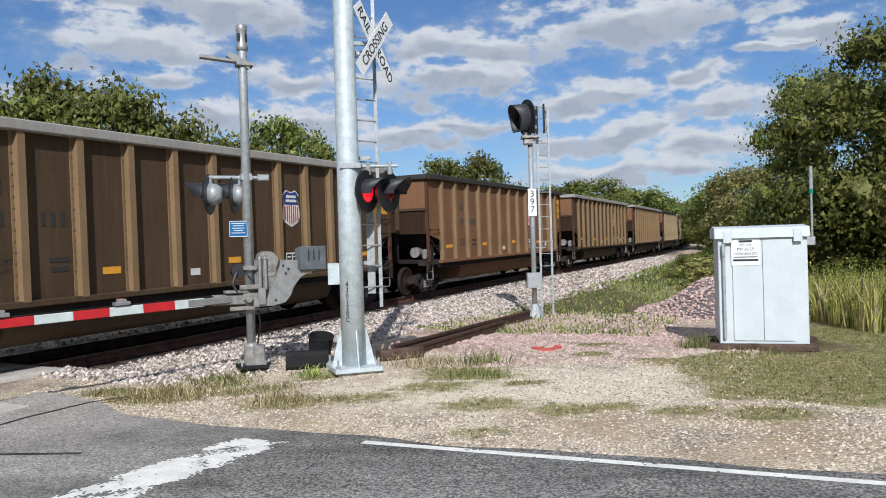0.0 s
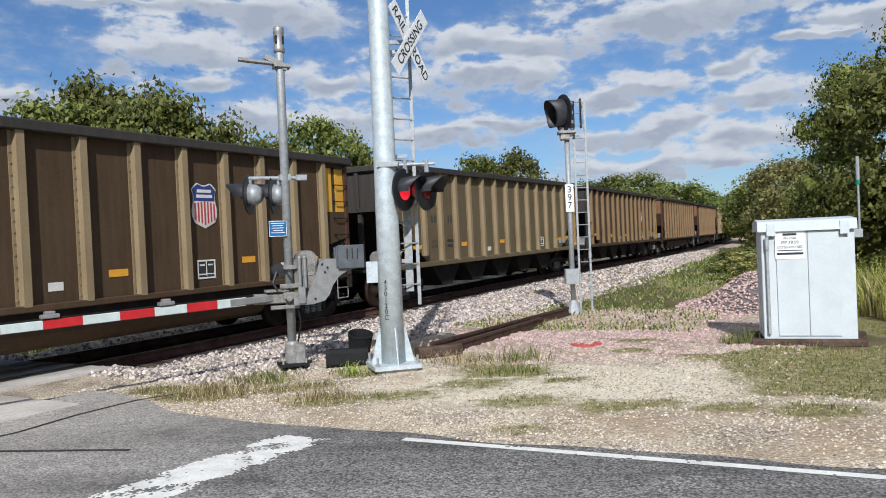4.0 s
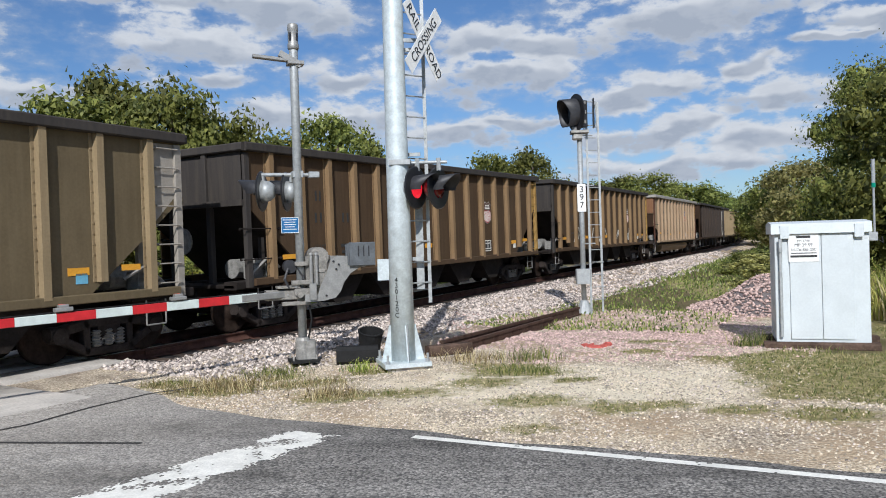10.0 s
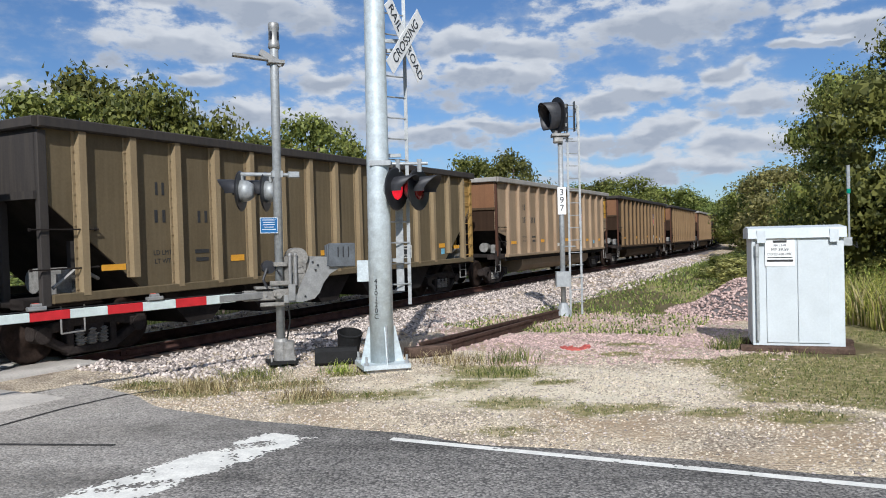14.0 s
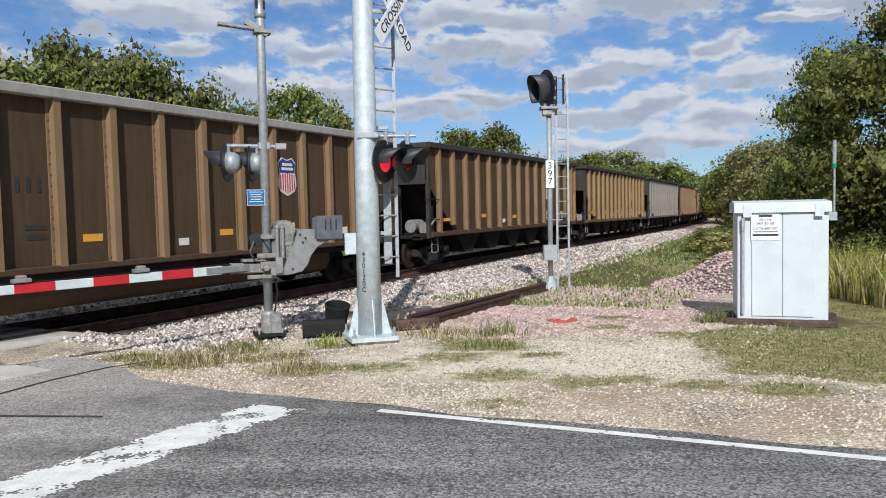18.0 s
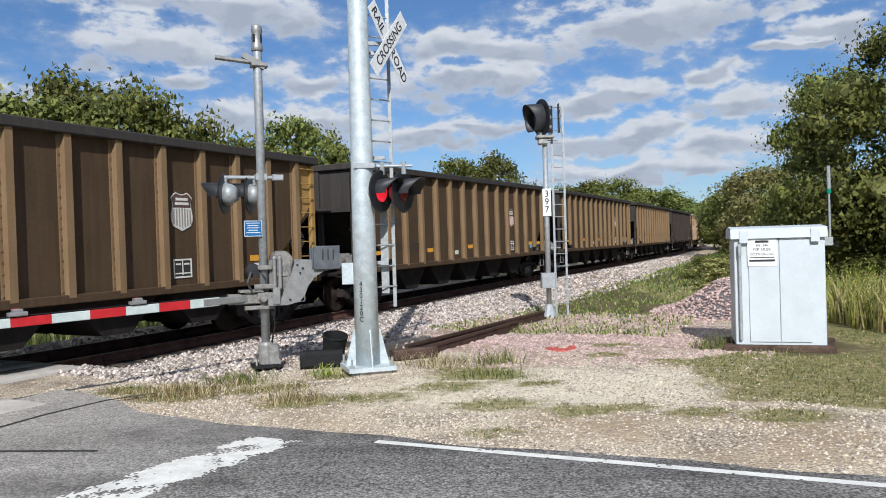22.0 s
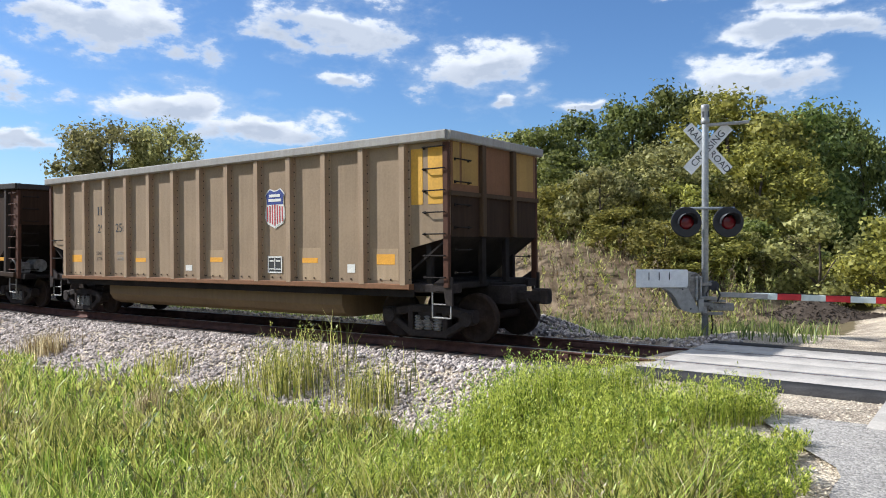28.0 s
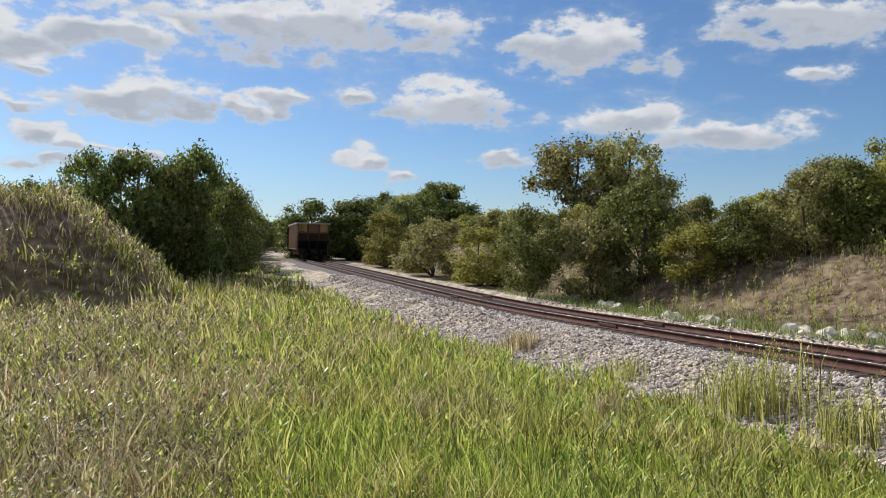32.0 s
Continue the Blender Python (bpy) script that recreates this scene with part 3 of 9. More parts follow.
TS = np.arange(-620.0, 581.0, 1.0)
TH = np.radians(smooth_knots(TS, (-620, -250, -150, -90, -50, -20, 0, 20, 50, 110, 200, 300, 580), (-62, -46, -35, -29.4, -24.7, -23.6, -25.5, -26.5, -24.5, -20.4, -14, -11.5, -10), 15))
TZ = smooth_knots(TS, (-620, -100, -60, -25, -6, 8, 30, 70, 110, 200, 300, 580), (1.2, 0.95, 0.58, -0.17, 0.0, 0.0, 0.28, 0.36, 0.5, 1.8, 5.0, 12.0), 9)
TX = np.concatenate([[0], np.cumsum(-np.sin((TH[1:] + TH[:-1]) / 2))])
TY = np.concatenate([[0], np.cumsum(np.cos((TH[1:] + TH[:-1]) / 2))])
K0 = int(np.argmin(np.abs(TS)))
TX, TY = TX - TX[K0] - 10.94, TY - TY[K0] + 5.0


def on_track(s):
    """Place on the track's centre line at rail-top height, and its heading."""
    return np.interp(s, TS, TX), np.interp(s, TS, TY), np.interp(s, TS, TZ), np.interp(s, TS, TH)


def at_track(s, u, z=0.0):
    """A place u metres to the camera's side of the centre line, z over the rail's top."""
    x, y, zz, h = on_track(s)
    return Vector((x + math.cos(h) * u, y + math.sin(h) * u, zz + z))


_near = np.where((TS > -170) & (TS < 340))[0][::2]


def track_coords(x, y):
    """For arrays: the nearest s along the track, and the offset u (towards the camera's side)."""
    x, y = np.asarray(x, float).ravel(), np.asarray(y, float).ravel()
    s, u = np.empty(len(x)), np.empty(len(x))
    for a in range(0, len(x), 4000):
        dx, dy = x[a:a + 4000, None] - TX[_near], y[a:a + 4000, None] - TY[_near]
        k = _near[np.argmin(dx * dx + dy * dy, 1)]
        h = TH[k]
        ex, ey = x[a:a + 4000] - TX[k], y[a:a + 4000] - TY[k]
        s[a:a + 4000] = TS[k] + ex * -np.sin(h) + ey * np.cos(h)
        u[a:a + 4000] = ex * np.cos(h) + ey * np.sin(h)
    return s, u


ROAD_D, ROAD_N = Vector((-0.930, 0.368)), Vector((0.368, 0.930))   # along the road towards the crossing, and across it


def road_coords(x, y):
    return ROAD_D.x * x + ROAD_D.y * y, ROAD_N.x * x + ROAD_N.y * y


def on_road(a, n, z=0.0):
    return Vector((ROAD_D.x * a + ROAD_N.x * n, ROAD_D.y * a + ROAD_N.y * n, z))


def step(x, lo, hi):
    t = np.clip((x - lo) / (hi - lo), 0, 1)
    return t * t * (3 - 2 * t)


def ripple(x, y, k, seed=0.0):
    """Cheap smooth unevenness, -1 to 1."""
    return (np.sin(x * k + seed) * np.cos(y * k * 1.13 + seed * 2.1) + 0.6 * np.sin(x * k * 2.3 + y * k * 1.7 + seed * 3) + 0.4 * np.cos(y * k * 3.1 - x * k * 2.7 + seed)) / 2


def height(x, y):
    """The ground's height."""
    shape = np.shape(x)
    x, y = np.asarray(x, float).ravel(), np.asarray(y, float).ravel()
    s, u = track_coords(x, y)
    a, n = road_coords(x, y)
    zt = np.interp(s, TS, TZ)
    rough = 0.05 * ripple(x, y, 1.3) + 0.03 * ripple(x, y, 3.7, 1.0)
    left = step(-n, 1.1, 3.8)                     # this side of the road that lies left of it
    right = step(n, 6.3, 9.0)
    z = np.zeros(len(x))
    # camera's side, left of the road: a shallow ditch below the ballast
    ditch = -0.62 * step(u, 2.0, 4.0) * (1 - 0.55 * step(u, 6.0, 10.5))
    near_l = (u > 0) * left * (zt + ditch + rough)
    # a grassy mound further down that side
    mx, my = -9.0, -36.0
    md = np.hypot((x - mx) / 7.0, (y - my) / 11.0)
    near_l += (u > 3) * left * (3.6 + 0.7 * ripple(x, y, 0.55, 2.0) + 0.35 * ripple(x, y, 1.6, 5.0)) * (1 - step(md, 0.3, 1.0))
    # camera's side, right of the road
    near_r = (u > 0) * right * (zt * step(y, 10, 30) - 0.30 * step(u, 2.2, 3.6) * step(s, 12, 24) + 0.5 * rough)
    # far side: a flat strip, then the cut bank on the left, low ground on the right
    bank = 2.5 * step(-u, 6.5, 12.5) + 0.9 * step(-u, 12.5, 24.0)
    fade = step(-s, -1.5, 7.0)
    far = (u <= 0) * (fade * (zt - 0.5 * step(-u, 2.0, 3.6) + bank * step(-s, 2.5, 13.0) + rough * 2.0 * step(-u, 5, 9))
                      + (1 - fade) * step(n, 5.0, 9.0) * (zt - 0.45 * step(-u, 2.0, 4.0) + rough))
    z = near_l + near_r + far
    wide = 1.7 * np.exp(-((a - 11.8) / 3.2) ** 2)
    on = (1 - step(np.abs(n - 2.6), 3.4 + wide, 4.8 + 2.2 * wide)) * (a > -30)
    z = z * (1 - on * (np.abs(u) < 60)) - 0.035 * on
    under = step(2.6 - np.abs(u), 0.0, 0.6) * (1 - on)
    z = z * (1 - under) + under * (zt - 0.62)
    level = (1 - step(np.abs(s - 1.85), 6.3, 7.9)) * (1 - step(np.abs(u), 4.2, 6.5))
    z = z * (1 - level) - 0.04 * level
    z += np.where(np.hypot(x, y) > 90, (np.hypot(x, y) - 90) * 0.012, 0)
    return z.reshape(shape)


def ground_z(x, y):
    return float(height(np.array([x]), np.array([y]))[0])


# ---------------------------------------------------------------- ground
def ground_material():
    m = bpy.data.materials.new("ground")
    m.use_nodes = True
    nt = m.node_tree
    N = nt.nodes.new
    b = nt.nodes["Principled BSDF"]
    b.inputs["Roughness"].default_value, b.inputs["Specular IOR Level"].default_value = 0.95, 0.2
    co = N("ShaderNodeTexCoord")

    def noise_tex(scale, detail=5):
        n = N("ShaderNodeTexNoise")
        n.inputs["Scale"].default_value, n.inputs["Detail"].default_value = scale, detail
        nt.links.new(co.outputs["Object"], n.inputs["Vector"])
        return n

    def ramp(src, stops):
        r = N("ShaderNodeValToRGB")
        while len(r.color_ramp.elements) < len(stops):
            r.color_ramp.elements.new(0.5)
        for e, (p, c) in zip(r.color_ramp.elements, stops):
            e.position, e.color = p, (*c, 1)
        nt.links.new(src, r.inputs[0])
        return r
    soil = ramp(noise_tex(0.7).outputs[0], [(0.3, (0.10, 0.09, 0.035)), (0.5, (0.16, 0.125, 0.065)), (0.7, (0.085, 0.085, 0.03))])
    grav = ramp(noise_tex(42, 6).outputs[0], [(0.32, (0.20, 0.165, 0.13)), (0.48, (0.46, 0.385, 0.30)), (0.64, (0.76, 0.68, 0.56))])
    pale = ramp(noise_tex(1.3).outputs[0], [(0.36, (0.62, 0.58, 0.54)), (0.50, (0.92, 0.89, 0.84)), (0.64, (1.25, 1.22, 1.12))])
    gm = N("ShaderNodeMix")
    gm.data_type, gm.blend_type = "RGBA", "MULTIPLY"
    gm.inputs["Factor"].default_value = 1.0
    bankc = ramp(noise_tex(2.2, 7).outputs[0], [(0.32, (0.085, 0.058, 0.036)), (0.5, (0.20, 0.14, 0.092)), (0.68, (0.33, 0.25, 0.165))])
    at1, at2 = N("ShaderNodeAttribute"), N("ShaderNodeAttribute")
    at1.attribute_name, at2.attribute_name = "gravel", "bare"
    edge = N("ShaderNodeMath")
    edge.operation = "MULTIPLY_ADD"
    edge.inputs[1].default_value, edge.inputs[2].default_value = 0.9, -0.45
    ad, rg = N("ShaderNodeMath"), N("ShaderNodeMapRange")
    rg.inputs["From Min"].default_value, rg.inputs["From Max"].default_value = 0.38, 0.62
    m1, m2 = N("ShaderNodeMix"), N("ShaderNodeMix")
    m1.data_type = m2.data_type = "RGBA"
    # pale trodden limestone in front of the cabinet, sandy soil showing elsewhere
    at3, lm, lr, la, sand = N("ShaderNodeAttribute"), N("ShaderNodeMix"), N("ShaderNodeMapRange"), N("ShaderNodeMath"), N("ShaderNodeMix")
    at3.attribute_name = "lime"
    lm.data_type = sand.data_type = "RGBA"
    lm.inputs["B"].default_value = (0.80, 0.71, 0.54, 1)
    sand.inputs["B"].default_value = (0.43, 0.315, 0.20, 1)
    la.operation = "ADD"
    lr.inputs["From Min"].default_value, lr.inputs["From Max"].default_value = 0.72, 1.05
    lr.inputs["To Max"].default_value = 0.8
    sr = ramp(noise_tex(0.75, 8).outputs[0], [(0.43, (0, 0, 0)), (0.57, (0.75, 0.75, 0.75))])
    at5, so = N("ShaderNodeAttribute"), N("ShaderNodeMath")
    at5.attribute_name, so.operation = "sandy", "MULTIPLY"
    link_nodes(nt, (sr.outputs[0], so.inputs[0]), (at5.outputs["Fac"], so.inputs[1]))
    link_nodes(nt, (noise_tex(1.9, 8).outputs[0], la.inputs[0]), (at3.outputs["Fac"], la.inputs[1]), (la.outputs[0], lr.inputs[0]), (gm.outputs["Result"], sand.inputs["A"]), (so.outputs[0], sand.inputs["Factor"]),
               (sand.outputs["Result"], lm.inputs["A"]), (lr.outputs[0], lm.inputs["Factor"]))
    # thin matted turf with its roots and thatch
    at4, turf, ta, tr = N("ShaderNodeAttribute"), N("ShaderNodeMix"), N("ShaderNodeMath"), N("ShaderNodeMapRange")
    at4.attribute_name, turf.data_type, ta.operation = "turf", "RGBA", "ADD"
    tr.inputs["From Min"].default_value, tr.inputs["From Max"].default_value, tr.inputs["To Max"].default_value = 0.66, 1.0, 0.92
    turf_c = ramp(noise_tex(9.0, 8).outputs[0], [(0.34, (0.145, 0.145, 0.05)), (0.5, (0.27, 0.235, 0.10)), (0.66, (0.43, 0.35, 0.20))])
    bp = N("ShaderNodeBump")
    bp.inputs["Strength"].default_value, bp.inputs["Distance"].default_value = 0.9, 0.04
    link_nodes(nt, (grav.outputs[0], gm.inputs["A"]), (pale.outputs[0], gm.inputs["B"]),
               (noise_tex(3.3, 6).outputs[0], edge.inputs[0]), (edge.outputs[0], ad.inputs[0]), (at1.outputs["Fac"], ad.inputs[1]), (ad.outputs[0], rg.inputs[0]),
               (at2.outputs["Fac"], m1.inputs["Factor"]), (soil.outputs[0], m1.inputs["A"]), (bankc.outputs[0], m1.inputs["B"]),
               (rg.outputs[0], m2.inputs["Factor"]), (m1.outputs["Result"], m2.inputs["A"]), (lm.outputs["Result"], m2.inputs["B"]),
               (m2.outputs["Result"], turf.inputs["A"]), (turf_c.outputs[0], turf.inputs["B"]), (at4.outputs["Fac"], ta.inputs[0]), (noise_tex(6.0, 8).outputs[0], ta.inputs[1]), (ta.outputs[0], tr.inputs[0]), (tr.outputs[0], turf.inputs["Factor"]),
               (turf.outputs["Result"], b.inputs["Base Color"]), (noise_tex(30, 8).outputs[0], bp.inputs["Height"]), (bp.outputs[0], b.inputs["Normal"]))
    return m


def grow_axis(near, fine, far):
    """Even fine steps near the middle, wider ones outwards."""
    a, d, out = near, fine, []
    while a < far:
        d *= 1.13
        a += d
        out.append(a)
    core = np.arange(-near, near + fine / 2, fine)
    return np.concatenate([-np.array(out[::-1]), core, out])


def gravel_amount(x, y):
    s, u = track_coords(x, y)
    a, n = road_coords(x, y)
    right_apron = step(n, 5.7, 6.1) * (1 - step(n, 17.0, 21.0)) * (u > 0) * (1 - 0.9 * step(-a, -0.6, 1.0) * step(n, 8.6, 9.6))
    edge = (1 - step(np.abs(n - 2.6), 3.9, 4.9)) * np.ones_like(n)
    beds = 1 - step(np.abs(u), 4.2, 5.4)
    return np.clip(np.maximum.reduce([right_apron, edge, beds]), 0, 1), s, u, a, n


MATS = [(0.34, 7.05, 0.30), (1.23, 7.75, 0.34), (0.37, 8.07, 0.46), (1.78, 7.84, 0.30), (-1.0, 8.7, 0.45), (0.39, 9.98, 0.6), (0.1, 10.5, 0.5), (-2.0, 8.6, 0.5), (-3.5, 9.25, 0.6), (-3.2, 9.95, 0.55),
        (-2.4, 9.4, 0.5), (2.4, 7.6, 0.32), (-0.2, 9.2, 0.4), (3.2, 7.3, 0.4), (-4.4, 9.7, 0.35), (1.0, 9.3, 0.25), (-1.7, 10.1, 0.3), (2.6, 12.6, 0.4), (2.2, 11.4, 0.3)]    # x, y and reach of the grass mats on the gravel


def turf_amount(x, y):
    """Mown grass before and beside the cabinet, and the mats on the gravel; 0 to 1."""
    w = 0.45 * ripple(x, y, 1.3, 4.0) + 0.25 * ripple(x, y, 3.1, 1.0)
    lawn = step(x + w, 2.4, 3.5) * (1 - step(np.abs(y - 9.5 + 0.14 * (x - 3)) + w, 1.2, 2.0))
    lawn = np.maximum(lawn, step(x + 0.6 * w, 6.0, 6.9) * step(y, 6.6, 7.6))
    for cx, cy, r in MATS:
        lawn = np.maximum(lawn, 0.8 * np.exp(-((x - cx) / (1.25 * r)) ** 2 - ((y - cy) / (0.75 * r)) ** 2) * (1 + w))
    return np.clip(lawn, 0, 1)


def build_ground():
    ax = grow_axis(22.0, 0.28, 3500.0)
    gx, gy = np.meshgrid(ax - 6, ax + 3, indexing="ij")
    gz = height(gx, gy)
    nx, ny = gx.shape
    v = np.stack([gx, gy, gz], -1).reshape(-1, 3)
    i = np.arange(nx * ny).reshape(nx, ny)
    f = np.stack([i[:-1, :-1], i[1:, :-1], i[1:, 1:], i[:-1, 1:]], -1).reshape(-1, 4)
    me = raw_mesh("ground", v, f, ground_material(), True)
    g, s, u, a, n = gravel_amount(v[:, 0], v[:, 1])
    bare = step(-u, 6.0, 7.5) * (1 - step(-u, 12.5, 16.0)) * step(-s, 2.0, 7.0) * 0.85
    bare = np.maximum(bare, 0.9 * (1 - step(np.hypot((v[:, 0] + 9.0) / 7.0, (v[:, 1] + 36.0) / 11.0), 0.7, 1.0)))
    lime = np.exp(-((v[:, 0] - 1.0) / 2.4) ** 2 - ((v[:, 1] - 9.0) / 1.3) ** 2) * (n > 6.2)
    for name, data in (("gravel", g), ("bare", bare), ("lime", lime), ("sandy", step(n, 6.0, 6.6) * (1 - step(a, 7.0, 8.5))), ("turf", turf_amount(v[:, 0], v[:, 1]) * (np.hypot(v[:, 0], v[:, 1]) < 30))):
        at = me.attributes.new(name, "FLOAT", "POINT")
        at.data.foreach_set("value", data.astype(np.float32))
    tagged(new("ground", me), "uneven ground of pale gravel, soil and grass", "ground", kind="structure")


build_ground()


def strip_mesh(name, a0, a1, n0, n1, mat, z, da=0.5, dn=0.5, wob=0.0, flare=0.0):
    aa, nn = np.arange(a0, a1 + da / 2, da), np.arange(n0, n1 + dn / 2, dn)
    A, Nn = np.meshgrid(aa, nn, indexing="ij")
    if wob:
        Nn = Nn.copy()
        Nn[:, 0] += wob * ripple(aa, aa * 0.3, 2.1)
        Nn[:, -1] += wob * ripple(aa, aa * 0.3, 1.7, 4.0)
        Nn[:, -1] += flare * step(aa, 5.6, 8.2)
        Nn[:, 0] -= flare * step(aa, 6.2, 8.6)
    X, Y = ROAD_D.x * A + ROAD_N.x * Nn, ROAD_D.y * A + ROAD_N.y * Nn
    v = np.stack([X, Y, np.full_like(X, z)], -1).reshape(-1, 3)
    i = np.arange(A.size).reshape(A.shape)
    f = np.stack([i[:-1, :-1], i[1:, :-1], i[1:, 1:], i[:-1, 1:]], -1).reshape(-1, 4)
    return raw_mesh(name, v, f, mat)


def asphalt_material(name="asphalt", base=(0.205, 0.192, 0.176), dark=(0.115, 0.108, 0.10), chip=(0.46, 0.43, 0.39)):
    """Chip seal: single stones in dark binder, worn pale in the wheel tracks."""
    m = material(name, base, rough=0.88, vary=0.26, scale=0.9, grain=24, bump=0.0, dark=dark, spot=0.04)
    nt = m.node_tree
    N = nt.nodes.new
    b = nt.nodes["Principled BSDF"]
    co, vo, wear, rg, mx, bp, dk = (N("ShaderNodeTexCoord"), N("ShaderNodeTexVoronoi"), N("ShaderNodeTexNoise"), N("ShaderNodeMapRange"), N("ShaderNodeMix"), N("ShaderNodeBump"), N("ShaderNodeMix"))
    vo.inputs["Scale"].default_value = 48
    wear.inputs["Scale"].default_value, wear.inputs["Detail"].default_value = 2.4, 8
    wear.inputs["Roughness"].default_value = 0.72
    sepc, gate, amount = N("ShaderNodeSeparateColor"), N("ShaderNodeMapRange"), N("ShaderNodeMath")
    gate.inputs["From Min"].default_value, gate.inputs["From Max"].default_value = 0.30, 0.95
    rg.inputs["From Min"].default_value, rg.inputs["From Max"].default_value = 0.34, 0.68
    rg.inputs["To Min"].default_value, rg.inputs["To Max"].default_value = 0.25, 1.0
    amount.operation = "MULTIPLY"
    mx.data_type = dk.data_type = "RGBA"
    mx.inputs["B"].default_value = (*chip, 1)
    dk.inputs["B"].default_value = (0.045, 0.044, 0.043, 1)
    gap = N("ShaderNodeMapRange")
    gap.inputs["From Min"].default_value, gap.inputs["From Max"].default_value = 0.45, 0.75
    gap.inputs["To Max"].default_value = 0.75
    bp.inputs["Strength"].default_value, bp.inputs["Distance"].default_value = 0.55, 0.012
    bp.invert = True
    old = b.inputs["Base Color"].links[0].from_socket
    link_nodes(nt, (co.outputs["Object"], vo.inputs["Vector"]), (co.outputs["Object"], wear.inputs["Vector"]), (vo.outputs["Color"], sepc.inputs[0]), (sepc.outputs[0], gate.inputs[0]),
               (wear.outputs[0], rg.inputs[0]), (gate.outputs[0], amount.inputs[0]), (rg.outputs[0], amount.inputs[1]), (amount.outputs[0], mx.inputs["Factor"]),
               (old, mx.inputs["A"]), (mx.outputs["Result"], dk.inputs["A"]), (vo.outputs["Distance"], gap.inputs[0]), (gap.outputs[0], dk.inputs["Factor"]),
               (dk.outputs["Result"], b.inputs["Base Color"]), (vo.outputs["Distance"], bp.inputs["Height"]), (bp.outputs[0], b.inputs["Normal"]))
    # long streaks of rubber and wear along the lanes
    mp, st, sr, sm = N("ShaderNodeMapping"), N("ShaderNodeTexNoise"), N("ShaderNodeMapRange"), N("ShaderNodeMix")
    mp.inputs["Rotation"].default_value = (0, 0, math.atan2(ROAD_D.x, ROAD_D.y) + math.pi / 2)
    mp.inputs["Scale"].default_value = (0.22, 1.5, 1.0)
    st.inputs["Scale"].default_value, st.inputs["Detail"].default_value = 1.0, 7
    sr.inputs["From Min"].default_value, sr.inputs["From Max"].default_value = 0.34, 0.66
    sr.inputs["To Min"].default_value, sr.inputs["To Max"].default_value = 0.55, 1.30
    sm.data_type, sm.blend_type = "RGBA", "MULTIPLY"
    sm.inputs["Factor"].default_value = 1.0
    link_nodes(nt, (co.outputs["Object"], mp.inputs[0]), (mp.outputs[0], st.inputs["Vector"]), (st.outputs[0], sr.inputs[0]),
               (dk.outputs["Result"], sm.inputs["A"]), (sr.outputs[0], sm.inputs["B"]))
    # binder worn off and stone dust lying on it next to the crossing
    along, wr, wa, dust = N("ShaderNodeVectorMath"), N("ShaderNodeMapRange"), N("ShaderNodeMath"), N("ShaderNodeMix")
    along.operation, wa.operation, dust.data_type = "DOT_PRODUCT", "MULTIPLY_ADD", "RGBA"
    along.inputs[1].default_value = (ROAD_D.x, ROAD_D.y, 0)
    wa.inputs[1].default_value = 5.0
    wr.inputs["From Min"].default_value, wr.inputs["From Max"].default_value, wr.inputs["To Max"].default_value = 6.0, 11.5, 0.85
    grit = N("ShaderNodeMix")
    grit.data_type, grit.blend_type = "RGBA", "MULTIPLY"
    grit.inputs["Factor"].default_value, grit.inputs["A"].default_value = 0.9, (0.60, 0.55, 0.485, 1)
    fleck = N("ShaderNodeMapRange")
    fleck.inputs["To Min"].default_value, fleck.inputs["To Max"].default_value = 0.35, 1.1
    link_nodes(nt, (sepc.outputs[1], fleck.inputs[0]), (co.outputs["Object"], along.inputs[0]), (wear.outputs[0], wa.inputs[0]), (along.outputs["Value"], wa.inputs[2]), (wa.outputs[0], wr.inputs[0]), (wr.outputs[0], dust.inputs["Factor"]),
               (fleck.outputs[0], grit.inputs["B"]), (sm.outputs["Result"], dust.inputs["A"]), (grit.outputs["Result"], dust.inputs["B"]), (dust.outputs["Result"], b.inputs["Base Color"]))
    return m


MAT["asphalt"] = asphalt_material()
road = tagged(new("road", strip_mesh("road", -40, 8.5, -0.85, 6.1, MAT["asphalt"], 0.0, da=0.25, wob=0.10, flare=0.9)), "worn grey asphalt road with chip seal, paler near the crossing", "road", kind="structure")
tagged(new("road", strip_mesh("road", 15.0, 70, -0.85, 6.1, MAT["asphalt"], 0.0)), "grey asphalt road beyond the crossing", "road", kind="structure")


# ---------------------------------------------------------------- track
def sweep(name, s0, s1, ds, outline, mat, closed=True, smooth=False):
    """An outline of (u, z) drawn along the track."""
    ss = np.arange(s0, s1 + ds / 2, ds)
    x, y, z, h = on_track(ss)
    o = np.array(outline)
    X = x[:, None] + np.cos(h)[:, None] * o[None, :, 0]
    Y = y[:, None] + np.sin(h)[:, None] * o[None, :, 0]
    Z = z[:, None] + o[None, :, 1]
    v = np.stack([X, Y, Z], -1).reshape(-1, 3)
    i = np.arange(len(ss) * len(o)).reshape(len(ss), len(o))
    j = np.roll(i, -1, 1) if closed else i[:, 1:]
    k = i if closed else i[:, :-1]
    f = np.stack([k[:-1], j[:-1], j[1:], k[1:]], -1).reshape(-1, 4)
    return raw_mesh(name, v, f, mat, smooth)


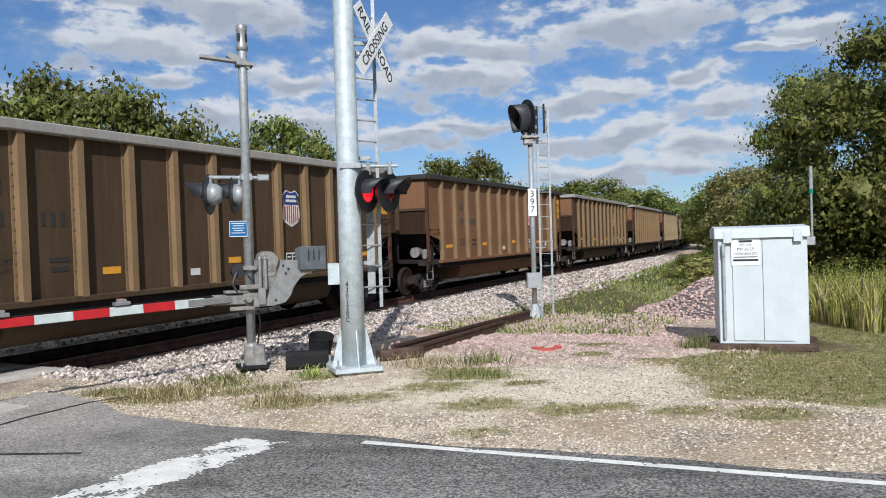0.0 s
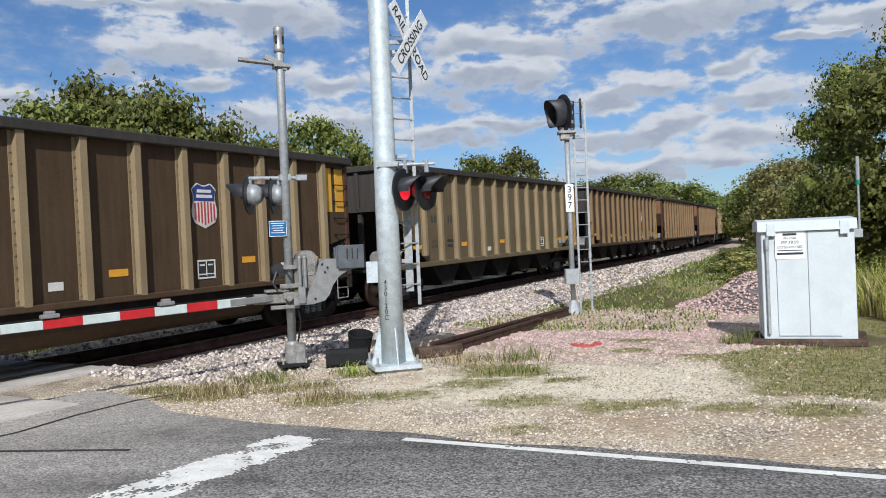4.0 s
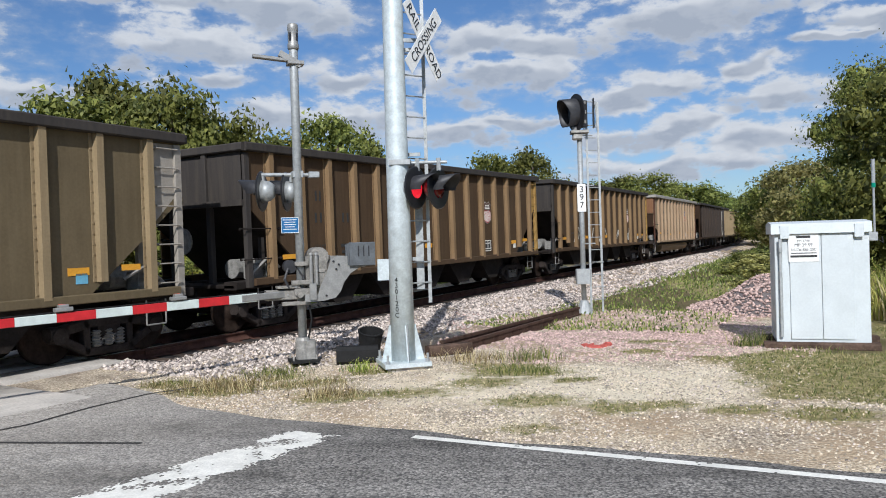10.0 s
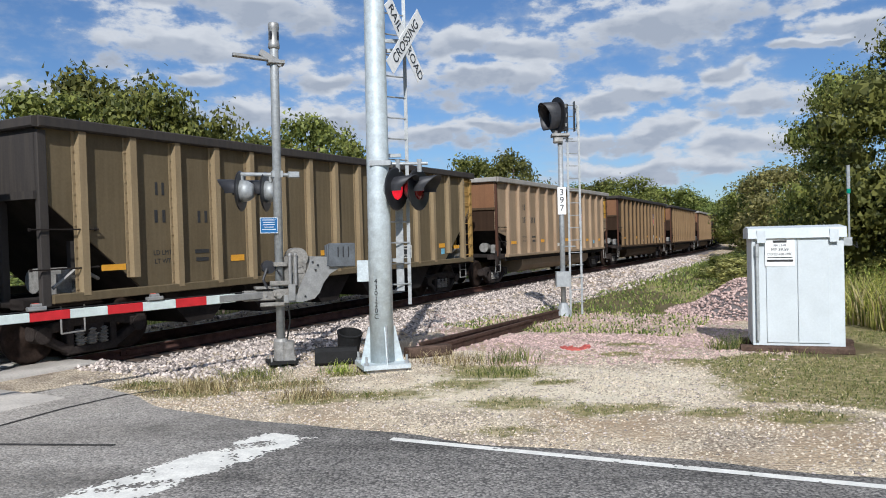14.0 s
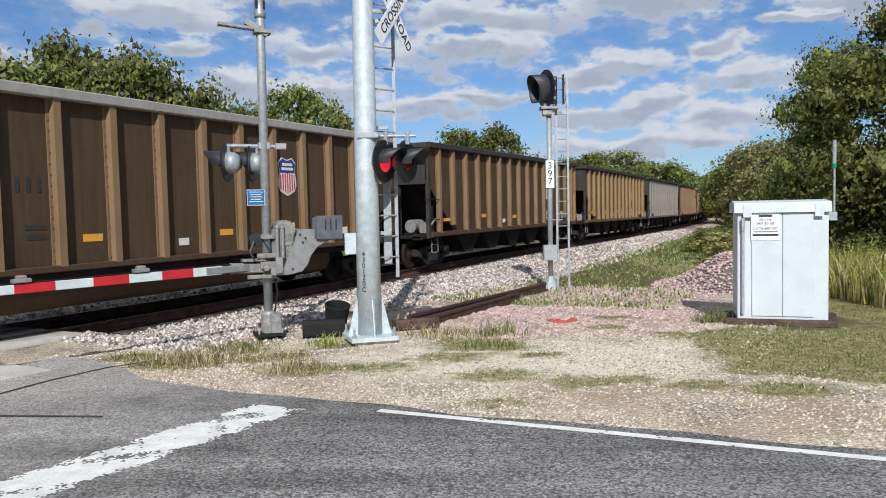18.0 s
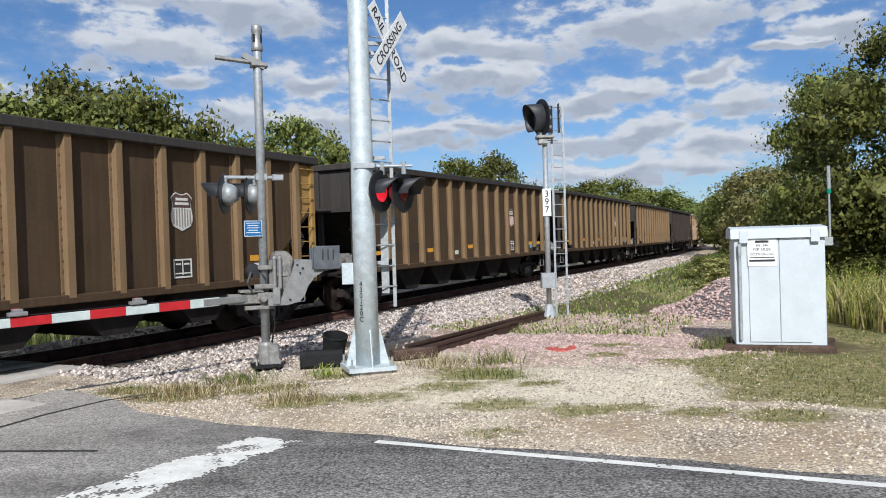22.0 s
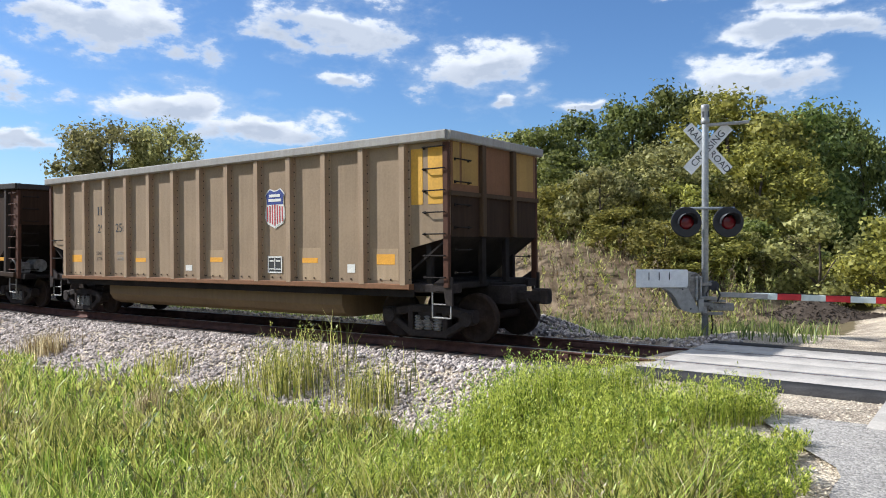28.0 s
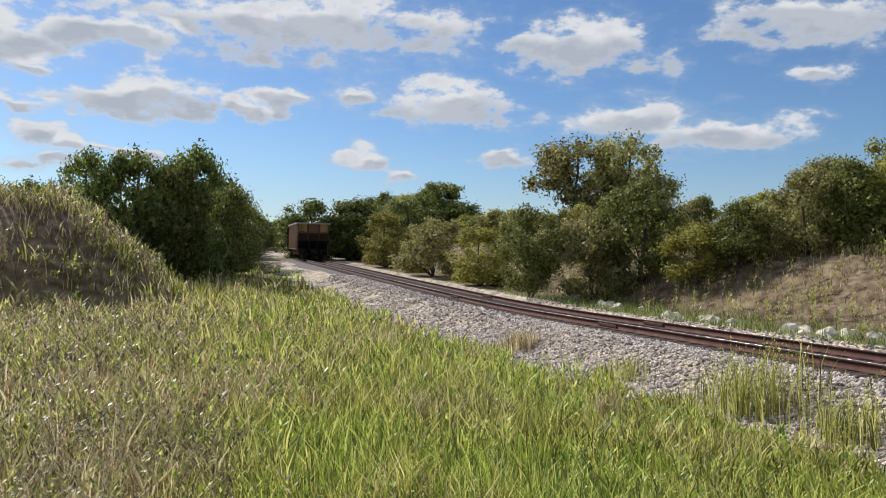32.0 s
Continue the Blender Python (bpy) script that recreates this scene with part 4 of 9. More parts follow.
def build_track():
    tr = thing("railway_track", "single railway track with rusty rails on timber sleepers", "railway track", kind="structure")
    prof = [(-0.075, -0.18), (0.075, -0.18), (0.075, -0.168), (0.012, -0.15), (0.010, -0.05), (0.036, -0.038), (0.036, -0.004), (-0.036, -0.004), (-0.036, -0.038), (-0.010, -0.05), (-0.012, -0.15), (-0.075, -0.168)]
    for u in (0.755, -0.755):
        for a, b, d in ((-160, -20, 2.0), (-20, 40, 1.0), (40, 340, 4.0)):
            part("rail", sweep("rail", a, b, d, [(p + u, q) for p, q in prof], MAT["rail"]), None, tr, "rusty steel rail")
            part("rail_head", sweep("rail_head", a, b, d, [(u - 0.031, -0.005), (u + 0.031, -0.005), (u + 0.026, 0.0), (u - 0.026, 0.0)], MAT["rail_head"]), None, tr, "shiny worn running surface")
    tie = Shape().box((0, 0, 0), (0.23, 2.6, 0.18), cut=0.012).mesh("sleeper", MAT["tie"])
    plate = Shape().box((0, 0, 0), (0.19, 0.34, 0.016), cut=0.003).mesh("tie_plate", MAT["rail"])
    rng = random.Random(3)
    s = -62.0
    while s < 66:
        if not -4.6 < s < 8.3:
            x, y, z, h = on_track(s)
            m = pose(x, y, z - 0.28, 0, 0, math.degrees(h) + 90 + rng.uniform(-1.2, 1.2))
            ob = part("sleeper", tie, None, tr, at=m)
            if -26 < s < 20:
                for u in (0.755, -0.755):
                    p = at_track(s, u, -0.186)
                    part("tie_plate", plate, None, tr, at=pose(p.x, p.y, p.z, 0, 0, math.degrees(h) + 90))
        s += 0.52
    bar = Shape().box((0, 0, -0.095), (0.9, 0.035, 0.085), cut=0.008)
    for k in range(4):
        bar.rod((-0.33 + k * 0.22, -0.03, -0.095), (-0.33 + k * 0.22, 0.03, -0.095), 0.02, 6)
    bar = bar.mesh("joint_bar", MAT["rail"])
    for s in (-6.4, -18.3, -30.2, 9.6, 21.5, 33.4):
        for u in (0.79, -0.72):
            x, y, z, h = on_track(s + (0.5 if u > 0 else 0))
            p = at_track(s, u, 0)
            part("joint_bar", bar, None, tr, at=pose(p.x, p.y, p.z, 0, 0, math.degrees(h) + 90))
    bed = sweep("ballast", -160, -4.3, 2.0, [(-3.4, -0.75), (-1.75, -0.24), (-1.0, -0.20), (1.0, -0.20), (1.75, -0.24), (4.4, -0.80)], MAT["ballast_bed"], closed=False)
    tagged(new("ballast", bed), "bed of grey and pinkish crushed stone", "ballast", kind="structure")
    # a black sheet paints the shade under the train, along with coal dust
    for a, b in ((-160, -4.6), (8.2, 340)):
        dust = sweep("coal_dust", a, b, 2.0, [(-1.45, -0.222), (-1.0, -0.192), (1.0, -0.192), (1.32, -0.205)], MAT["coal_dust"], closed=False)
        tagged(new("coal_dust", dust), "black coal dust lying between the rails", "coal dust", kind="structure")
    bed = sweep("ballast", 8.0, 340, 2.0, [(-3.4, -0.75), (-1.75, -0.24), (-1.0, -0.20), (1.0, -0.20), (1.75, -0.24), (4.6, -0.62)], MAT["ballast_bed"], closed=False)
    tagged(new("ballast", bed), "bed of grey and pinkish crushed stone", "ballast", kind="structure")


build_track()


def build_crossing():
    """Concrete panels between and beside the rails."""
    cr = thing("crossing_surface", "pale concrete panels of the level crossing", "level crossing", kind="structure")
    for lo, hi in ((0.82, 1.62), (-0.68, 0.0), (0.012, 0.68), (-1.62, -0.82)):
        for k in range(4):
            a, b = -4.4 + k * 3.125 + 0.008, -4.4 + (k + 1) * 3.125 - 0.008
            me = sweep("panel", a, b, (b - a) / 2, [(lo, -0.2), (hi, -0.2), (hi, -0.012), (hi - 0.012, 0.0), (lo + 0.012, 0.0), (lo, -0.012)], MAT["concrete"])
            part("panel", me, None, cr)
    # the asphalt ramps up to the panels
    for a0, a1, s1 in ((1.64, 2.25, 1.6), (-1.95, -1.64, 8.2)):
        part("asphalt_edge", sweep("asphalt_edge", -4.4, s1, 0.7, [(a0, -0.1), (a1, -0.1), (a1, 0.012), (a0, 0.014)], MAT["asphalt_patch"]), None, cr, "black asphalt strip beside the panels")
    for u0, u1 in ((1.64, 3.75), (-3.75, -1.95)):
        part("apron", sweep("apron", -1.2, 6.2, 0.6, [(u0, -0.1), (u1, -0.1), (u1, 0.004), (u0, 0.008)], MAT["concrete"]), None, cr, "pale worn concrete apron")


build_crossing()


# ---------------------------------------------------------------- road markings
def worn_bar(name, a0, a1, n0, n1, mat, holes, seed, label, cell=0.03, skew=0.0):
    """Paint worn through in places: cells are left out along its edges and at random patches."""
    na, nn = max(2, int((a1 - a0) / cell)), max(2, int((n1 - n0) / cell))
    ia, jn = np.meshgrid(np.arange(na), np.arange(nn), indexing="ij")
    ca, cn = a0 + (ia + 0.5) * (a1 - a0) / na, n0 + (jn + 0.5) * (n1 - n0) / nn
    edge = np.minimum.reduce([ia, na - 1 - ia, jn, nn - 1 - jn]) / 4.0
    w = ripple(ca, cn, 5.1, seed) + 0.7 * ripple(ca, cn, 13.0, seed + 2) + np.clip(edge, 0, 1) * 0.9
    rs = np.random.RandomState(seed)
    keep = w + rs.uniform(-0.5, 0.5, w.shape) > holes
    da, dn = (a1 - a0) / na / 2, (n1 - n0) / nn / 2
    ca, cn = ca[keep], cn[keep]
    ca = ca + skew * (n1 - cn)
    v = []
    for p, q in ((-1, -1), (1, -1), (1, 1), (-1, 1)):
        A, B = ca + p * da, cn + q * dn
        v.append(np.stack([ROAD_D.x * A + ROAD_N.x * B, ROAD_D.y * A + ROAD_N.y * B, np.full_like(A, 0.004)], -1))
    v = np.stack(v, 1).reshape(-1, 3)
    f = np.arange(len(v)).reshape(-1, 4)
    tagged(new(name, raw_mesh(name, v, f, MAT[mat])), label, "road marking", kind="structure")


worn_bar("stop_line", 3.86, 4.46, 2.75, 5.78, "road_white", 0.30, 5, "worn white stop line across the lane", cell=0.02, skew=0.16)
worn_bar("edge_line", -12.0, 3.2, 5.91, 6.01, "road_white", -0.95, 7, "thin worn white edge line", cell=0.02)
worn_bar("edge_line", 4.6, 6.9, -0.28, -0.16, "road_white", 0.3, 9, "thin worn white edge line")
worn_bar("centre_line", -8.0, 8.45, 2.55, 2.67, "road_yellow", 0.12, 8, "faded yellow centre line", cell=0.02)
for lo in (2.42, 2.70):
    worn_bar("centre_line", 15.0, 60.0, lo, lo + 0.1, "road_yellow", -0.6, 8, "double yellow centre line", 0.1)
for lo in (-0.4, 5.8):
    worn_bar("edge_line", 15.0, 60.0, lo, lo + 0.1, "road_white", -0.6, 9, "white edge line", 0.1)


# ---------------------------------------------------------------- coal cars
HL, HW, TOP, SILL = 6.97, 1.56, 3.79, 1.07     # half length, half width, top and sill over the rail
TRUCK_X, AXLE = 6.12, 0.889
MESHES = {}


def cached(key, make):
    if key not in MESHES:
        MESHES[key] = make()
    return MESHES[key]


def cpart(name, key, mat, make, parent, label="", at=None, smooth=False):
    me = cached((key, mat), lambda: make().mesh(name, MAT[mat], smooth))
    return part(name, me, None, parent, label, at=at)


def cpieces(name, key, mat, boxes, parent, label="", cut=0.0):
    """Single boxes (centre, size), each a part of its own."""
    for k, (at, size) in enumerate(boxes):
        cpart(name, (name, key, k), mat, lambda: Shape().box(at, size, cut=min(cut, min(size) * 0.3)), parent, label)


def wheelset_shape():
    sh = Shape()
    for y in (-0.755, 0.755):
        o = 1 if y > 0 else -1
        sh.lathe([(0.05, y - 0.07), (0.42, y - 0.06), (0.455, y - 0.065), (0.457, y + 0.05), (0.40, y + 0.06), (0.36, y + 0.03), (0.17, y + 0.02), (0.13, y + 0.09), (0.05, y + 0.09)] if o > 0 else
                 [(0.05, y - 0.09), (0.13, y - 0.09), (0.17, y - 0.02), (0.36, y - 0.03), (0.40, y - 0.06), (0.457, y - 0.05), (0.455, y + 0.065), (0.42, y + 0.06), (0.05, y + 0.07)], 20, axis=1)
    sh.rod((0, -1.0, 0), (0, 1.0, 0), 0.075, 10)
    for y in (-1.03, 1.03):
        sh.rod((0, y - 0.06, 0), (0, y + 0.06, 0), 0.105, 12)
        for k in range(3):
            t = 2 * math.pi * k / 3
            e = 1 if y > 0 else -1
            sh.rod((math.cos(t) * 0.06, y, math.sin(t) * 0.06), (math.cos(t) * 0.06, y + e * 0.085, math.sin(t) * 0.06), 0.022, 6)
    return sh


def side_frame_shape():
    sh = Shape()
    # the frame as bars round its windows
    def bar(p, q, w, d=0.09):
        a, b = Vector((p[0], 0, p[1])), Vector((q[0], 0, q[1]))
        t = Matrix.Rotation(-math.atan2(b.z - a.z, b.x - a.x), 3, "Y")
        sh.box((a + b) / 2, ((b - a).length + w * 0.5, d * 2, w), t, cut=0.02)
    bar((-1.0, 0.50), (-0.42, 0.60), 0.16)
    bar((-0.42, 0.61), (0.42, 0.61), 0.14)
    bar((0.42, 0.60), (1.0, 0.50), 0.16)
    bar((-0.86, 0.42), (-0.40, 0.16), 0.13)
    bar((-0.42, 0.15), (0.42, 0.15), 0.13)
    bar((0.40, 0.16), (0.86, 0.42), 0.13)
    bar((-0.40, 0.18), (-0.40, 0.58), 0.12)
    bar((0.40, 0.18), (0.40, 0.58), 0.12)
    for x in (-AXLE, AXLE):
        sh.box((x, 0, 0.50), (0.30, 0.22, 0.22), cut=0.04)
        sh.rod((x, -0.13, 0.457), (x, 0.13, 0.457), 0.13, 14)
    return sh


def spring_shape():
    """A coil seen as a stack of rounded turns."""
    return Shape().lathe([(0.055 + 0.035 * (k % 2), 0.215 + 0.27 * k / 10) for k in range(11)], 7)


def build_truck(car, x):
    t = part("truck", cached(("bolster",), lambda: Shape().box((0, 0, 0.50), (0.42, 2.2, 0.22), cut=0.04).rod((0, 0, 0.55), (0, 0, 0.86), 0.2, 12).mesh("truck", MAT["truck"])), None, car, "black cast truck bolster", at=pose(x, 0, 0))
    for y in (-1.02, 1.02):
        cpart("side_frame", "side_frame", "truck", side_frame_shape, t, "cast steel side frame", at=pose(0, y, 0))
        for sx in (-0.22, 0.0, 0.22):
            cpart("spring", "spring", "drive_cast", spring_shape, t, at=pose(sx, y * 1.04, 0))
    out = []
    for ax in (-AXLE, AXLE):
        w = cpart("wheelset", "wheelset", "wheel", wheelset_shape, t, "rusty steel wheels on an axle", at=pose(ax, 0, 0.457), smooth=True)
        out.append(w)
    return out


def coupler_shape():
    sh = Shape().box((0.35, 0, 0.84), (0.75, 0.16, 0.17), cut=0.03)
    sh.box((0.62, 0.02, 0.84), (0.28, 0.26, 0.28), cut=0.05)
    sh.box((0.74, -0.11, 0.84), (0.16, 0.10, 0.24), cut=0.03)
    sh.box((-0.1, 0, 0.86), (0.5, 0.6, 0.34), cut=0.03)
    sh.pipe([(0.45, -0.25, 0.8), (0.6, -0.27, 0.62), (0.72, -0.25, 0.42), (0.86, -0.22, 0.38)], 0.022)
    return sh


def rung(sh, a, b, out, r=0.011):
    """A bent grab iron from a to b standing off by out."""
    a, b, o = Vector(a), Vector(b), Vector(out)
    sh.pipe([a, a + o, b + o, b], r, 5)


def ladder_part(name, key, mat, n, z0, z1, w, parent, label="", at=None):
    """Grab irons one above the other, each a part of its own."""
    def make():
        sh = Shape()
        rung(sh, (-w / 2, 0, 0), (w / 2, 0, 0), (0, -0.07, 0), 0.013)
        for x in (-w / 2, w / 2):
            sh.box((x, -0.008, 0), (0.04, 0.02, 0.05))
        return sh
    for k in range(n):
        cpart(name, (key, "rung"), mat, make, parent, label, at=at @ pose(0, 0, z0 + (z1 - z0) * k / (n - 1)))


def stirrup_shape():
    sh = Shape()
    sh.pipe([(-0.2, 0, 1.0), (-0.2, 0, 0.5), (0.2, 0, 0.5), (0.2, 0, 1.0)], 0.014, 6)
    sh.pipe([(-0.2, 0, 0.74), (0.2, 0, 0.74)], 0.012, 6)
    return sh


def rib_shape(z0, z1, rivets=True):
    """A hat-section side post with its flanges and a row of bolts on each."""
    sh = Shape()
    sh.prism([(-0.075, 0.0), (-0.062, -0.115), (0.062, -0.115), (0.075, 0.0)], 2, z0, z1)
    sh.box((0, -0.006, (z0 + z1) / 2), (0.25, 0.012, z1 - z0))
    if rivets:
        z = z0 + 0.1
        while z < z1 - 0.05:
            for x in (-0.105, 0.105):
                sh.box((x, -0.018, z), (0.026, 0.016, 0.026))
            z += 0.165
    return sh


def shield_shapes():
    o = [(-0.28, 0.30), (-0.21, 0.37), (-0.15, 0.41), (-0.05, 0.375), (0.0, 0.37), (0.05, 0.375), (0.15, 0.41), (0.21, 0.37), (0.28, 0.30), (0.245, 0.20), (0.25, 0.10), (0.285, -0.05), (0.285, -0.17), (0.23, -0.28), (0.12, -0.33), (0.0, -0.38), (-0.12, -0.33), (-0.23, -0.28), (-0.285, -0.17), (-0.285, -0.05), (-0.25, 0.10), (-0.245, 0.20)]
    rim = Shape().prism([(p * 1.07, q * 1.06) for p, q in o], 1, -0.008, 0.0)
    # outlines lie in x and z
    up = Shape().prism([p for p in o if p[1] >= 0.099], 1, -0.014, -0.004)
    low = Shape().prism([(0.25, 0.10), (0.285, -0.05), (0.285, -0.17), (0.23, -0.28), (0.12, -0.33), (0.0, -0.38), (-0.12, -0.33), (-0.23, -0.28), (-0.285, -0.17), (-0.285, -0.05), (-0.25, 0.10)], 1, -0.012, -0.004)
    return dict(rim=rim, up=up, low=low)


SHIELD = shield_shapes()


def put_shield(car, x, z, kind, size=1.25):
    at = pose(x, -HW - 0.006, z) @ Matrix.Scale(size, 4)
    colours = {"blue": ("label_white", "shield_blue", "label_white", "shield_red"), "faded": ("label_grey", "shield_faded", "shield_red", "label_white"), "white": ("label_white", "shield_faded", "label_white", "label_grey")}[kind]
    for name, key, mat in (("emblem", "rim", colours[0]), ("emblem_top", "up", colours[1]), ("emblem_field", "low", colours[2])):
        cpart(name, "shield_" + key, mat, lambda k=key: Shape().add(SHIELD[k].v, SHIELD[k].f), car, "painted shield with upright stripes" if key == "rim" else "", at=at)
    for k in range(-3, 4):
        w = k * 0.076
        cpart("emblem_stripe", ("stripe", k), colours[3], lambda: Shape().box((w, -0.013, -0.12 + abs(w) * 0.10), (0.036, 0.008, 0.44 - abs(w) * 0.55)), car, at=at)
    for k, (wide, up) in enumerate(((0.34, 0.285), (0.38, 0.19))):
        cpart("emblem_mark", ("mark", k), "label_white", lambda: Shape().box((0, -0.016, up), (wide, 0.006, 0.058)), car, at=at)


def plate(car, x, z, w, h, mat, name="stencil", label=""):
    cpart(name, ("plate", round(w, 2), round(h, 2), name == "paint_patch"), mat, lambda: Shape().box((0, -0.002 if name == "paint_patch" else -0.004, 0), (w, 0.004 if name == "paint_patch" else 0.008, h)), car, label, at=pose(x, -HW, z))


def writing(car, x, z, widths, h, mat, gap=0.05):
    """Plain bars where figures stand."""
    total = sum(widths) + gap * len(widths)
    p = x - total / 2
    for w in widths:
        plate(car, p + w / 2, z, w, h, mat, "stencil")
        p += w + gap


def words(car, x, z, text, size, mat):
    me = cached(("words", text, size, mat), lambda: lettering(text, size, mat, 0.001))
    part("lettering", me, None, car, "small stencilled words", at=pose(x, -HW - 0.004, z, 90, 0, 0))


def consol_plate(car, x, z):
    cpart("data_panel", "consol_back", "label_black", lambda: Shape().box((0, -0.004, 0), (0.42, 0.008, 0.33)), car, "black stencil panel with white lines", at=pose(x, -HW, z))
    for k, (a, b, w, h) in enumerate(((0, 0.16, 0.44, 0.03), (0, -0.16, 0.44, 0.03), (-0.205, 0, 0.03, 0.3), (0.205, 0, 0.03, 0.3), (0.0, 0.02, 0.02, 0.28), (0, -0.09, 0.4, 0.02), (-0.1, 0.08, 0.12, 0.03), (0.1, 0.08, 0.12, 0.03))):
        cpart("data_line", ("consol", k), "label_white", lambda: Shape().box((a, -0.012, b), (w, 0.006, h)), car, at=pose(x, -HW, z))


def squiggle(car, x, z, w, h, mat, seed, thick=0.05):
    """A sprayed scrawl: a few looping strokes, no letters."""
    rng = random.Random(seed)
    sh = Shape()
    n = max(2, int(w / 0.26))
    for g in range(n):
        cx, cz = -w / 2 + w * (g + 0.5) / n, rng.uniform(-0.12, 0.12) * h
        a, b = w / n * rng.uniform(0.42, 0.62), h * rng.uniform(0.32, 0.5)
        p, q, f = rng.uniform(0, 6.28), rng.uniform(0, 6.28), rng.choice((1, 1.5, 2))
        span, m = rng.uniform(3.4, 6.0), 18
        pts = [(cx + a * math.sin(f * t + p), cz + b * math.sin(t * 1.5 + q)) for t in [span * k / m for k in range(m + 1)]]
        for s0, s1 in zip(pts[:-1], pts[1:]):
            d = Vector((s1[0] - s0[0], s1[1] - s0[1]))
            if d.length > 1e-4:
                sh.box(((s0[0] + s1[0]) / 2, -0.003, (s0[1] + s1[1]) / 2), (d.length + thick * 0.5, 0.005, thick), Matrix.Rotation(-math.atan2(d.y, d.x), 3, "Y"))
    part("graffiti", sh, mat, car, "sprayed pale looping scrawl", at=pose(x, -HW, z))


def common_parts(car, under):
    wheels = build_truck(car, -TRUCK_X) + build_truck(car, TRUCK_X)
    for e in (-1, 1):
        cpart("coupler", "coupler", "truck", coupler_shape, car, "black cast coupler with hanging air hose", at=pose(e * 7.30, 0, 0, 0, 0, 0 if e > 0 else 180))
        for y in (-1, 1):
            cpart("stirrup", "stirrup", "dull_steel", stirrup_shape, car, at=pose(e * 6.75, y * 1.5, 0))
    cpart("centre_sill", "centre_sill", "under_black", lambda: Shape().box((0, 0, 0.92), (14.4, 0.42, 0.30), cut=0.03), car)
    return wheels


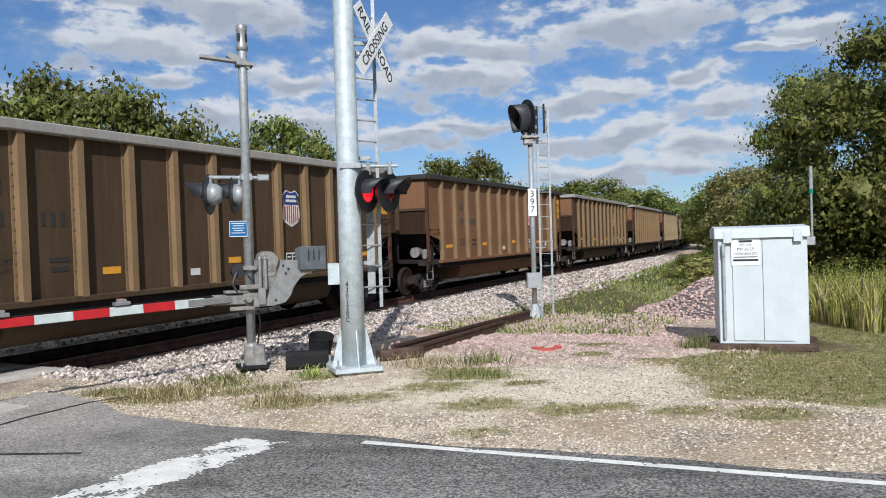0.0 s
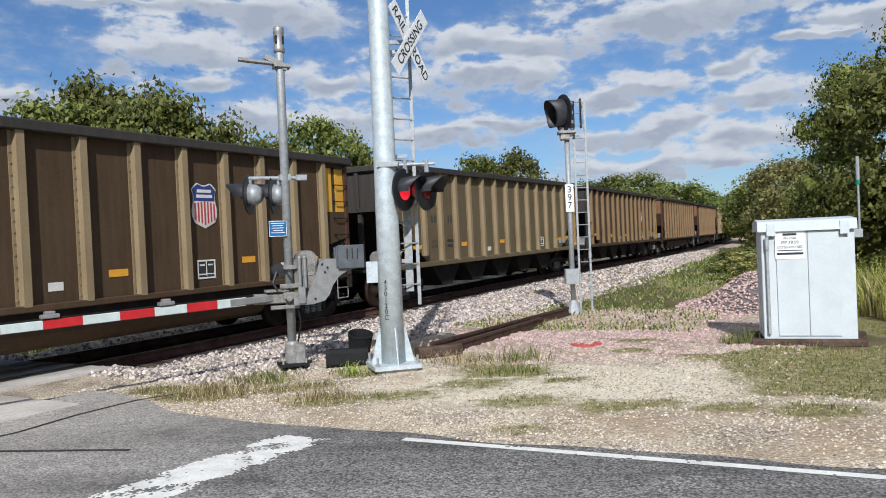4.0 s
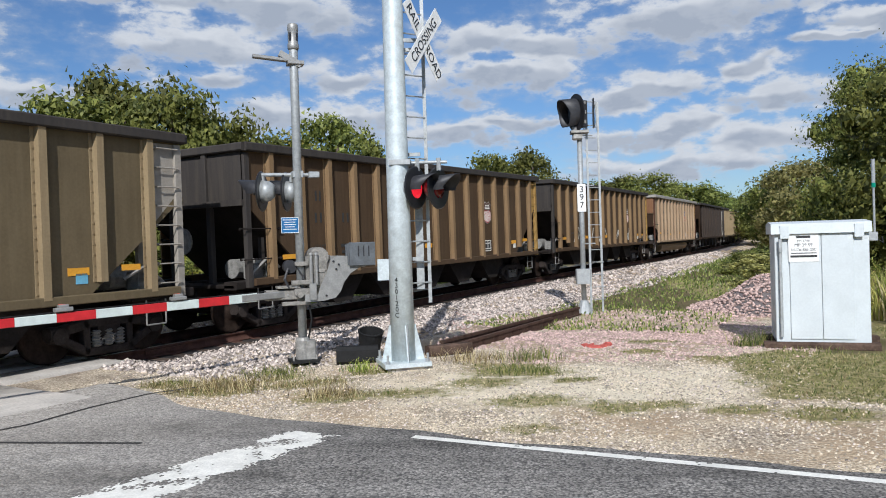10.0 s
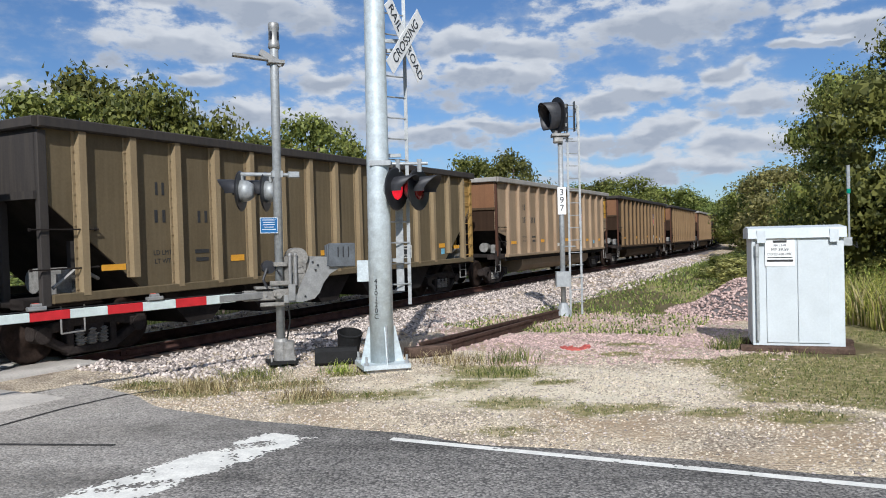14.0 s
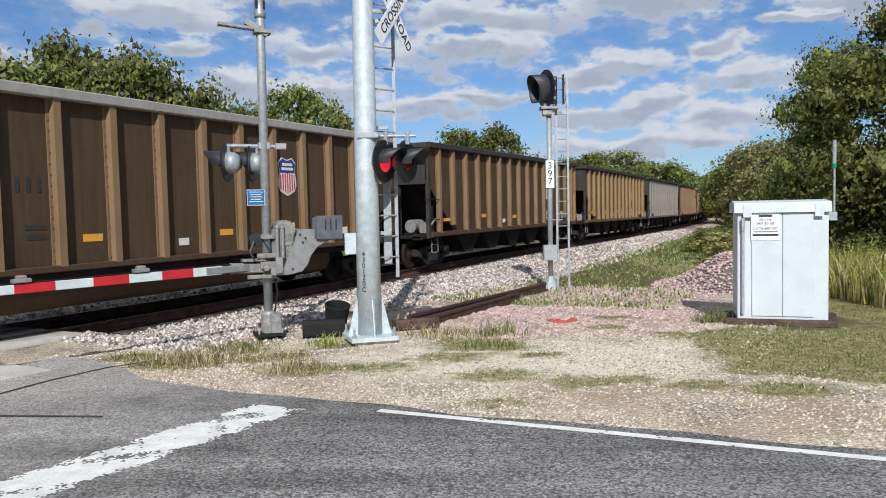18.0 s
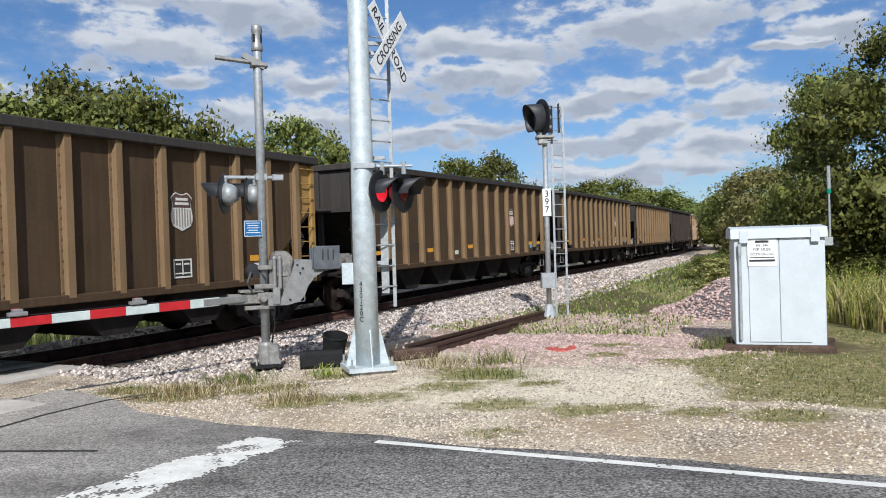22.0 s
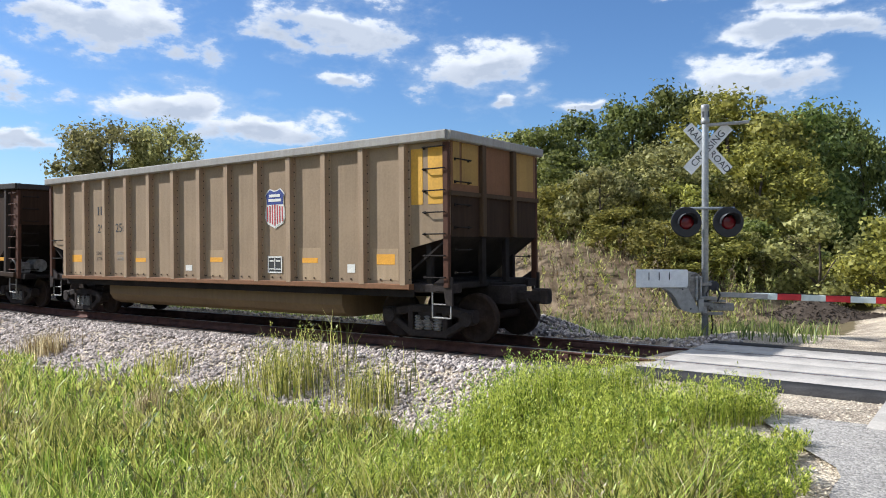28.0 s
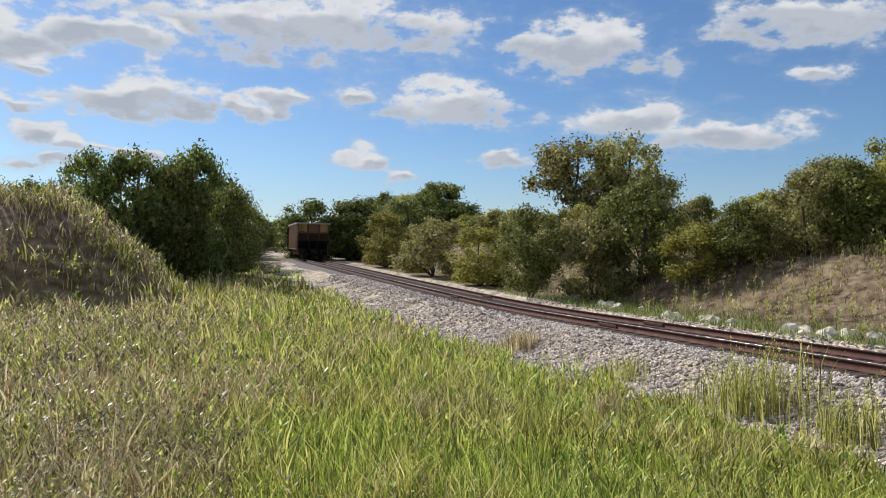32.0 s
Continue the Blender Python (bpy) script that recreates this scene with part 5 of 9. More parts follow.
def build_gondola(look_of):
    body, rib, chord, tail = look_of["body"], look_of["rib"], look_of.get("chord", "chord"), look_of.get("tail", "yellow_car")
    car = thing("coal_gondola", look_of["label"], "coal car", group="cars of the coal train")
    wheels = common_parts(car, body)

    cx = 6.03
    for y in (-HW, HW):
        e = 0.025 if y < 0 else -0.025
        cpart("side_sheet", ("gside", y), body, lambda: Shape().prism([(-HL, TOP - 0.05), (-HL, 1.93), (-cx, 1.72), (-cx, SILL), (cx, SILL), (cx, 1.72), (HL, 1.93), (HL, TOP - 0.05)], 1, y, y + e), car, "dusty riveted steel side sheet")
    for x in (-1, 1):
        cpart("end_wall", ("gwall", x), body, lambda: Shape().box((x * (HL - 0.015), 0, (TOP + 1.95) / 2), (0.03, HW * 2 - 0.05, TOP - 1.95 - 0.05)), car)
        # black instead of body paint: the shadow under the end is coloured in
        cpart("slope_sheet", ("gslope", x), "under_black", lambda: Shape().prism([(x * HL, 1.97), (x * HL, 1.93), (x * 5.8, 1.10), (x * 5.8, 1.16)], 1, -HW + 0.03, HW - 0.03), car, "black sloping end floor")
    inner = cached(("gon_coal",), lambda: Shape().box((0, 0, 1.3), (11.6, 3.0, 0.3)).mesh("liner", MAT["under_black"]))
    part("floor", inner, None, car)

    def tub():
        sh = Shape()
        o = [(-1.38, SILL), (-1.38, 0.62), (-1.28, 0.46), (-1.08, 0.37), (1.08, 0.37), (1.28, 0.46), (1.38, 0.62), (1.38, SILL)]
        sh.prism(o, 0, -4.22, 4.22)
        return sh
    cpart("tub", "tub", look_of.get("tub", body), tub, car, "rounded tub hanging between the trucks")
    for y in (-1, 1):
        turn = 0 if y < 0 else 180
        for k in range(13):
            cpart("rib", ("gon_rib", y), rib, lambda: rib_shape(SILL, TOP - 0.16, y < 0), car, at=pose(-6.0 + k * 1.0, y * HW, 0, 0, 0, turn))
        cpart("top_chord", ("chord", y), chord, lambda: Shape().box((0, y * (HW + 0.055), TOP - 0.085), (HL * 2 + 0.06, 0.20, 0.17), cut=0.02), car, "scuffed steel top chord")
        cpart("side_sill", ("sill", y), look_of.get("sill", body), lambda: Shape().box((0, y * (HW + 0.03), SILL - 0.03), (12.3, 0.16, 0.10), cut=0.012), car, "rust stained side sill")
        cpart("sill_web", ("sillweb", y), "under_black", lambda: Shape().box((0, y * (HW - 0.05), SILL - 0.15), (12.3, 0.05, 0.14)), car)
        for k in (-1, 0, 1):
            cpart("tub_slot", ("slot", y), "under_black", lambda: Shape().box((0, y * 1.385, 0.90), (0.30, 0.02, 0.09), cut=0.006), car, at=pose(k * 2.1, 0, 0))
        for e in (-1, 1):
            cpart("corner_post", ("post", e, y), "rust_dark", lambda: Shape().box((e * (HL - 0.05), y * (HW - 0.0), (1.05 + TOP - 0.2) / 2), (0.12, 0.08, TOP - 1.25), cut=0.012), car)
            cpieces("end_post", ("epost", e, y), "under_black", (((e * 6.45, y * 1.42, 1.5), (0.12, 0.10, 0.95)), ((e * (HL - 0.06), y * 0.42, 1.55), (0.1, 0.14, 0.95))), car, cut=0.01)
            cpart("end_sill", ("esill", e, y), "truck", lambda: Shape().box((e * 6.5, y * 1.36, 1.02), (0.95, 0.32, 0.16), cut=0.02), car)
            cpart("gusset", ("gusset", e, y), "truck", lambda: Shape().prism([(e * (HL + 0.06), 1.22), (e * (HL - 0.1), 1.26), (e * (HL - 0.36), 1.1), (e * (HL - 0.36), 0.98), (e * (HL - 0.12), 0.98), (e * (HL - 0.08), 0.74), (e * (HL + 0.06), 0.72)], 1, y * (HW - 0.03), y * (HW + 0.015)), car, "dark steel corner gusset")
            if (e > 0) == (y < 0):
                ladder_part("grab_iron", "gon_ladder", "under_black", 7, 1.22, 3.52, 0.46, car, at=pose(e * 6.68, y * (HW + 0.01), 0, 0, 0, turn))
            else:
                ladder_part("grab_iron", "gon_grab", "under_black", 2, 1.55, 2.05, 0.55, car, at=pose(e * 6.5, y * (HW + 0.01), 0, 0, 0, turn))
    for e in (-1, 1):
        cpieces("end_rib", ("gend", e), "brown", [((e * (HL + 0.05), y, (TOP + 1.9) / 2), (0.10, 0.13, TOP - 2.0)) for y in (-0.55, 0.55)], car, cut=0.015)
        cpart("end_chord", ("gendc", e), chord, lambda: Shape().box((e * (HL + 0.04), 0, TOP - 0.09), (0.16, HW * 2 + 0.2, 0.16), cut=0.02), car)
        cpart("end_beam", ("gendb", e), "brown", lambda: Shape().box((e * (HL + 0.03), 0, 2.7), (0.06, HW * 2, 0.08)), car)
        ladder_part("grab_iron", ("gendl", e), "under_black", 6, 1.3, 3.3, 0.42, car, at=pose(e * (HL + 0.02), e * -1.2, 0, 0, 0, 90 if e > 0 else -90))
        cpart("end_platform", ("gsheet", e), "under_black", lambda: Shape().box((e * 6.3, 0, 1.06), (1.2, 2.8, 0.12), cut=0.02), car)
        cpart("bulkhead", ("gbulk", e), "under_black", lambda: Shape().box((e * 5.85, 0, 1.5), (0.05, 2.9, 0.9)), car)
        # dark plate: grime, and the end's shade painted in with it
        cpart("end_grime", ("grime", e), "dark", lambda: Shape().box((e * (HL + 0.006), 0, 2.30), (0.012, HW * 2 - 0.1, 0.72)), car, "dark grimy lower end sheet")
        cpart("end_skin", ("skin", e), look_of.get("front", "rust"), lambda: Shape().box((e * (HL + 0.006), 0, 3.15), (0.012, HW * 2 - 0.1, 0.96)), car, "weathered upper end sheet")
    cpart("brake_cylinder", "gon_cyl", "dull_steel", lambda: Shape().rod((-6.6, -0.9, 1.35), (-6.1, -0.9, 1.35), 0.17, 12), car, "air brake cylinder")
    cpart("brake_valve", "gon_valve", "dull_steel", lambda: Shape().box((-6.45, -1.3, 1.3), (0.3, 0.25, 0.3), cut=0.03), car)
    cpart("brake_pipe", "gon_pipe", "dull_steel", lambda: Shape().rod((-6.3, -1.45, 1.25), (-6.3, -1.2, 1.4), 0.05, 8), car)
    # yellow panels near the rear end, stencils, emblem
    cpieces("end_panel", "tail", tail, (((6.27, -HW - 0.003, 3.02), (0.26, 0.006, 1.0)), ((6.68, -HW - 0.003, 3.02), (0.32, 0.006, 1.0))), car, "yellow painted panel on the side")
    cpieces("end_panel", "back", "ochre" if tail == "yellow_car" else tail, (((HL + 0.014, 1.05, 3.24), (0.008, 0.72, 0.74)), ((HL + 0.014, -0.92, 3.24), (0.008, 0.52, 0.74)), ((HL + 0.014, -1.35, 3.24), (0.008, 0.2, 0.74))), car, "dull yellow painted panel on the end")
    return car, wheels


def build_hopper(look_of):
    body, rib, chord, tail = look_of["body"], look_of["rib"], look_of.get("chord", "chord_dark"), look_of.get("tail", "ochre")
    car = thing("coal_hopper", look_of["label"], "coal car", group="cars of the coal train")
    wheels = common_parts(car, body)
    HH = 7.29
    c, zc = 5.45, 2.62

    for y in (-HW, HW):
        e = 0.025 if y < 0 else -0.025
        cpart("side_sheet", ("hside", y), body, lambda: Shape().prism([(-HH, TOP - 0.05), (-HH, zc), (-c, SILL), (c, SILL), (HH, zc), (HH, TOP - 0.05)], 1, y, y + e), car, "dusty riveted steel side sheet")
    for x in (-1, 1):
        cpart("end_wall", ("hwall", x), body, lambda: Shape().box((x * (HH - 0.015), 0, (TOP + zc) / 2), (0.03, HW * 2 - 0.05, TOP - zc - 0.05)), car)
        # shadow below the hopper's end put into the sheet's black colour
        cpart("slope_sheet", ("hslope", x), "under_black", lambda: Shape().prism([(x * HH, zc + 0.05), (x * HH, zc), (x * 5.4, 1.0), (x * 5.4, 1.06)], 1, -HW + 0.03, HW - 0.03), car, "black sloping end floor")
    part("floor", cached(("gon_coal2",), lambda: Shape().box((0, 0, 1.25), (10.6, 3.0, 0.3)).mesh("liner", MAT["under_black"])), None, car)
    for k in range(5):
        x = -4.0 + k * 2.0
        for y0, y1 in ((-1.35, -0.1), (0.1, 1.35)):
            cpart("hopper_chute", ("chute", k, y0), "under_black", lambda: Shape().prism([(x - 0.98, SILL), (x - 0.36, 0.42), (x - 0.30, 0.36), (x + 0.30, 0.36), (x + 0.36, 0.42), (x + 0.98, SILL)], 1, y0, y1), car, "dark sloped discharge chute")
    n, reach = (13, 5.95) if look_of.get("wide_bay") else (15, 6.6)
    xs = [-reach + k * (2 * reach / (n - 1)) for k in range(n)]
    for y in (-1, 1):
        turn = 0 if y < 0 else 180
        for x in xs:
            low = SILL if abs(x) < c + 0.1 else SILL + 0.05 + (abs(x) - c) / (HH - c) * (zc - SILL)
            if abs(x) > c + 0.3:
                low = SILL
            cpart("rib", ("hop_rib", round(low, 2), y), rib, lambda: rib_shape(low, TOP - 0.16, y < 0), car, at=pose(x, y * HW, 0, 0, 0, turn))
        cpart("top_chord", ("hchord", y), chord, lambda: Shape().box((0, y * (HW + 0.055), TOP - 0.085), (HH * 2 + 0.06, 0.20, 0.17), cut=0.02), car, "steel top chord")
        cpart("side_sill", ("hsill", y), body, lambda: Shape().box((0, y * (HW + 0.03), SILL - 0.02), (14.3, 0.16, 0.14), cut=0.012), car)
        for e in (-1, 1):
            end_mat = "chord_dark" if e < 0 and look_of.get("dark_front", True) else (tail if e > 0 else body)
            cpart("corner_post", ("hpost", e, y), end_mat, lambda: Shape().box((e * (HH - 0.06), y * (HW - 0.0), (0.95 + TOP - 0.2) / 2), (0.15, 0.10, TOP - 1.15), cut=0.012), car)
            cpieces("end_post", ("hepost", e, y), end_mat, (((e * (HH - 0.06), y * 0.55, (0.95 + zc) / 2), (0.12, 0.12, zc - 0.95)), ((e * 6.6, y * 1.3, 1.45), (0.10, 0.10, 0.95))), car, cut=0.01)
            if (e > 0) == (y < 0):
                ladder_part("grab_iron", "hop_ladder", "under_black" if e < 0 else tail, 8, 1.2, 3.5, 0.44, car, at=pose(e * 6.98, y * (HW + 0.01), 0, 0, 0, turn))
            else:
                ladder_part("grab_iron", "hop_rail", "under_black", 2, 1.5, 2.1, 1.1, car, at=pose(e * 6.9, y * (HW + 0.01), 0, 0, 0, turn))
            cpart("end_sill", ("hesill", e, y), "under_black", lambda: Shape().box((e * 6.9, y * 1.36, 1.0), (1.3, 0.34, 0.16), cut=0.02), car)
    for e in (-1, 1):
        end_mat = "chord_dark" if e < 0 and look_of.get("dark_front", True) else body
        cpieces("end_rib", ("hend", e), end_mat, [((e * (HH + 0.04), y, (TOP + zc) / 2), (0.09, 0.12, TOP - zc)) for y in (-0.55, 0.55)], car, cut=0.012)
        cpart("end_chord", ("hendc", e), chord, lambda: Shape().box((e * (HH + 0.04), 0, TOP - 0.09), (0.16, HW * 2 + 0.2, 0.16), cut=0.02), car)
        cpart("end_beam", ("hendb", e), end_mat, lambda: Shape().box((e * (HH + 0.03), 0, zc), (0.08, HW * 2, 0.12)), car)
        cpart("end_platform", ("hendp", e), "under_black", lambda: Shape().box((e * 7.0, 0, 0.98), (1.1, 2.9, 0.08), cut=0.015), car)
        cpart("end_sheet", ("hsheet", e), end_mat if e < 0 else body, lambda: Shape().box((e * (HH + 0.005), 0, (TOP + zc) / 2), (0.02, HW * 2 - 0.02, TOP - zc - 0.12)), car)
        ladder_part("grab_iron", ("hendl", e), "under_black", 7, 1.2, 3.4, 0.42, car, at=pose(e * (HH + 0.02), e * -1.25, 0, 0, 0, 90 if e > 0 else -90))
        cpart("brake_cylinder", ("hcyl", e), "dull_steel", lambda: Shape().rod((e * 6.9, -0.75, 1.3), (e * 6.3, -0.75, 1.3), 0.2, 14), car, "air brake cylinder")
        cpart("brake_valve", ("hvalve", e), "dull_steel", lambda: Shape().box((e * 6.7, -1.2, 1.25), (0.35, 0.3, 0.32), cut=0.03).rod((e * 6.7, -1.3, 1.4), (e * 6.7, -1.3, 1.5), 0.07, 8), car)
        cpart("brake_pipe", ("hpipe", e), "dull_steel", lambda: Shape().pipe([(e * 7.0, -1.4, 1.2), (e * 6.6, -1.45, 1.5), (e * 6.2, -1.4, 1.3)], 0.03), car)
        cpart("brake_wheel", ("hwheel", e), "dull_steel", lambda: Shape().rod((e * 7.2, 0.3, 1.9), (e * 7.24, 0.3, 1.9), 0.28, 16), car)
    if look_of.get("tail_panel", True):
        cpart("end_panel", "hoptail", tail, lambda: Shape().prism([(6.7, TOP - 0.2), (6.7, 2.2), (HH - 0.08, 2.72), (HH - 0.08, TOP - 0.2)], 1, -HW - 0.004, -HW + 0.002), car, "yellow end bay")
    return car, wheels


def stencils(car, seed, emblem, kind, number="label_black", patch="", number_words=(), drop=0.0):
    rng = random.Random(seed)
    if drop:
        # two figures to a bay behind the wide end bay
        bays = [-5.95 + 0.496 + k * 0.992 for k in range(12)]
        for k in (0, 1):
            writing(car, bays[k] + 0.05, 2.36, (0.07, 0.07), 0.22, number, 0.13)
        for k, text in enumerate(("60", "28", "45")):
            words(car, bays[k] + 0.05, 1.93, text, 0.32, number)
        words(car, bays[1] + 0.05, 1.62, "LD LMT", 0.12, number)
        words(car, bays[1] + 0.12, 1.45, "LT WT", 0.12, number)
        writing(car, bays[2] + 0.05, 1.62, (0.16, 0.18), 0.08, number, 0.05)
        writing(car, bays[2] + 0.05, 1.45, (0.12, 0.18), 0.08, number, 0.05)
        for k, z in ((0, 1.72), (0, 1.30), (8, 1.36), (11, 1.36)):
            plate(car, bays[k] + 0.05, z, 0.36, 0.11, "label_orange", "reflector", "orange reflective strip")
        consol_plate(car, bays[8], 1.55)
        return
    bays = [-5.5 + k * 1.0 for k in range(12)] if kind == "gondola" else [-6.6 + 0.47 + k * 0.943 for k in range(14)]
    last = len(bays) - 1
    for k in (0, 3, 6, 9 if kind == "gondola" else 12, last):
        if patch:
            plate(car, bays[k] + 0.02, 1.44, 0.62, 0.60 + rng.uniform(-0.12, 0.1), patch, "paint_patch", "paler dusty patch of paint")
            plate(car, bays[k] + (0.02 if k else -0.04), 1.53 + rng.uniform(-0.04, 0.04), 0.44 if k else 0.5, 0.19 if k in (0, last) else 0.10, "label_orange", "reflector", "orange reflective strip")
            continue
        plate(car, bays[k] + 0.1, 1.50 + rng.uniform(-0.05, 0.05), 0.36 if k != 0 else 0.46, 0.10 if k % 3 or not k else 0.12, "label_orange", "reflector", "orange reflective strip")
    consol_plate(car, bays[8 if kind == "gondola" else 10] - 0.02, 1.42)
    plate(car, bays[5], 1.33, 0.24, 0.13, "label_white", "notice", "small white notice")
    plate(car, bays[last - 1] + 0.15, 1.36, 0.2, 0.16, "label_blue" if rng.random() < 0.5 else "label_white", "notice", "small square notice")
    if emblem:
        put_shield(car, bays[8 if kind == "gondola" else 10], 2.58 if kind == "gondola" else 2.45, emblem, 1.0 if kind == "gondola" else 0.85)
    writing(car, bays[1] + 0.18, 2.80 + drop, (0.05, 0.05), 0.22, number, 0.09)
    if number_words:
        words(car, bays[1] + 0.18, 2.32, "29", 0.32, number)
        words(car, bays[2] + 0.12, 2.32, "256", 0.32, number)
    else:
        for x, n in ((bays[1] + 0.18, 2), (bays[2] + (0.1 if kind == "gondola" else 0.3), 3)):
            writing(car, x, 2.32 + drop * 0.7, (0.06,) * n, 0.22, number, 0.11)
    words(car, bays[1] + 0.16, 1.68, "LD LMT", 0.12, number)
    words(car, bays[1] + 0.16, 1.53, "LT WT", 0.12, number)
    if number_words:
        for k, text in enumerate(number_words):
            words(car, bays[2] + 0.10, 1.68 - 0.15 * k, text, 0.12, "label_grey")
    else:
        writing(car, bays[2] + 0.15, 1.68, (0.34,), 0.07, number, 0.04)
        writing(car, bays[2] + 0.15, 1.53, (0.30,), 0.07, number, 0.04)


G = dict(kind="gondola")
H = dict(kind="hopper")
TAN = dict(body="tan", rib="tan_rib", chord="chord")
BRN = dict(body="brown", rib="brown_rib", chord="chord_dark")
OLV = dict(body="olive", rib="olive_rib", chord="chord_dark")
CONSIST = [   # from the last car forwards
    G | TAN | dict(label="tan weathered coal gondola with yellow end panels, last in the train", emblem="blue", patch="tan_patch", sill="rust", tub="tub_brown", number_words=("248600", "42200")),
    H | dict(body="dark", rib="dark_rib", tail="rust_dark", label="dark brown coal hopper with rusty ends", emblem="", number="label_white"),
    H | BRN | dict(label="brown coal hopper with tan ribs and black front end", emblem="faded"),
    H | BRN | dict(label="brown coal hopper with tan ribs and a yellow rear bay", emblem="faded", spray="spray_faint", graffiti=((-0.5, 1.6, 1.2), (0.4, 1.6, 1.2), (1.5, 1.65, 1.2), (2.4, 1.6, 1.2))),
    H | BRN | dict(label="brown coal hopper with tan ribs and a black front end", emblem="faded"),
    H | BRN | dict(label="dark brown coal hopper with faint white figures", emblem="white", number="label_white"),
    H | dict(body="grey", rib="grey_rib", tail="sign_yellow", chord="chord_dark", label="grey coal hopper with a yellow rear bay", emblem="blue"),
    H | BRN | dict(body="ochre_body", rib="ochre_rib", label="ochre brown coal hopper with sprayed scrawls", emblem="white", graffiti=((-3.5, 1.5, 1.2), (0.5, 1.5, 1.0), (3.4, 1.5, 1.1))),
    H | BRN | dict(label="brown coal hopper with a yellow rear bay", emblem="white"),
    G | TAN | dict(body="brown", rib="brown_rib", tail="peach", label="brown coal gondola with a pale rear bay", emblem="blue"),
    G | BRN | dict(label="brown coal gondola with blue scrawl", emblem="blue", spray="label_blue", graffiti=((2.8, 1.55, 1.3),)),
    G | BRN | dict(label="brown coal gondola with tan ribs", emblem="blue"),
    G | TAN | dict(label="tan coal gondola with grey top chord", emblem="blue"),
    H | OLV | dict(label="olive tan coal hopper", emblem=""),
    H | dict(body="dark", rib="dark_rib", tail="label_grey", chord="chord_dark", dark_front=False, wide_bay=True, label="dark brown coal hopper covered in white scrawls", emblem="", number="label_white", graffiti=tuple((-2.9 + 0.99 * k, 1.72 + 0.08 * (k % 3), 0.9 + 0.15 * (k % 2)) for k in range(9)), figure_z=-0.36, end_marks=True),
    G | TAN | dict(label="tan coal gondola with rusty front end", emblem="blue"),
    H | BRN | dict(label="brown coal hopper with pale scrawls along the sill", emblem="faded", graffiti=((-4.5, 1.6, 1.0), (-2.6, 1.6, 0.9), (-0.6, 1.6, 1.0), (1.4, 1.6, 0.9), (3.3, 1.6, 1.0))),
    H | BRN | dict(label="brown coal hopper with a yellow rear bay", emblem="faded"),
    H | OLV | dict(tail="label_grey", label="olive grey coal hopper with a large white scrawl", emblem="", big_graffiti=True),
    G | OLV | dict(label="olive grey coal gondola with yellow end panels", emblem="blue"),
    G | BRN | dict(label="brown coal gondola with yellow end panels", emblem="blue"),
    G | BRN | dict(label="brown coal gondola with dark top chord", emblem="blue"),
    H | BRN | dict(label="brown coal hopper with a black front end", emblem="faded"),
    H | OLV | dict(label="tan coal hopper with dark ends", emblem=""),
    G | BRN | dict(rib="olive_rib", label="brown coal gondola with pale ribs", emblem="blue"),
    G | BRN | dict(chord="chord", label="brown coal gondola with yellow end panels", emblem="blue"),
    G | BRN | dict(chord="chord", label="brown coal gondola with faded figures", emblem="blue"),
    G | BRN | dict(body="rust", label="rust brown coal gondola", emblem="blue"),
    G | BRN | dict(chord="chord", label="brown coal gondola with grey top chord", emblem="blue"),
    G | BRN | dict(label="plain brown weathered coal gondola", emblem="blue"),
]
PITCH, SPEED, TAIL_S = 16.18, 17.12, 53.18     # coupler to coupler, metres a second, tail at 24.5 s
CARS = []
for number, spec in enumerate(CONSIST):
    made, wheel_list = (build_gondola if spec["kind"] == "gondola" else build_hopper)(spec)
    stencils(made, number, spec["emblem"], spec["kind"], spec.get("number", "label_black"), spec.get("patch", ""), spec.get("number_words", ()), spec.get("figure_z", 0.0))
    if spec.get("end_marks"):
        for gx, gz, w, h in ((-1.22, 3.40, 0.09, 0.12), (-1.09, 3.40, 0.09, 0.12), (-0.96, 3.40, 0.09, 0.12), (-0.83, 3.40, 0.09, 0.12), (-1.27, 3.16, 0.07, 0.12), (-1.16, 3.16, 0.07, 0.12), (-1.05, 3.16, 0.07, 0.12), (-0.94, 3.16, 0.07, 0.12), (-0.83, 3.16, 0.07, 0.12), (-0.72, 3.16, 0.07, 0.12), (-1.0, 2.98, 0.3, 0.025), (-1.0, 2.91, 0.32, 0.025), (-1.0, 2.84, 0.5, 0.025), (-1.0, 2.77, 0.6, 0.025)):
            cpart("stencil", ("endmark", w, h), "label_white", lambda: Shape().box((0, -0.004, 0), (w, 0.008, h)), made, at=pose(-7.31, gx, gz, 0, 0, -90))
    for k, (gx, gz, gh) in enumerate(spec.get("graffiti", ())):
        squiggle(made, gx, gz, 0.66, gh * 0.62, spec.get("spray", "label_white"), number * 10 + k, 0.05)
    if spec.get("big_graffiti"):
        squiggle(made, -4.0, 1.75, 3.2, 0.95, "label_white", 7, 0.11)
    if not number:
        heads = Shape()
        for k in range(13):
            for z in [SILL + 0.1 + 0.165 * i for i in range(15)]:
                for x in (-0.105, 0.105):
                    heads.box((-6.0 + k + x, -HW - 0.024, z), (0.024, 0.014, 0.024))
        for k in range(48):
            heads.box((-5.86 + 0.25 * k, -HW - 0.008, SILL + 0.09), (0.03, 0.016, 0.03))
        tagged(part("rivets", heads, "rivet", made, "dark rivet heads along the ribs"), kind="stuff")
    CARS.append((number, made, wheel_list))


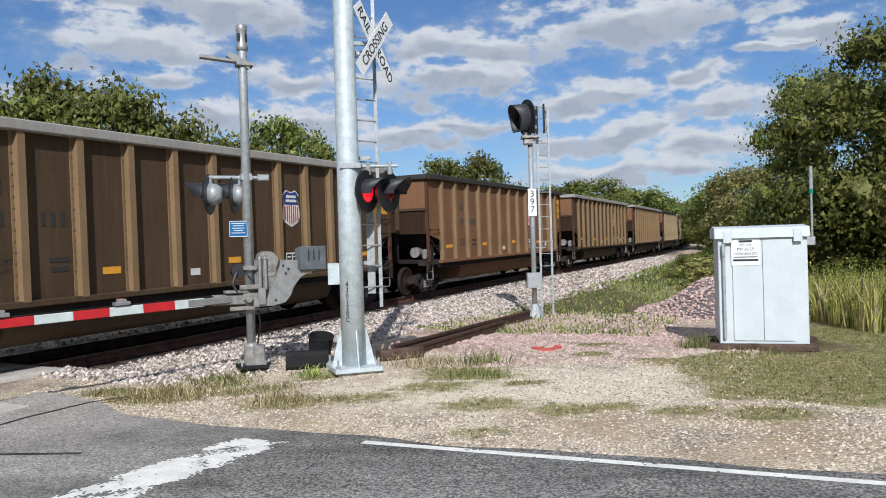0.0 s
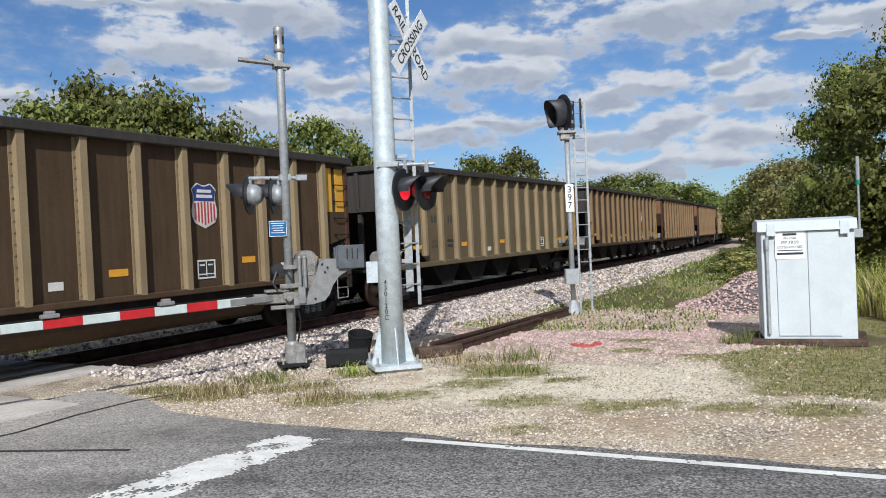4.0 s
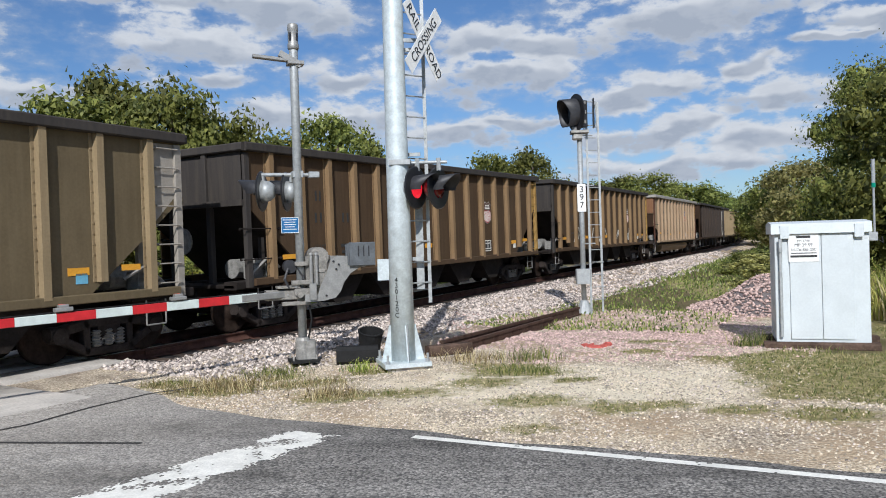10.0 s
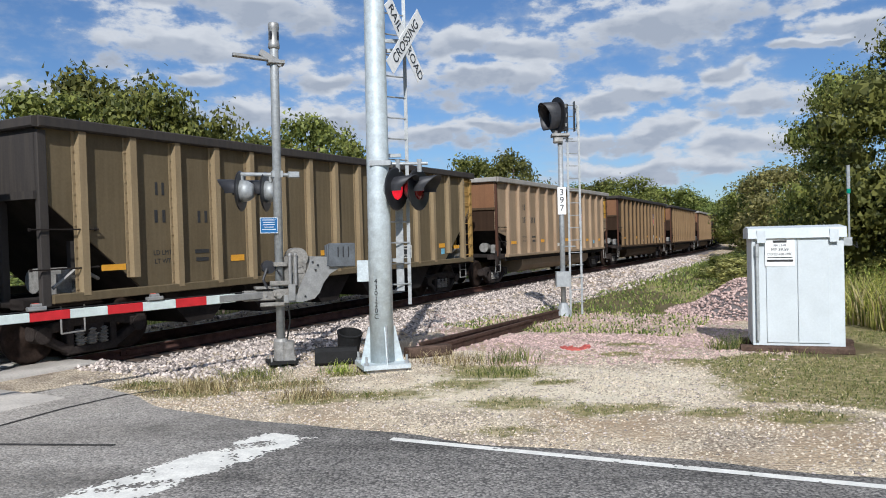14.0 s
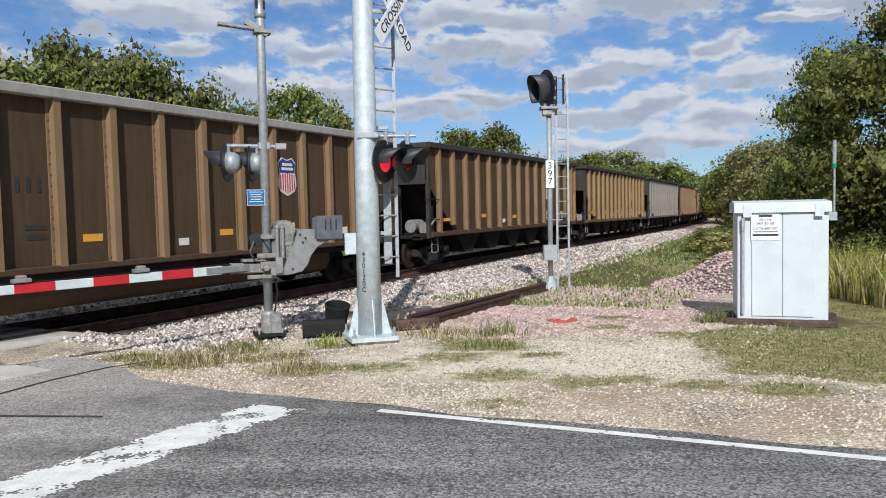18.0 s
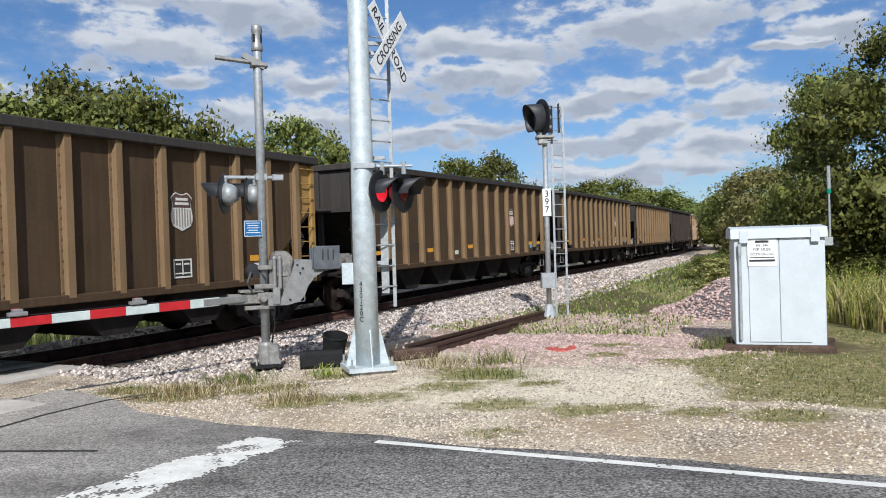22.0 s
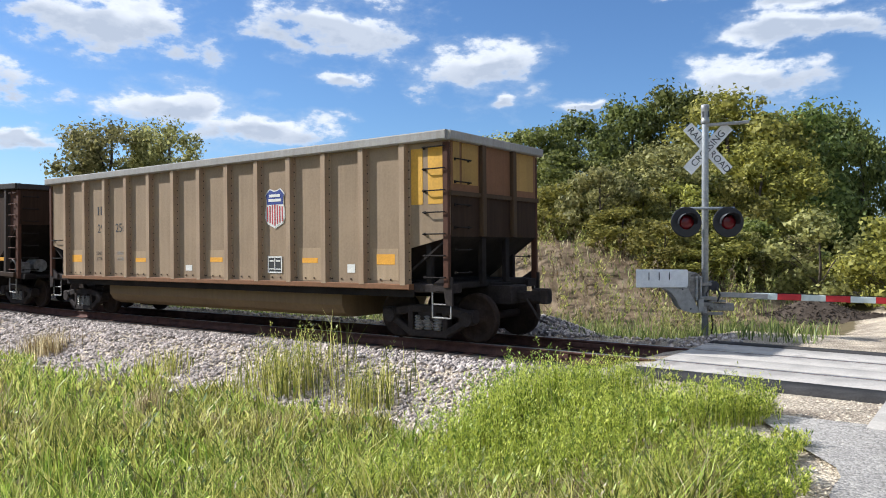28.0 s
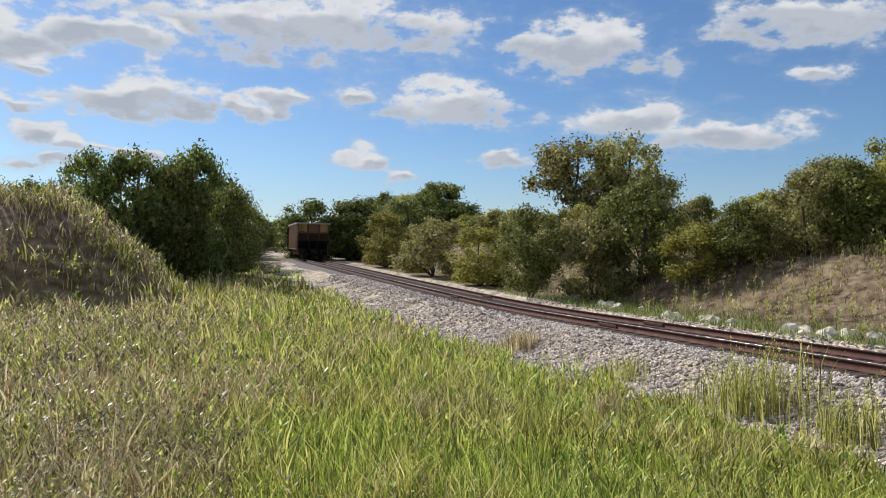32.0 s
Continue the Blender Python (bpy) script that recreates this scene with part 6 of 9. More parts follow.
def car_pose(number, t):
    """A car rides on its two truck centres."""
    mid = TAIL_S - PITCH * (number + 0.5) - SPEED * (t - 24.5)
    a, b = on_track(mid - TRUCK_X), on_track(mid + TRUCK_X)
    yaw = math.degrees(math.atan2(b[1] - a[1], b[0] - a[0]))
    rise = math.degrees(math.atan2(b[2] - a[2], 2 * TRUCK_X))
    return pose((a[0] + b[0]) / 2, (a[1] + b[1]) / 2, (a[2] + b[2]) / 2, 0, -rise, yaw)


# ---------------------------------------------------------------- signals and fixtures
def crossbuck(parent, at):
    """Two crossed white blades with black letters; the blade planes face -y."""
    for k, (turn, words) in enumerate(((48, (("RAIL", -0.36), ("ROAD", 0.36))), (-48, (("CROSSING", 0.0),)))):
        y = -0.012 * k
        m = at @ pose(0, y, 0) @ Matrix.Rotation(radians(turn), 4, "Y")
        b = part("blade", Shape().box((0, 0, 0), (1.22, 0.006, 0.23), cut=0.0), "white", parent, "white crossbuck blade", at=m)
        for word, x in words:
            part("lettering", lettering(word, 0.19, "black_paint"), None, b, at=pose(x, -0.006, -0.004, 90, 0, 0))


def flasher(parent, at, lit=False):
    """A round black background with a hooded red lamp, facing -y."""
    f = part("flasher", Shape().lathe([(0.05, -0.012), (0.29, -0.012), (0.305, 0.0), (0.29, 0.015), (0.05, 0.015)], 30, axis=1), "black_paint", parent, "round black lamp background", at=at)
    part("lamp_housing", Shape().lathe([(0.03, 0.20), (0.10, 0.19), (0.15, 0.12), (0.17, 0.015), (0.05, 0.012)], 20, axis=1), "galv", f, "silver bowl-shaped lamp housing", smooth=True)
    part("lens", Shape().lathe([(0.02, -0.030), (0.09, -0.026), (0.148, -0.014), (0.02, -0.013)], 24, axis=1), "lens_lit" if lit else "lens_red", f, "glowing red lens" if lit else "dark red lens", smooth=True)
    n, hood = 16, Shape()
    vs, fs = [], []
    for j, (depth, r) in enumerate(((-0.013, 0.165), (-0.34, 0.178))):
        for i in range(n + 1):
            t = radians(-12 + 204 * i / n)
            cut = 1.0 if j == 0 else 0.55 + 0.45 * max(0.0, math.sin(t))
            for rr in (r, r + 0.008):
                vs.append((math.cos(t) * rr, depth * cut if j else depth, math.sin(t) * rr))
    m = (n + 1) * 2
    for i in range(n):
        a = i * 2
        fs += [(a, a + 2, m + a + 2, m + a), (a + 1, m + a + 1, m + a + 3, a + 3), (m + a, m + a + 2, m + a + 3, m + a + 1)]
    part("hood", hood.add(vs, fs), "black", f, "black visor over the lens", smooth=True)
    return f


def ladder_between(parent, name, p, q, width, along, mat, step=0.30):
    """A ladder from p up to q; width along the given direction."""
    p, q, w = Vector(p), Vector(q), Vector(along).normalized() * width / 2
    d = (q - p).normalized()
    lad = part(name, Shape().box((p + q) / 2 - w, (0.05, 0.02, (q - p).length)).box((p + q) / 2 + w, (0.05, 0.02, (q - p).length)), mat, parent, "galvanised ladder rails")
    k, L = step, (q - p).length
    rung_me = Shape().rod(-w, w, 0.011, 6).mesh("rung", MAT[mat])
    while k < L:
        c = p + d * k
        part("rung", rung_me, None, lad, at=pose(c.x, c.y, c.z))
        k += step


def gate_mechanism(th, side, counter=None):
    """Drive box with its swinging arms on a mast at the thing's origin. The gate arm runs along local +x * side."""
    s = side
    base = part("mast_foot", Shape().lathe([(0.17, 0.0), (0.17, 0.03), (0.115, 0.035), (0.115, 0.32), (0.10, 0.36), (0.06, 0.37)], 16).box((0.10, -0.03, 0.17), (0.16, 0.2, 0.30), cut=0.02), "dull_steel", th, "cast mast foot with junction box")
    part("base_plate", Shape().box((0, 0, 0.02), (0.42, 0.42, 0.04), cut=0.0), "rubber", th)
    for x in (-0.17, 0.17):
        for y in (-0.17, 0.17):
            part("bolt", Shape().rod((x, y, 0.04), (x, y, 0.11), 0.016, 6), "dull_steel", th)
    part("mast", Shape().lathe([(0.066, 0.3), (0.066, 4.72), (0.06, 4.75)], 16), "galv", th, "dented aluminium mast", smooth=True)
    part("bell", Shape().lathe([(0.072, 4.70), (0.085, 4.72), (0.085, 4.78), (0.075, 4.80), (0.075, 4.98), (0.082, 5.0), (0.082, 5.07), (0.07, 5.09), (0.03, 5.10)], 16), "alu", th, "cylindrical crossing bell", smooth=True)
    for k in range(4):
        t = radians(45 + 90 * k)
        part("bell_slot", Shape().box((math.cos(t) * 0.074, math.sin(t) * 0.074, 4.89), (0.012, 0.04, 0.12), Matrix.Rotation(t, 3, "Z")), "black", th)
    # drive unit with its cast housing, side plates and weights
    part("drive_box", Shape().box((s * -0.26, 0.05, 1.36), (0.38, 0.34, 0.46), cut=0.07).rod((s * -0.26, -0.13, 1.57), (s * -0.26, 0.23, 1.57), 0.15, 18), "drive_cast", th, "weathered cast gate motor housing", smooth=False)
    for k, x in enumerate((-0.13, -0.21)):
        part("breather", Shape().rod((s * x, -0.17, 1.16), (s * x, -0.17, 1.60), 0.026, 10).sphere((s * x, -0.17, 1.61), 0.034, 8, 5), "alu", th, "upright steel pipe on the housing")
    part("housing_rib", Shape().box((s * -0.26, -0.125, 1.36), (0.30, 0.02, 0.05), cut=0.006).box((s * -0.36, -0.125, 1.44), (0.04, 0.02, 0.30), cut=0.006), "drive_cast", th)
    for y in (-0.21, 0.26):
        sp = part("gate_support", Shape().prism([(s * -0.22, 1.02), (s * -0.24, 1.10), (s * -0.36, 1.34), (s * -0.42, 1.52), (s * -0.52, 1.58), (s * -0.72, 1.57), (s * -1.04, 1.57), (s * -1.04, 1.42), (s * -0.86, 1.39), (s * -0.72, 1.31), (s * -0.62, 1.18), (s * -0.56, 1.04), (s * -0.48, 0.95), (s * -0.30, 0.91), (s * -0.02, 0.91), (s * -0.02, 1.02)], 1, y, y + 0.016), "alu", th, "curved cut metal gate support arm")
        for x, z in ((-0.46, 1.50), (-0.54, 1.45), (-0.50, 1.38), (-0.12, 0.965), (-0.34, 0.99)):
            part("bolt", Shape().rod((s * x, y - 0.02, z), (s * x, y + 0.034, z), 0.017, 6), "black", sp)
    part("mount", Shape().box((0, 0, 1.06), (0.24, 0.30, 0.10), cut=0.01).box((0, 0, 1.48), (0.20, 0.26, 0.06), cut=0.01).box((s * 0.02, -0.17, 1.20), (0.30, 0.05, 0.07), cut=0.01), "drive_cast", th, "bolted mast clamps")
    part("mount_plate", Shape().box((s * -0.14, -0.23, 1.06), (0.11, 0.03, 0.24), cut=0.01), "alu", th)
    part("brake_drum", Shape().rod((s * 0.16, -0.06, 1.44), (s * 0.16, 0.12, 1.44), 0.10, 14), "black", th, "dark round gear case")
    part("linkage", Shape().pipe([(s * 0.20, -0.10, 1.42), (s * 0.26, -0.12, 1.26), (s * 0.20, -0.14, 1.12)], 0.02, 6).pipe([(s * 0.06, -0.12, 1.40), (s * -0.02, -0.15, 1.28), (s * 0.04, -0.15, 1.14)], 0.012, 6), "black", th, "dark operating rods")
    if counter:
        x0, x1, mat = counter
        for k in range(3):
            w = part("counterweight", Shape().box((s * -(x0 + x1) / 2 + s * 0.02 * k, -0.25 + 0.045 * k, 1.595), (x1 - x0, 0.036, 0.36 - 0.03 * k), cut=0.012), mat, th, "steel counterweight plate")
            if not k:
                for x in (0.35, 0.55, 0.75):
                    part("slot", Shape().box((s * -(x0 + (x1 - x0) * x), -0.27, 1.64), (0.018, 0.006, 0.16)), "black", w)
    part("arm_clamp", Shape().box((s * 0.28, -0.08, 1.02), (0.52, 0.05, 0.15), cut=0.015).box((s * 0.28, 0.06, 1.02), (0.52, 0.05, 0.15), cut=0.015).box((s * 0.20, -0.02, 1.135), (0.34, 0.26, 0.035), cut=0.006).box((s * 0.10, -0.13, 0.89), (0.42, 0.06, 0.06), cut=0.01).rod((s * 0.05, -0.24, 1.02), (s * 0.05, 0.26, 1.02), 0.045, 10), "drive_cast", th, "steel clamp with bolts")
    for x, y, z in ((0.10, -0.12, 1.02), (0.22, -0.12, 1.02), (0.34, -0.12, 1.02), (0.46, -0.12, 1.02), (0.10, -0.17, 1.135), (0.30, -0.15, 1.135)):
        part("bolt", Shape().rod((s * x, y, z), (s * x, y + 0.04, z), 0.018, 6), "alu", th)
    part("cable", Shape().pipe([(0.08, -0.05, 0.35), (0.13, -0.08, 0.62), (0.10, -0.10, 0.86), (0.04, -0.12, 1.02)], 0.014, 6), "rubber", th)


def build_gate_signal(m, arm_yaw, label):
    """Near mast: lamps on a cross arm facing away, a light bar on top, a blue notice, the lowered gate."""
    th = thing("crossing_gate", label, "crossing gate", m)
    gate_mechanism(th, -1, (0.70, 1.10, "weight_grey"))
    # lamps seen from behind, facing the other approach
    part("lamp_arm", Shape().rod((-0.56, 0.10, 2.83), (0.30, 0.10, 2.83), 0.03, 10).box((0, 0.05, 2.83), (0.16, 0.2, 0.10), cut=0.01).box((0.26, 0.08, 2.83), (0.16, 0.10, 0.09), cut=0.01), "galv", th, "pipe arm for the lamps")
    for x in (-0.50, -0.08):
        part("drop_pipe", Shape().rod((x, 0.10, 2.86), (x, 0.12, 2.72), 0.028, 8), "galv", th)
    flasher(th, pose(-0.52, 0.12, 2.58, 0, 0, -114))
    flasher(th, pose(-0.14, 0.22, 2.58, 0, 0, -114))
    part("light_bar", Shape().box((-0.30, -0.02, 4.55), (0.62, 0.10, 0.05), Matrix.Rotation(radians(4), 3, "Y"), cut=0.01).box((-0.06, -0.04, 4.55), (0.36, 0.07, 0.09), Matrix.Rotation(radians(28), 3, "Y")).box((0.02, 0, 4.50), (0.24, 0.2, 0.06), cut=0.01), "alu", th, "bright metal crossbuck bracket seen edge on")
    n = part("notice", Shape().box((-0.15, -0.085, 2.06), (0.26, 0.006, 0.235)), "sign_blue", th, "blue emergency notice with white lines")
    for k, w in enumerate((0.20, 0.16, 0.18, 0.14, 0.20)):
        part("notice_line", Shape().box((-0.15, -0.090, 2.14 - k * 0.035), (w, 0.004, 0.009)), "white", n)
    part("notice_border", Shape().box((-0.15, -0.089, 2.172), (0.25, 0.003, 0.008)).box((-0.15, -0.089, 1.948), (0.25, 0.003, 0.008)).box((-0.276, -0.089, 2.06), (0.006, 0.003, 0.23)).box((-0.024, -0.089, 2.06), (0.006, 0.003, 0.23)), "white", n)
    return th


def build_gate_arm(start, end, z0, z1, label, lamps):
    """A lowered gate arm with red and white panels, from the mast to its tip."""
    a, b = Vector((*start, z0)), Vector((*end, z1))
    L = (b - a).length
    d = (b - a).normalized()
    yaw = math.degrees(math.atan2(d.y, d.x))
    pitch = -math.degrees(math.asin(d.z))
    th = thing("gate_arm", label, "gate arm", pose(*a, 0, pitch, yaw))
    part("beam", Shape().box((0.25, 0, 0), (0.9, 0.05, 0.10), cut=0.01), "alu", th, "bare metal root of the arm")
    n = int((L - 0.45) / 0.41)
    for k in range(n):
        w = (L - 0.45) / n
        x = 0.45 + w * (k + 0.5)
        part("panel", Shape().box((x, 0, 0), (w - 0.003, 0.032, 0.100 + 0.022 * (1 - k / n)), cut=0.006), "reflect_red" if k % 2 == (n - 1) % 2 else "reflect_white", th, "red reflective panel" if k % 2 == (n - 1) % 2 else "white reflective panel")
    for f in lamps:
        x = L * f
        b = part("arm_lamp", Shape().box((x, 0, 0.095), (0.20, 0.09, 0.05), cut=0.01).box((x, 0, 0.13), (0.11, 0.07, 0.05), cut=0.015), "alu", th, "small lamp on the arm")
        part("lamp_lens", Shape().box((x, -0.04, 0.135), (0.08, 0.012, 0.045), cut=0.004), "beacon_red", b)
    part("cable", Shape().pipe([(0.3, 0, 0.07), (L * 0.4, 0, 0.072), (L - 0.2, 0, 0.066)], 0.008, 5), "rubber", th)
    return th


MAST = (-2.90, 11.04)
POLE = (-1.30, 10.40)
facing = -math.degrees(math.atan2(ROAD_D.x, ROAD_D.y))         # yaw of the road towards the crossing
build_gate_signal(pose(MAST[0], MAST[1], 0.03, 0, 0, 24), facing, "galvanised crossing mast with gate drive, bell and black lamps")
build_gate_arm((-3.12, 10.85), (-6.38, 7.12), 1.06, 0.98, "lowered red and white crossing gate arm", (0.33, 0.62, 0.97))


def build_cantilever():
    th = thing("cantilever_pole", "tall tapered galvanised pole with crossbuck, flashers and ladder", "signal pole", pose(*POLE, 0.04))
    part("base_plate", Shape().box((0, 0, 0.05), (0.66, 0.66, 0.06), Matrix.Rotation(radians(20), 3, "Z"), cut=0.0), "galv_pole", th, "square steel base plate")
    part("footing", Shape().box((0, 0, -0.05), (0.55, 0.55, 0.14), Matrix.Rotation(radians(20), 3, "Z")), "concrete", th)
    for k in range(4):
        t = radians(20 + 45 + 90 * k)
        x, y = math.cos(t) * 0.40, math.sin(t) * 0.40
        part("anchor_bolt", Shape().rod((x, y, 0.0), (x, y, 0.20), 0.018, 6).rod((x, y, 0.08), (x, y, 0.115), 0.035, 6), "galv", th)
    part("pole", Shape().lathe([(0.172, 0.08), (0.160, 2.5), (0.145, 5.0), (0.128, 8.2), (0.12, 8.25)], 28), "galv_pole", th, "spangled galvanised steel tube", smooth=True)
    for k in range(4):
        t = radians(20 + 90 * k)
        part("gusset", Shape().prism([(0.14, 0.08), (0.31, 0.08), (0.19, 0.58), (0.14, 0.58)], 1, -0.008, 0.008).turned(Matrix.Rotation(t, 4, "Z")), "galv_pole", th, "triangular base gusset")
    part("conduit", Shape().rod((0.10, -0.20, 0.10), (0.085, -0.175, 0.60), 0.014, 8), "galv", th)
    # number stencilled down the pole
    for k, ch in enumerate("430120C"):
        part("stencil", lettering(ch, 0.095, "black_paint", 0.001), None, th, at=pose(-0.045, -0.1715, 1.22 - k * 0.082, 90, 0, -14))
    part("small_box", Shape().box((-0.24, 0.14, 1.36), (0.20, 0.16, 0.30), cut=0.01), "galv_pole", th, "small grey junction box")
    ladder_between(th, "ladder", (0.26, 0.30, 0.85), (0.20, 0.30, 8.0), 0.36, (0.72, 0.5, 0), "galv")
    for z in (1.5, 3.0, 4.5, 6.0):
        part("standoff", Shape().box((0.16, 0.22, z), (0.30, 0.05, 0.05)), "galv", th)
    part("lamp_arm", Shape().rod((0.10, 0.0, 2.86), (0.70, 0.06, 2.86), 0.024, 10).box((0.05, 0.0, 2.86), (0.3, 0.34, 0.07), cut=0.01), "galv", th, "pipe arm with junction boxes")
    part("lamp_joint", Shape().rod((0.28, 0.02, 2.74), (0.28, 0.02, 2.92), 0.035, 8).rod((0.58, 0.05, 2.74), (0.58, 0.05, 2.92), 0.035, 8), "galv", th)
    flasher(th, pose(0.26, -0.06, 2.50, 0, 0, 64), lit=True)
    flasher(th, pose(0.56, 0.10, 2.50, 0, 0, 64))
    crossbuck(th, pose(0.42, 0.02, 4.58, 0, 0, 62))
    part("sign_bracket", Shape().box((0.28, 0.02, 4.58), (0.36, 0.04, 0.05), Matrix.Rotation(radians(15), 3, "Z")), "galv", th)
    part("backing_plate", Shape().box((0.25, 0.36, 1.75), (0.11, 0.02, 1.4)), "galv", th, "grey cover plate behind the pole")
    return th


build_cantilever()


def build_block_signal():
    x, y = 2.19, 18.0
    th = thing("block_signal", "galvanised railway block signal with black hood and ladder", "railway signal", pose(x, y, ground_z(x, y)))
    part("foot", Shape().lathe([(0.22, 0.0), (0.20, 0.05), (0.10, 0.32), (0.085, 0.34)], 12), "galv", th, "flared cast foot")
    part("mast", Shape().lathe([(0.062, 0.3), (0.062, 4.35)], 14), "galv", th, smooth=True)
    part("junction_box", Shape().box((-0.02, -0.10, 0.92), (0.34, 0.24, 0.36), cut=0.02), "galv", th, "grey metal junction box")
    head = part("signal_head", Shape().lathe([(0.03, 0.05), (0.32, 0.05), (0.32, 0.02), (0.03, 0.02)], 28, axis=1), "black_paint", th, "black oval signal background", at=pose(-0.10, -0.06, 4.84, 0, 0, -58) @ Matrix.Diagonal((1, 1, 1.42, 1)))
    n = 20
    vs, fs = [], []
    for j in range(2):
        for i in range(n + 1):
            t = radians(-62 + 304 * i / n)
            depth = -0.02 if not j else -0.30 - 0.16 * max(0.0, math.sin(t))
            for rr in (0.225, 0.24):
                vs.append((math.cos(t) * rr * (1.0 if not j else 0.92), depth, math.sin(t) * rr - (0.04 if j else 0)))
    m = (n + 1) * 2
    for i in range(n):
        q = i * 2
        fs += [(q, q + 2, m + q + 2, m + q), (q + 1, m + q + 1, m + q + 3, q + 3), (m + q, m + q + 2, m + q + 3, m + q + 1)]
    part("hood", Shape().add(vs, fs), "black", head, "deep black sun hood", smooth=True)
    part("lens", Shape().lathe([(0.02, -0.01), (0.18, 0.0), (0.2, 0.01), (0.02, 0.01)], 20, axis=1), "lens_dark", head, "dark glass lens")
    part("head_case", Shape().box((0.0, 0.17, -0.02), (0.30, 0.24, 0.44), cut=0.04), "black", head, "black lamp case behind the background")
    for z in (-0.16, 0.0, 0.16):
        part("case_latch", Shape().box((0.16, 0.17, z), (0.03, 0.06, 0.06), cut=0.008), "dull_steel", head)
    part("rear_plate", Shape().box((0.36, 0.10, 4.84), (0.03, 0.20, 0.70), cut=0.01), "black_paint", th, "dark upright plate behind the ladder")
    part("bracket", Shape().box((0, 0, 4.38), (0.42, 0.34, 0.07), cut=0.01).rod((-0.12, -0.06, 4.2), (-0.12, -0.06, 4.5), 0.06, 8).box((-0.05, -0.05, 4.26), (0.2, 0.2, 0.14), cut=0.03), "dull_steel", th)
    part("milepost_plate", Shape().box((0, -0.08, 2.80), (0.20, 0.012, 0.66)), "white", th, "white milepost plate with black figures")
    for k, ch in enumerate("397"):
        part("figure", lettering(ch, 0.22, "black_paint", 0.001), None, th, at=pose(0, -0.090, 3.0 - k * 0.19, 90, 0, 0))
    ladder_between(th, "ladder", (0.40, 0.06, 0.05), (0.24, 0.10, 5.1), 0.30, (1, 0.3, 0), "galv")
    for z in (1.7, 3.1, 4.3):
        part("standoff", Shape().rod((0, 0, z), (0.32, 0.08, z), 0.015, 6), "galv", th)
    part("cage", Shape().pipe([(0.12, 0.05, 4.42), (0.10, 0.08, 5.12), (0.42, 0.14, 5.12), (0.44, 0.10, 4.42)], 0.014, 6).pipe([(0.40, 0.12, 4.5), (0.46, 0.30, 4.75), (0.40, 0.12, 5.05)], 0.012, 6), "galv", th, "guard rails round the head")


build_block_signal()


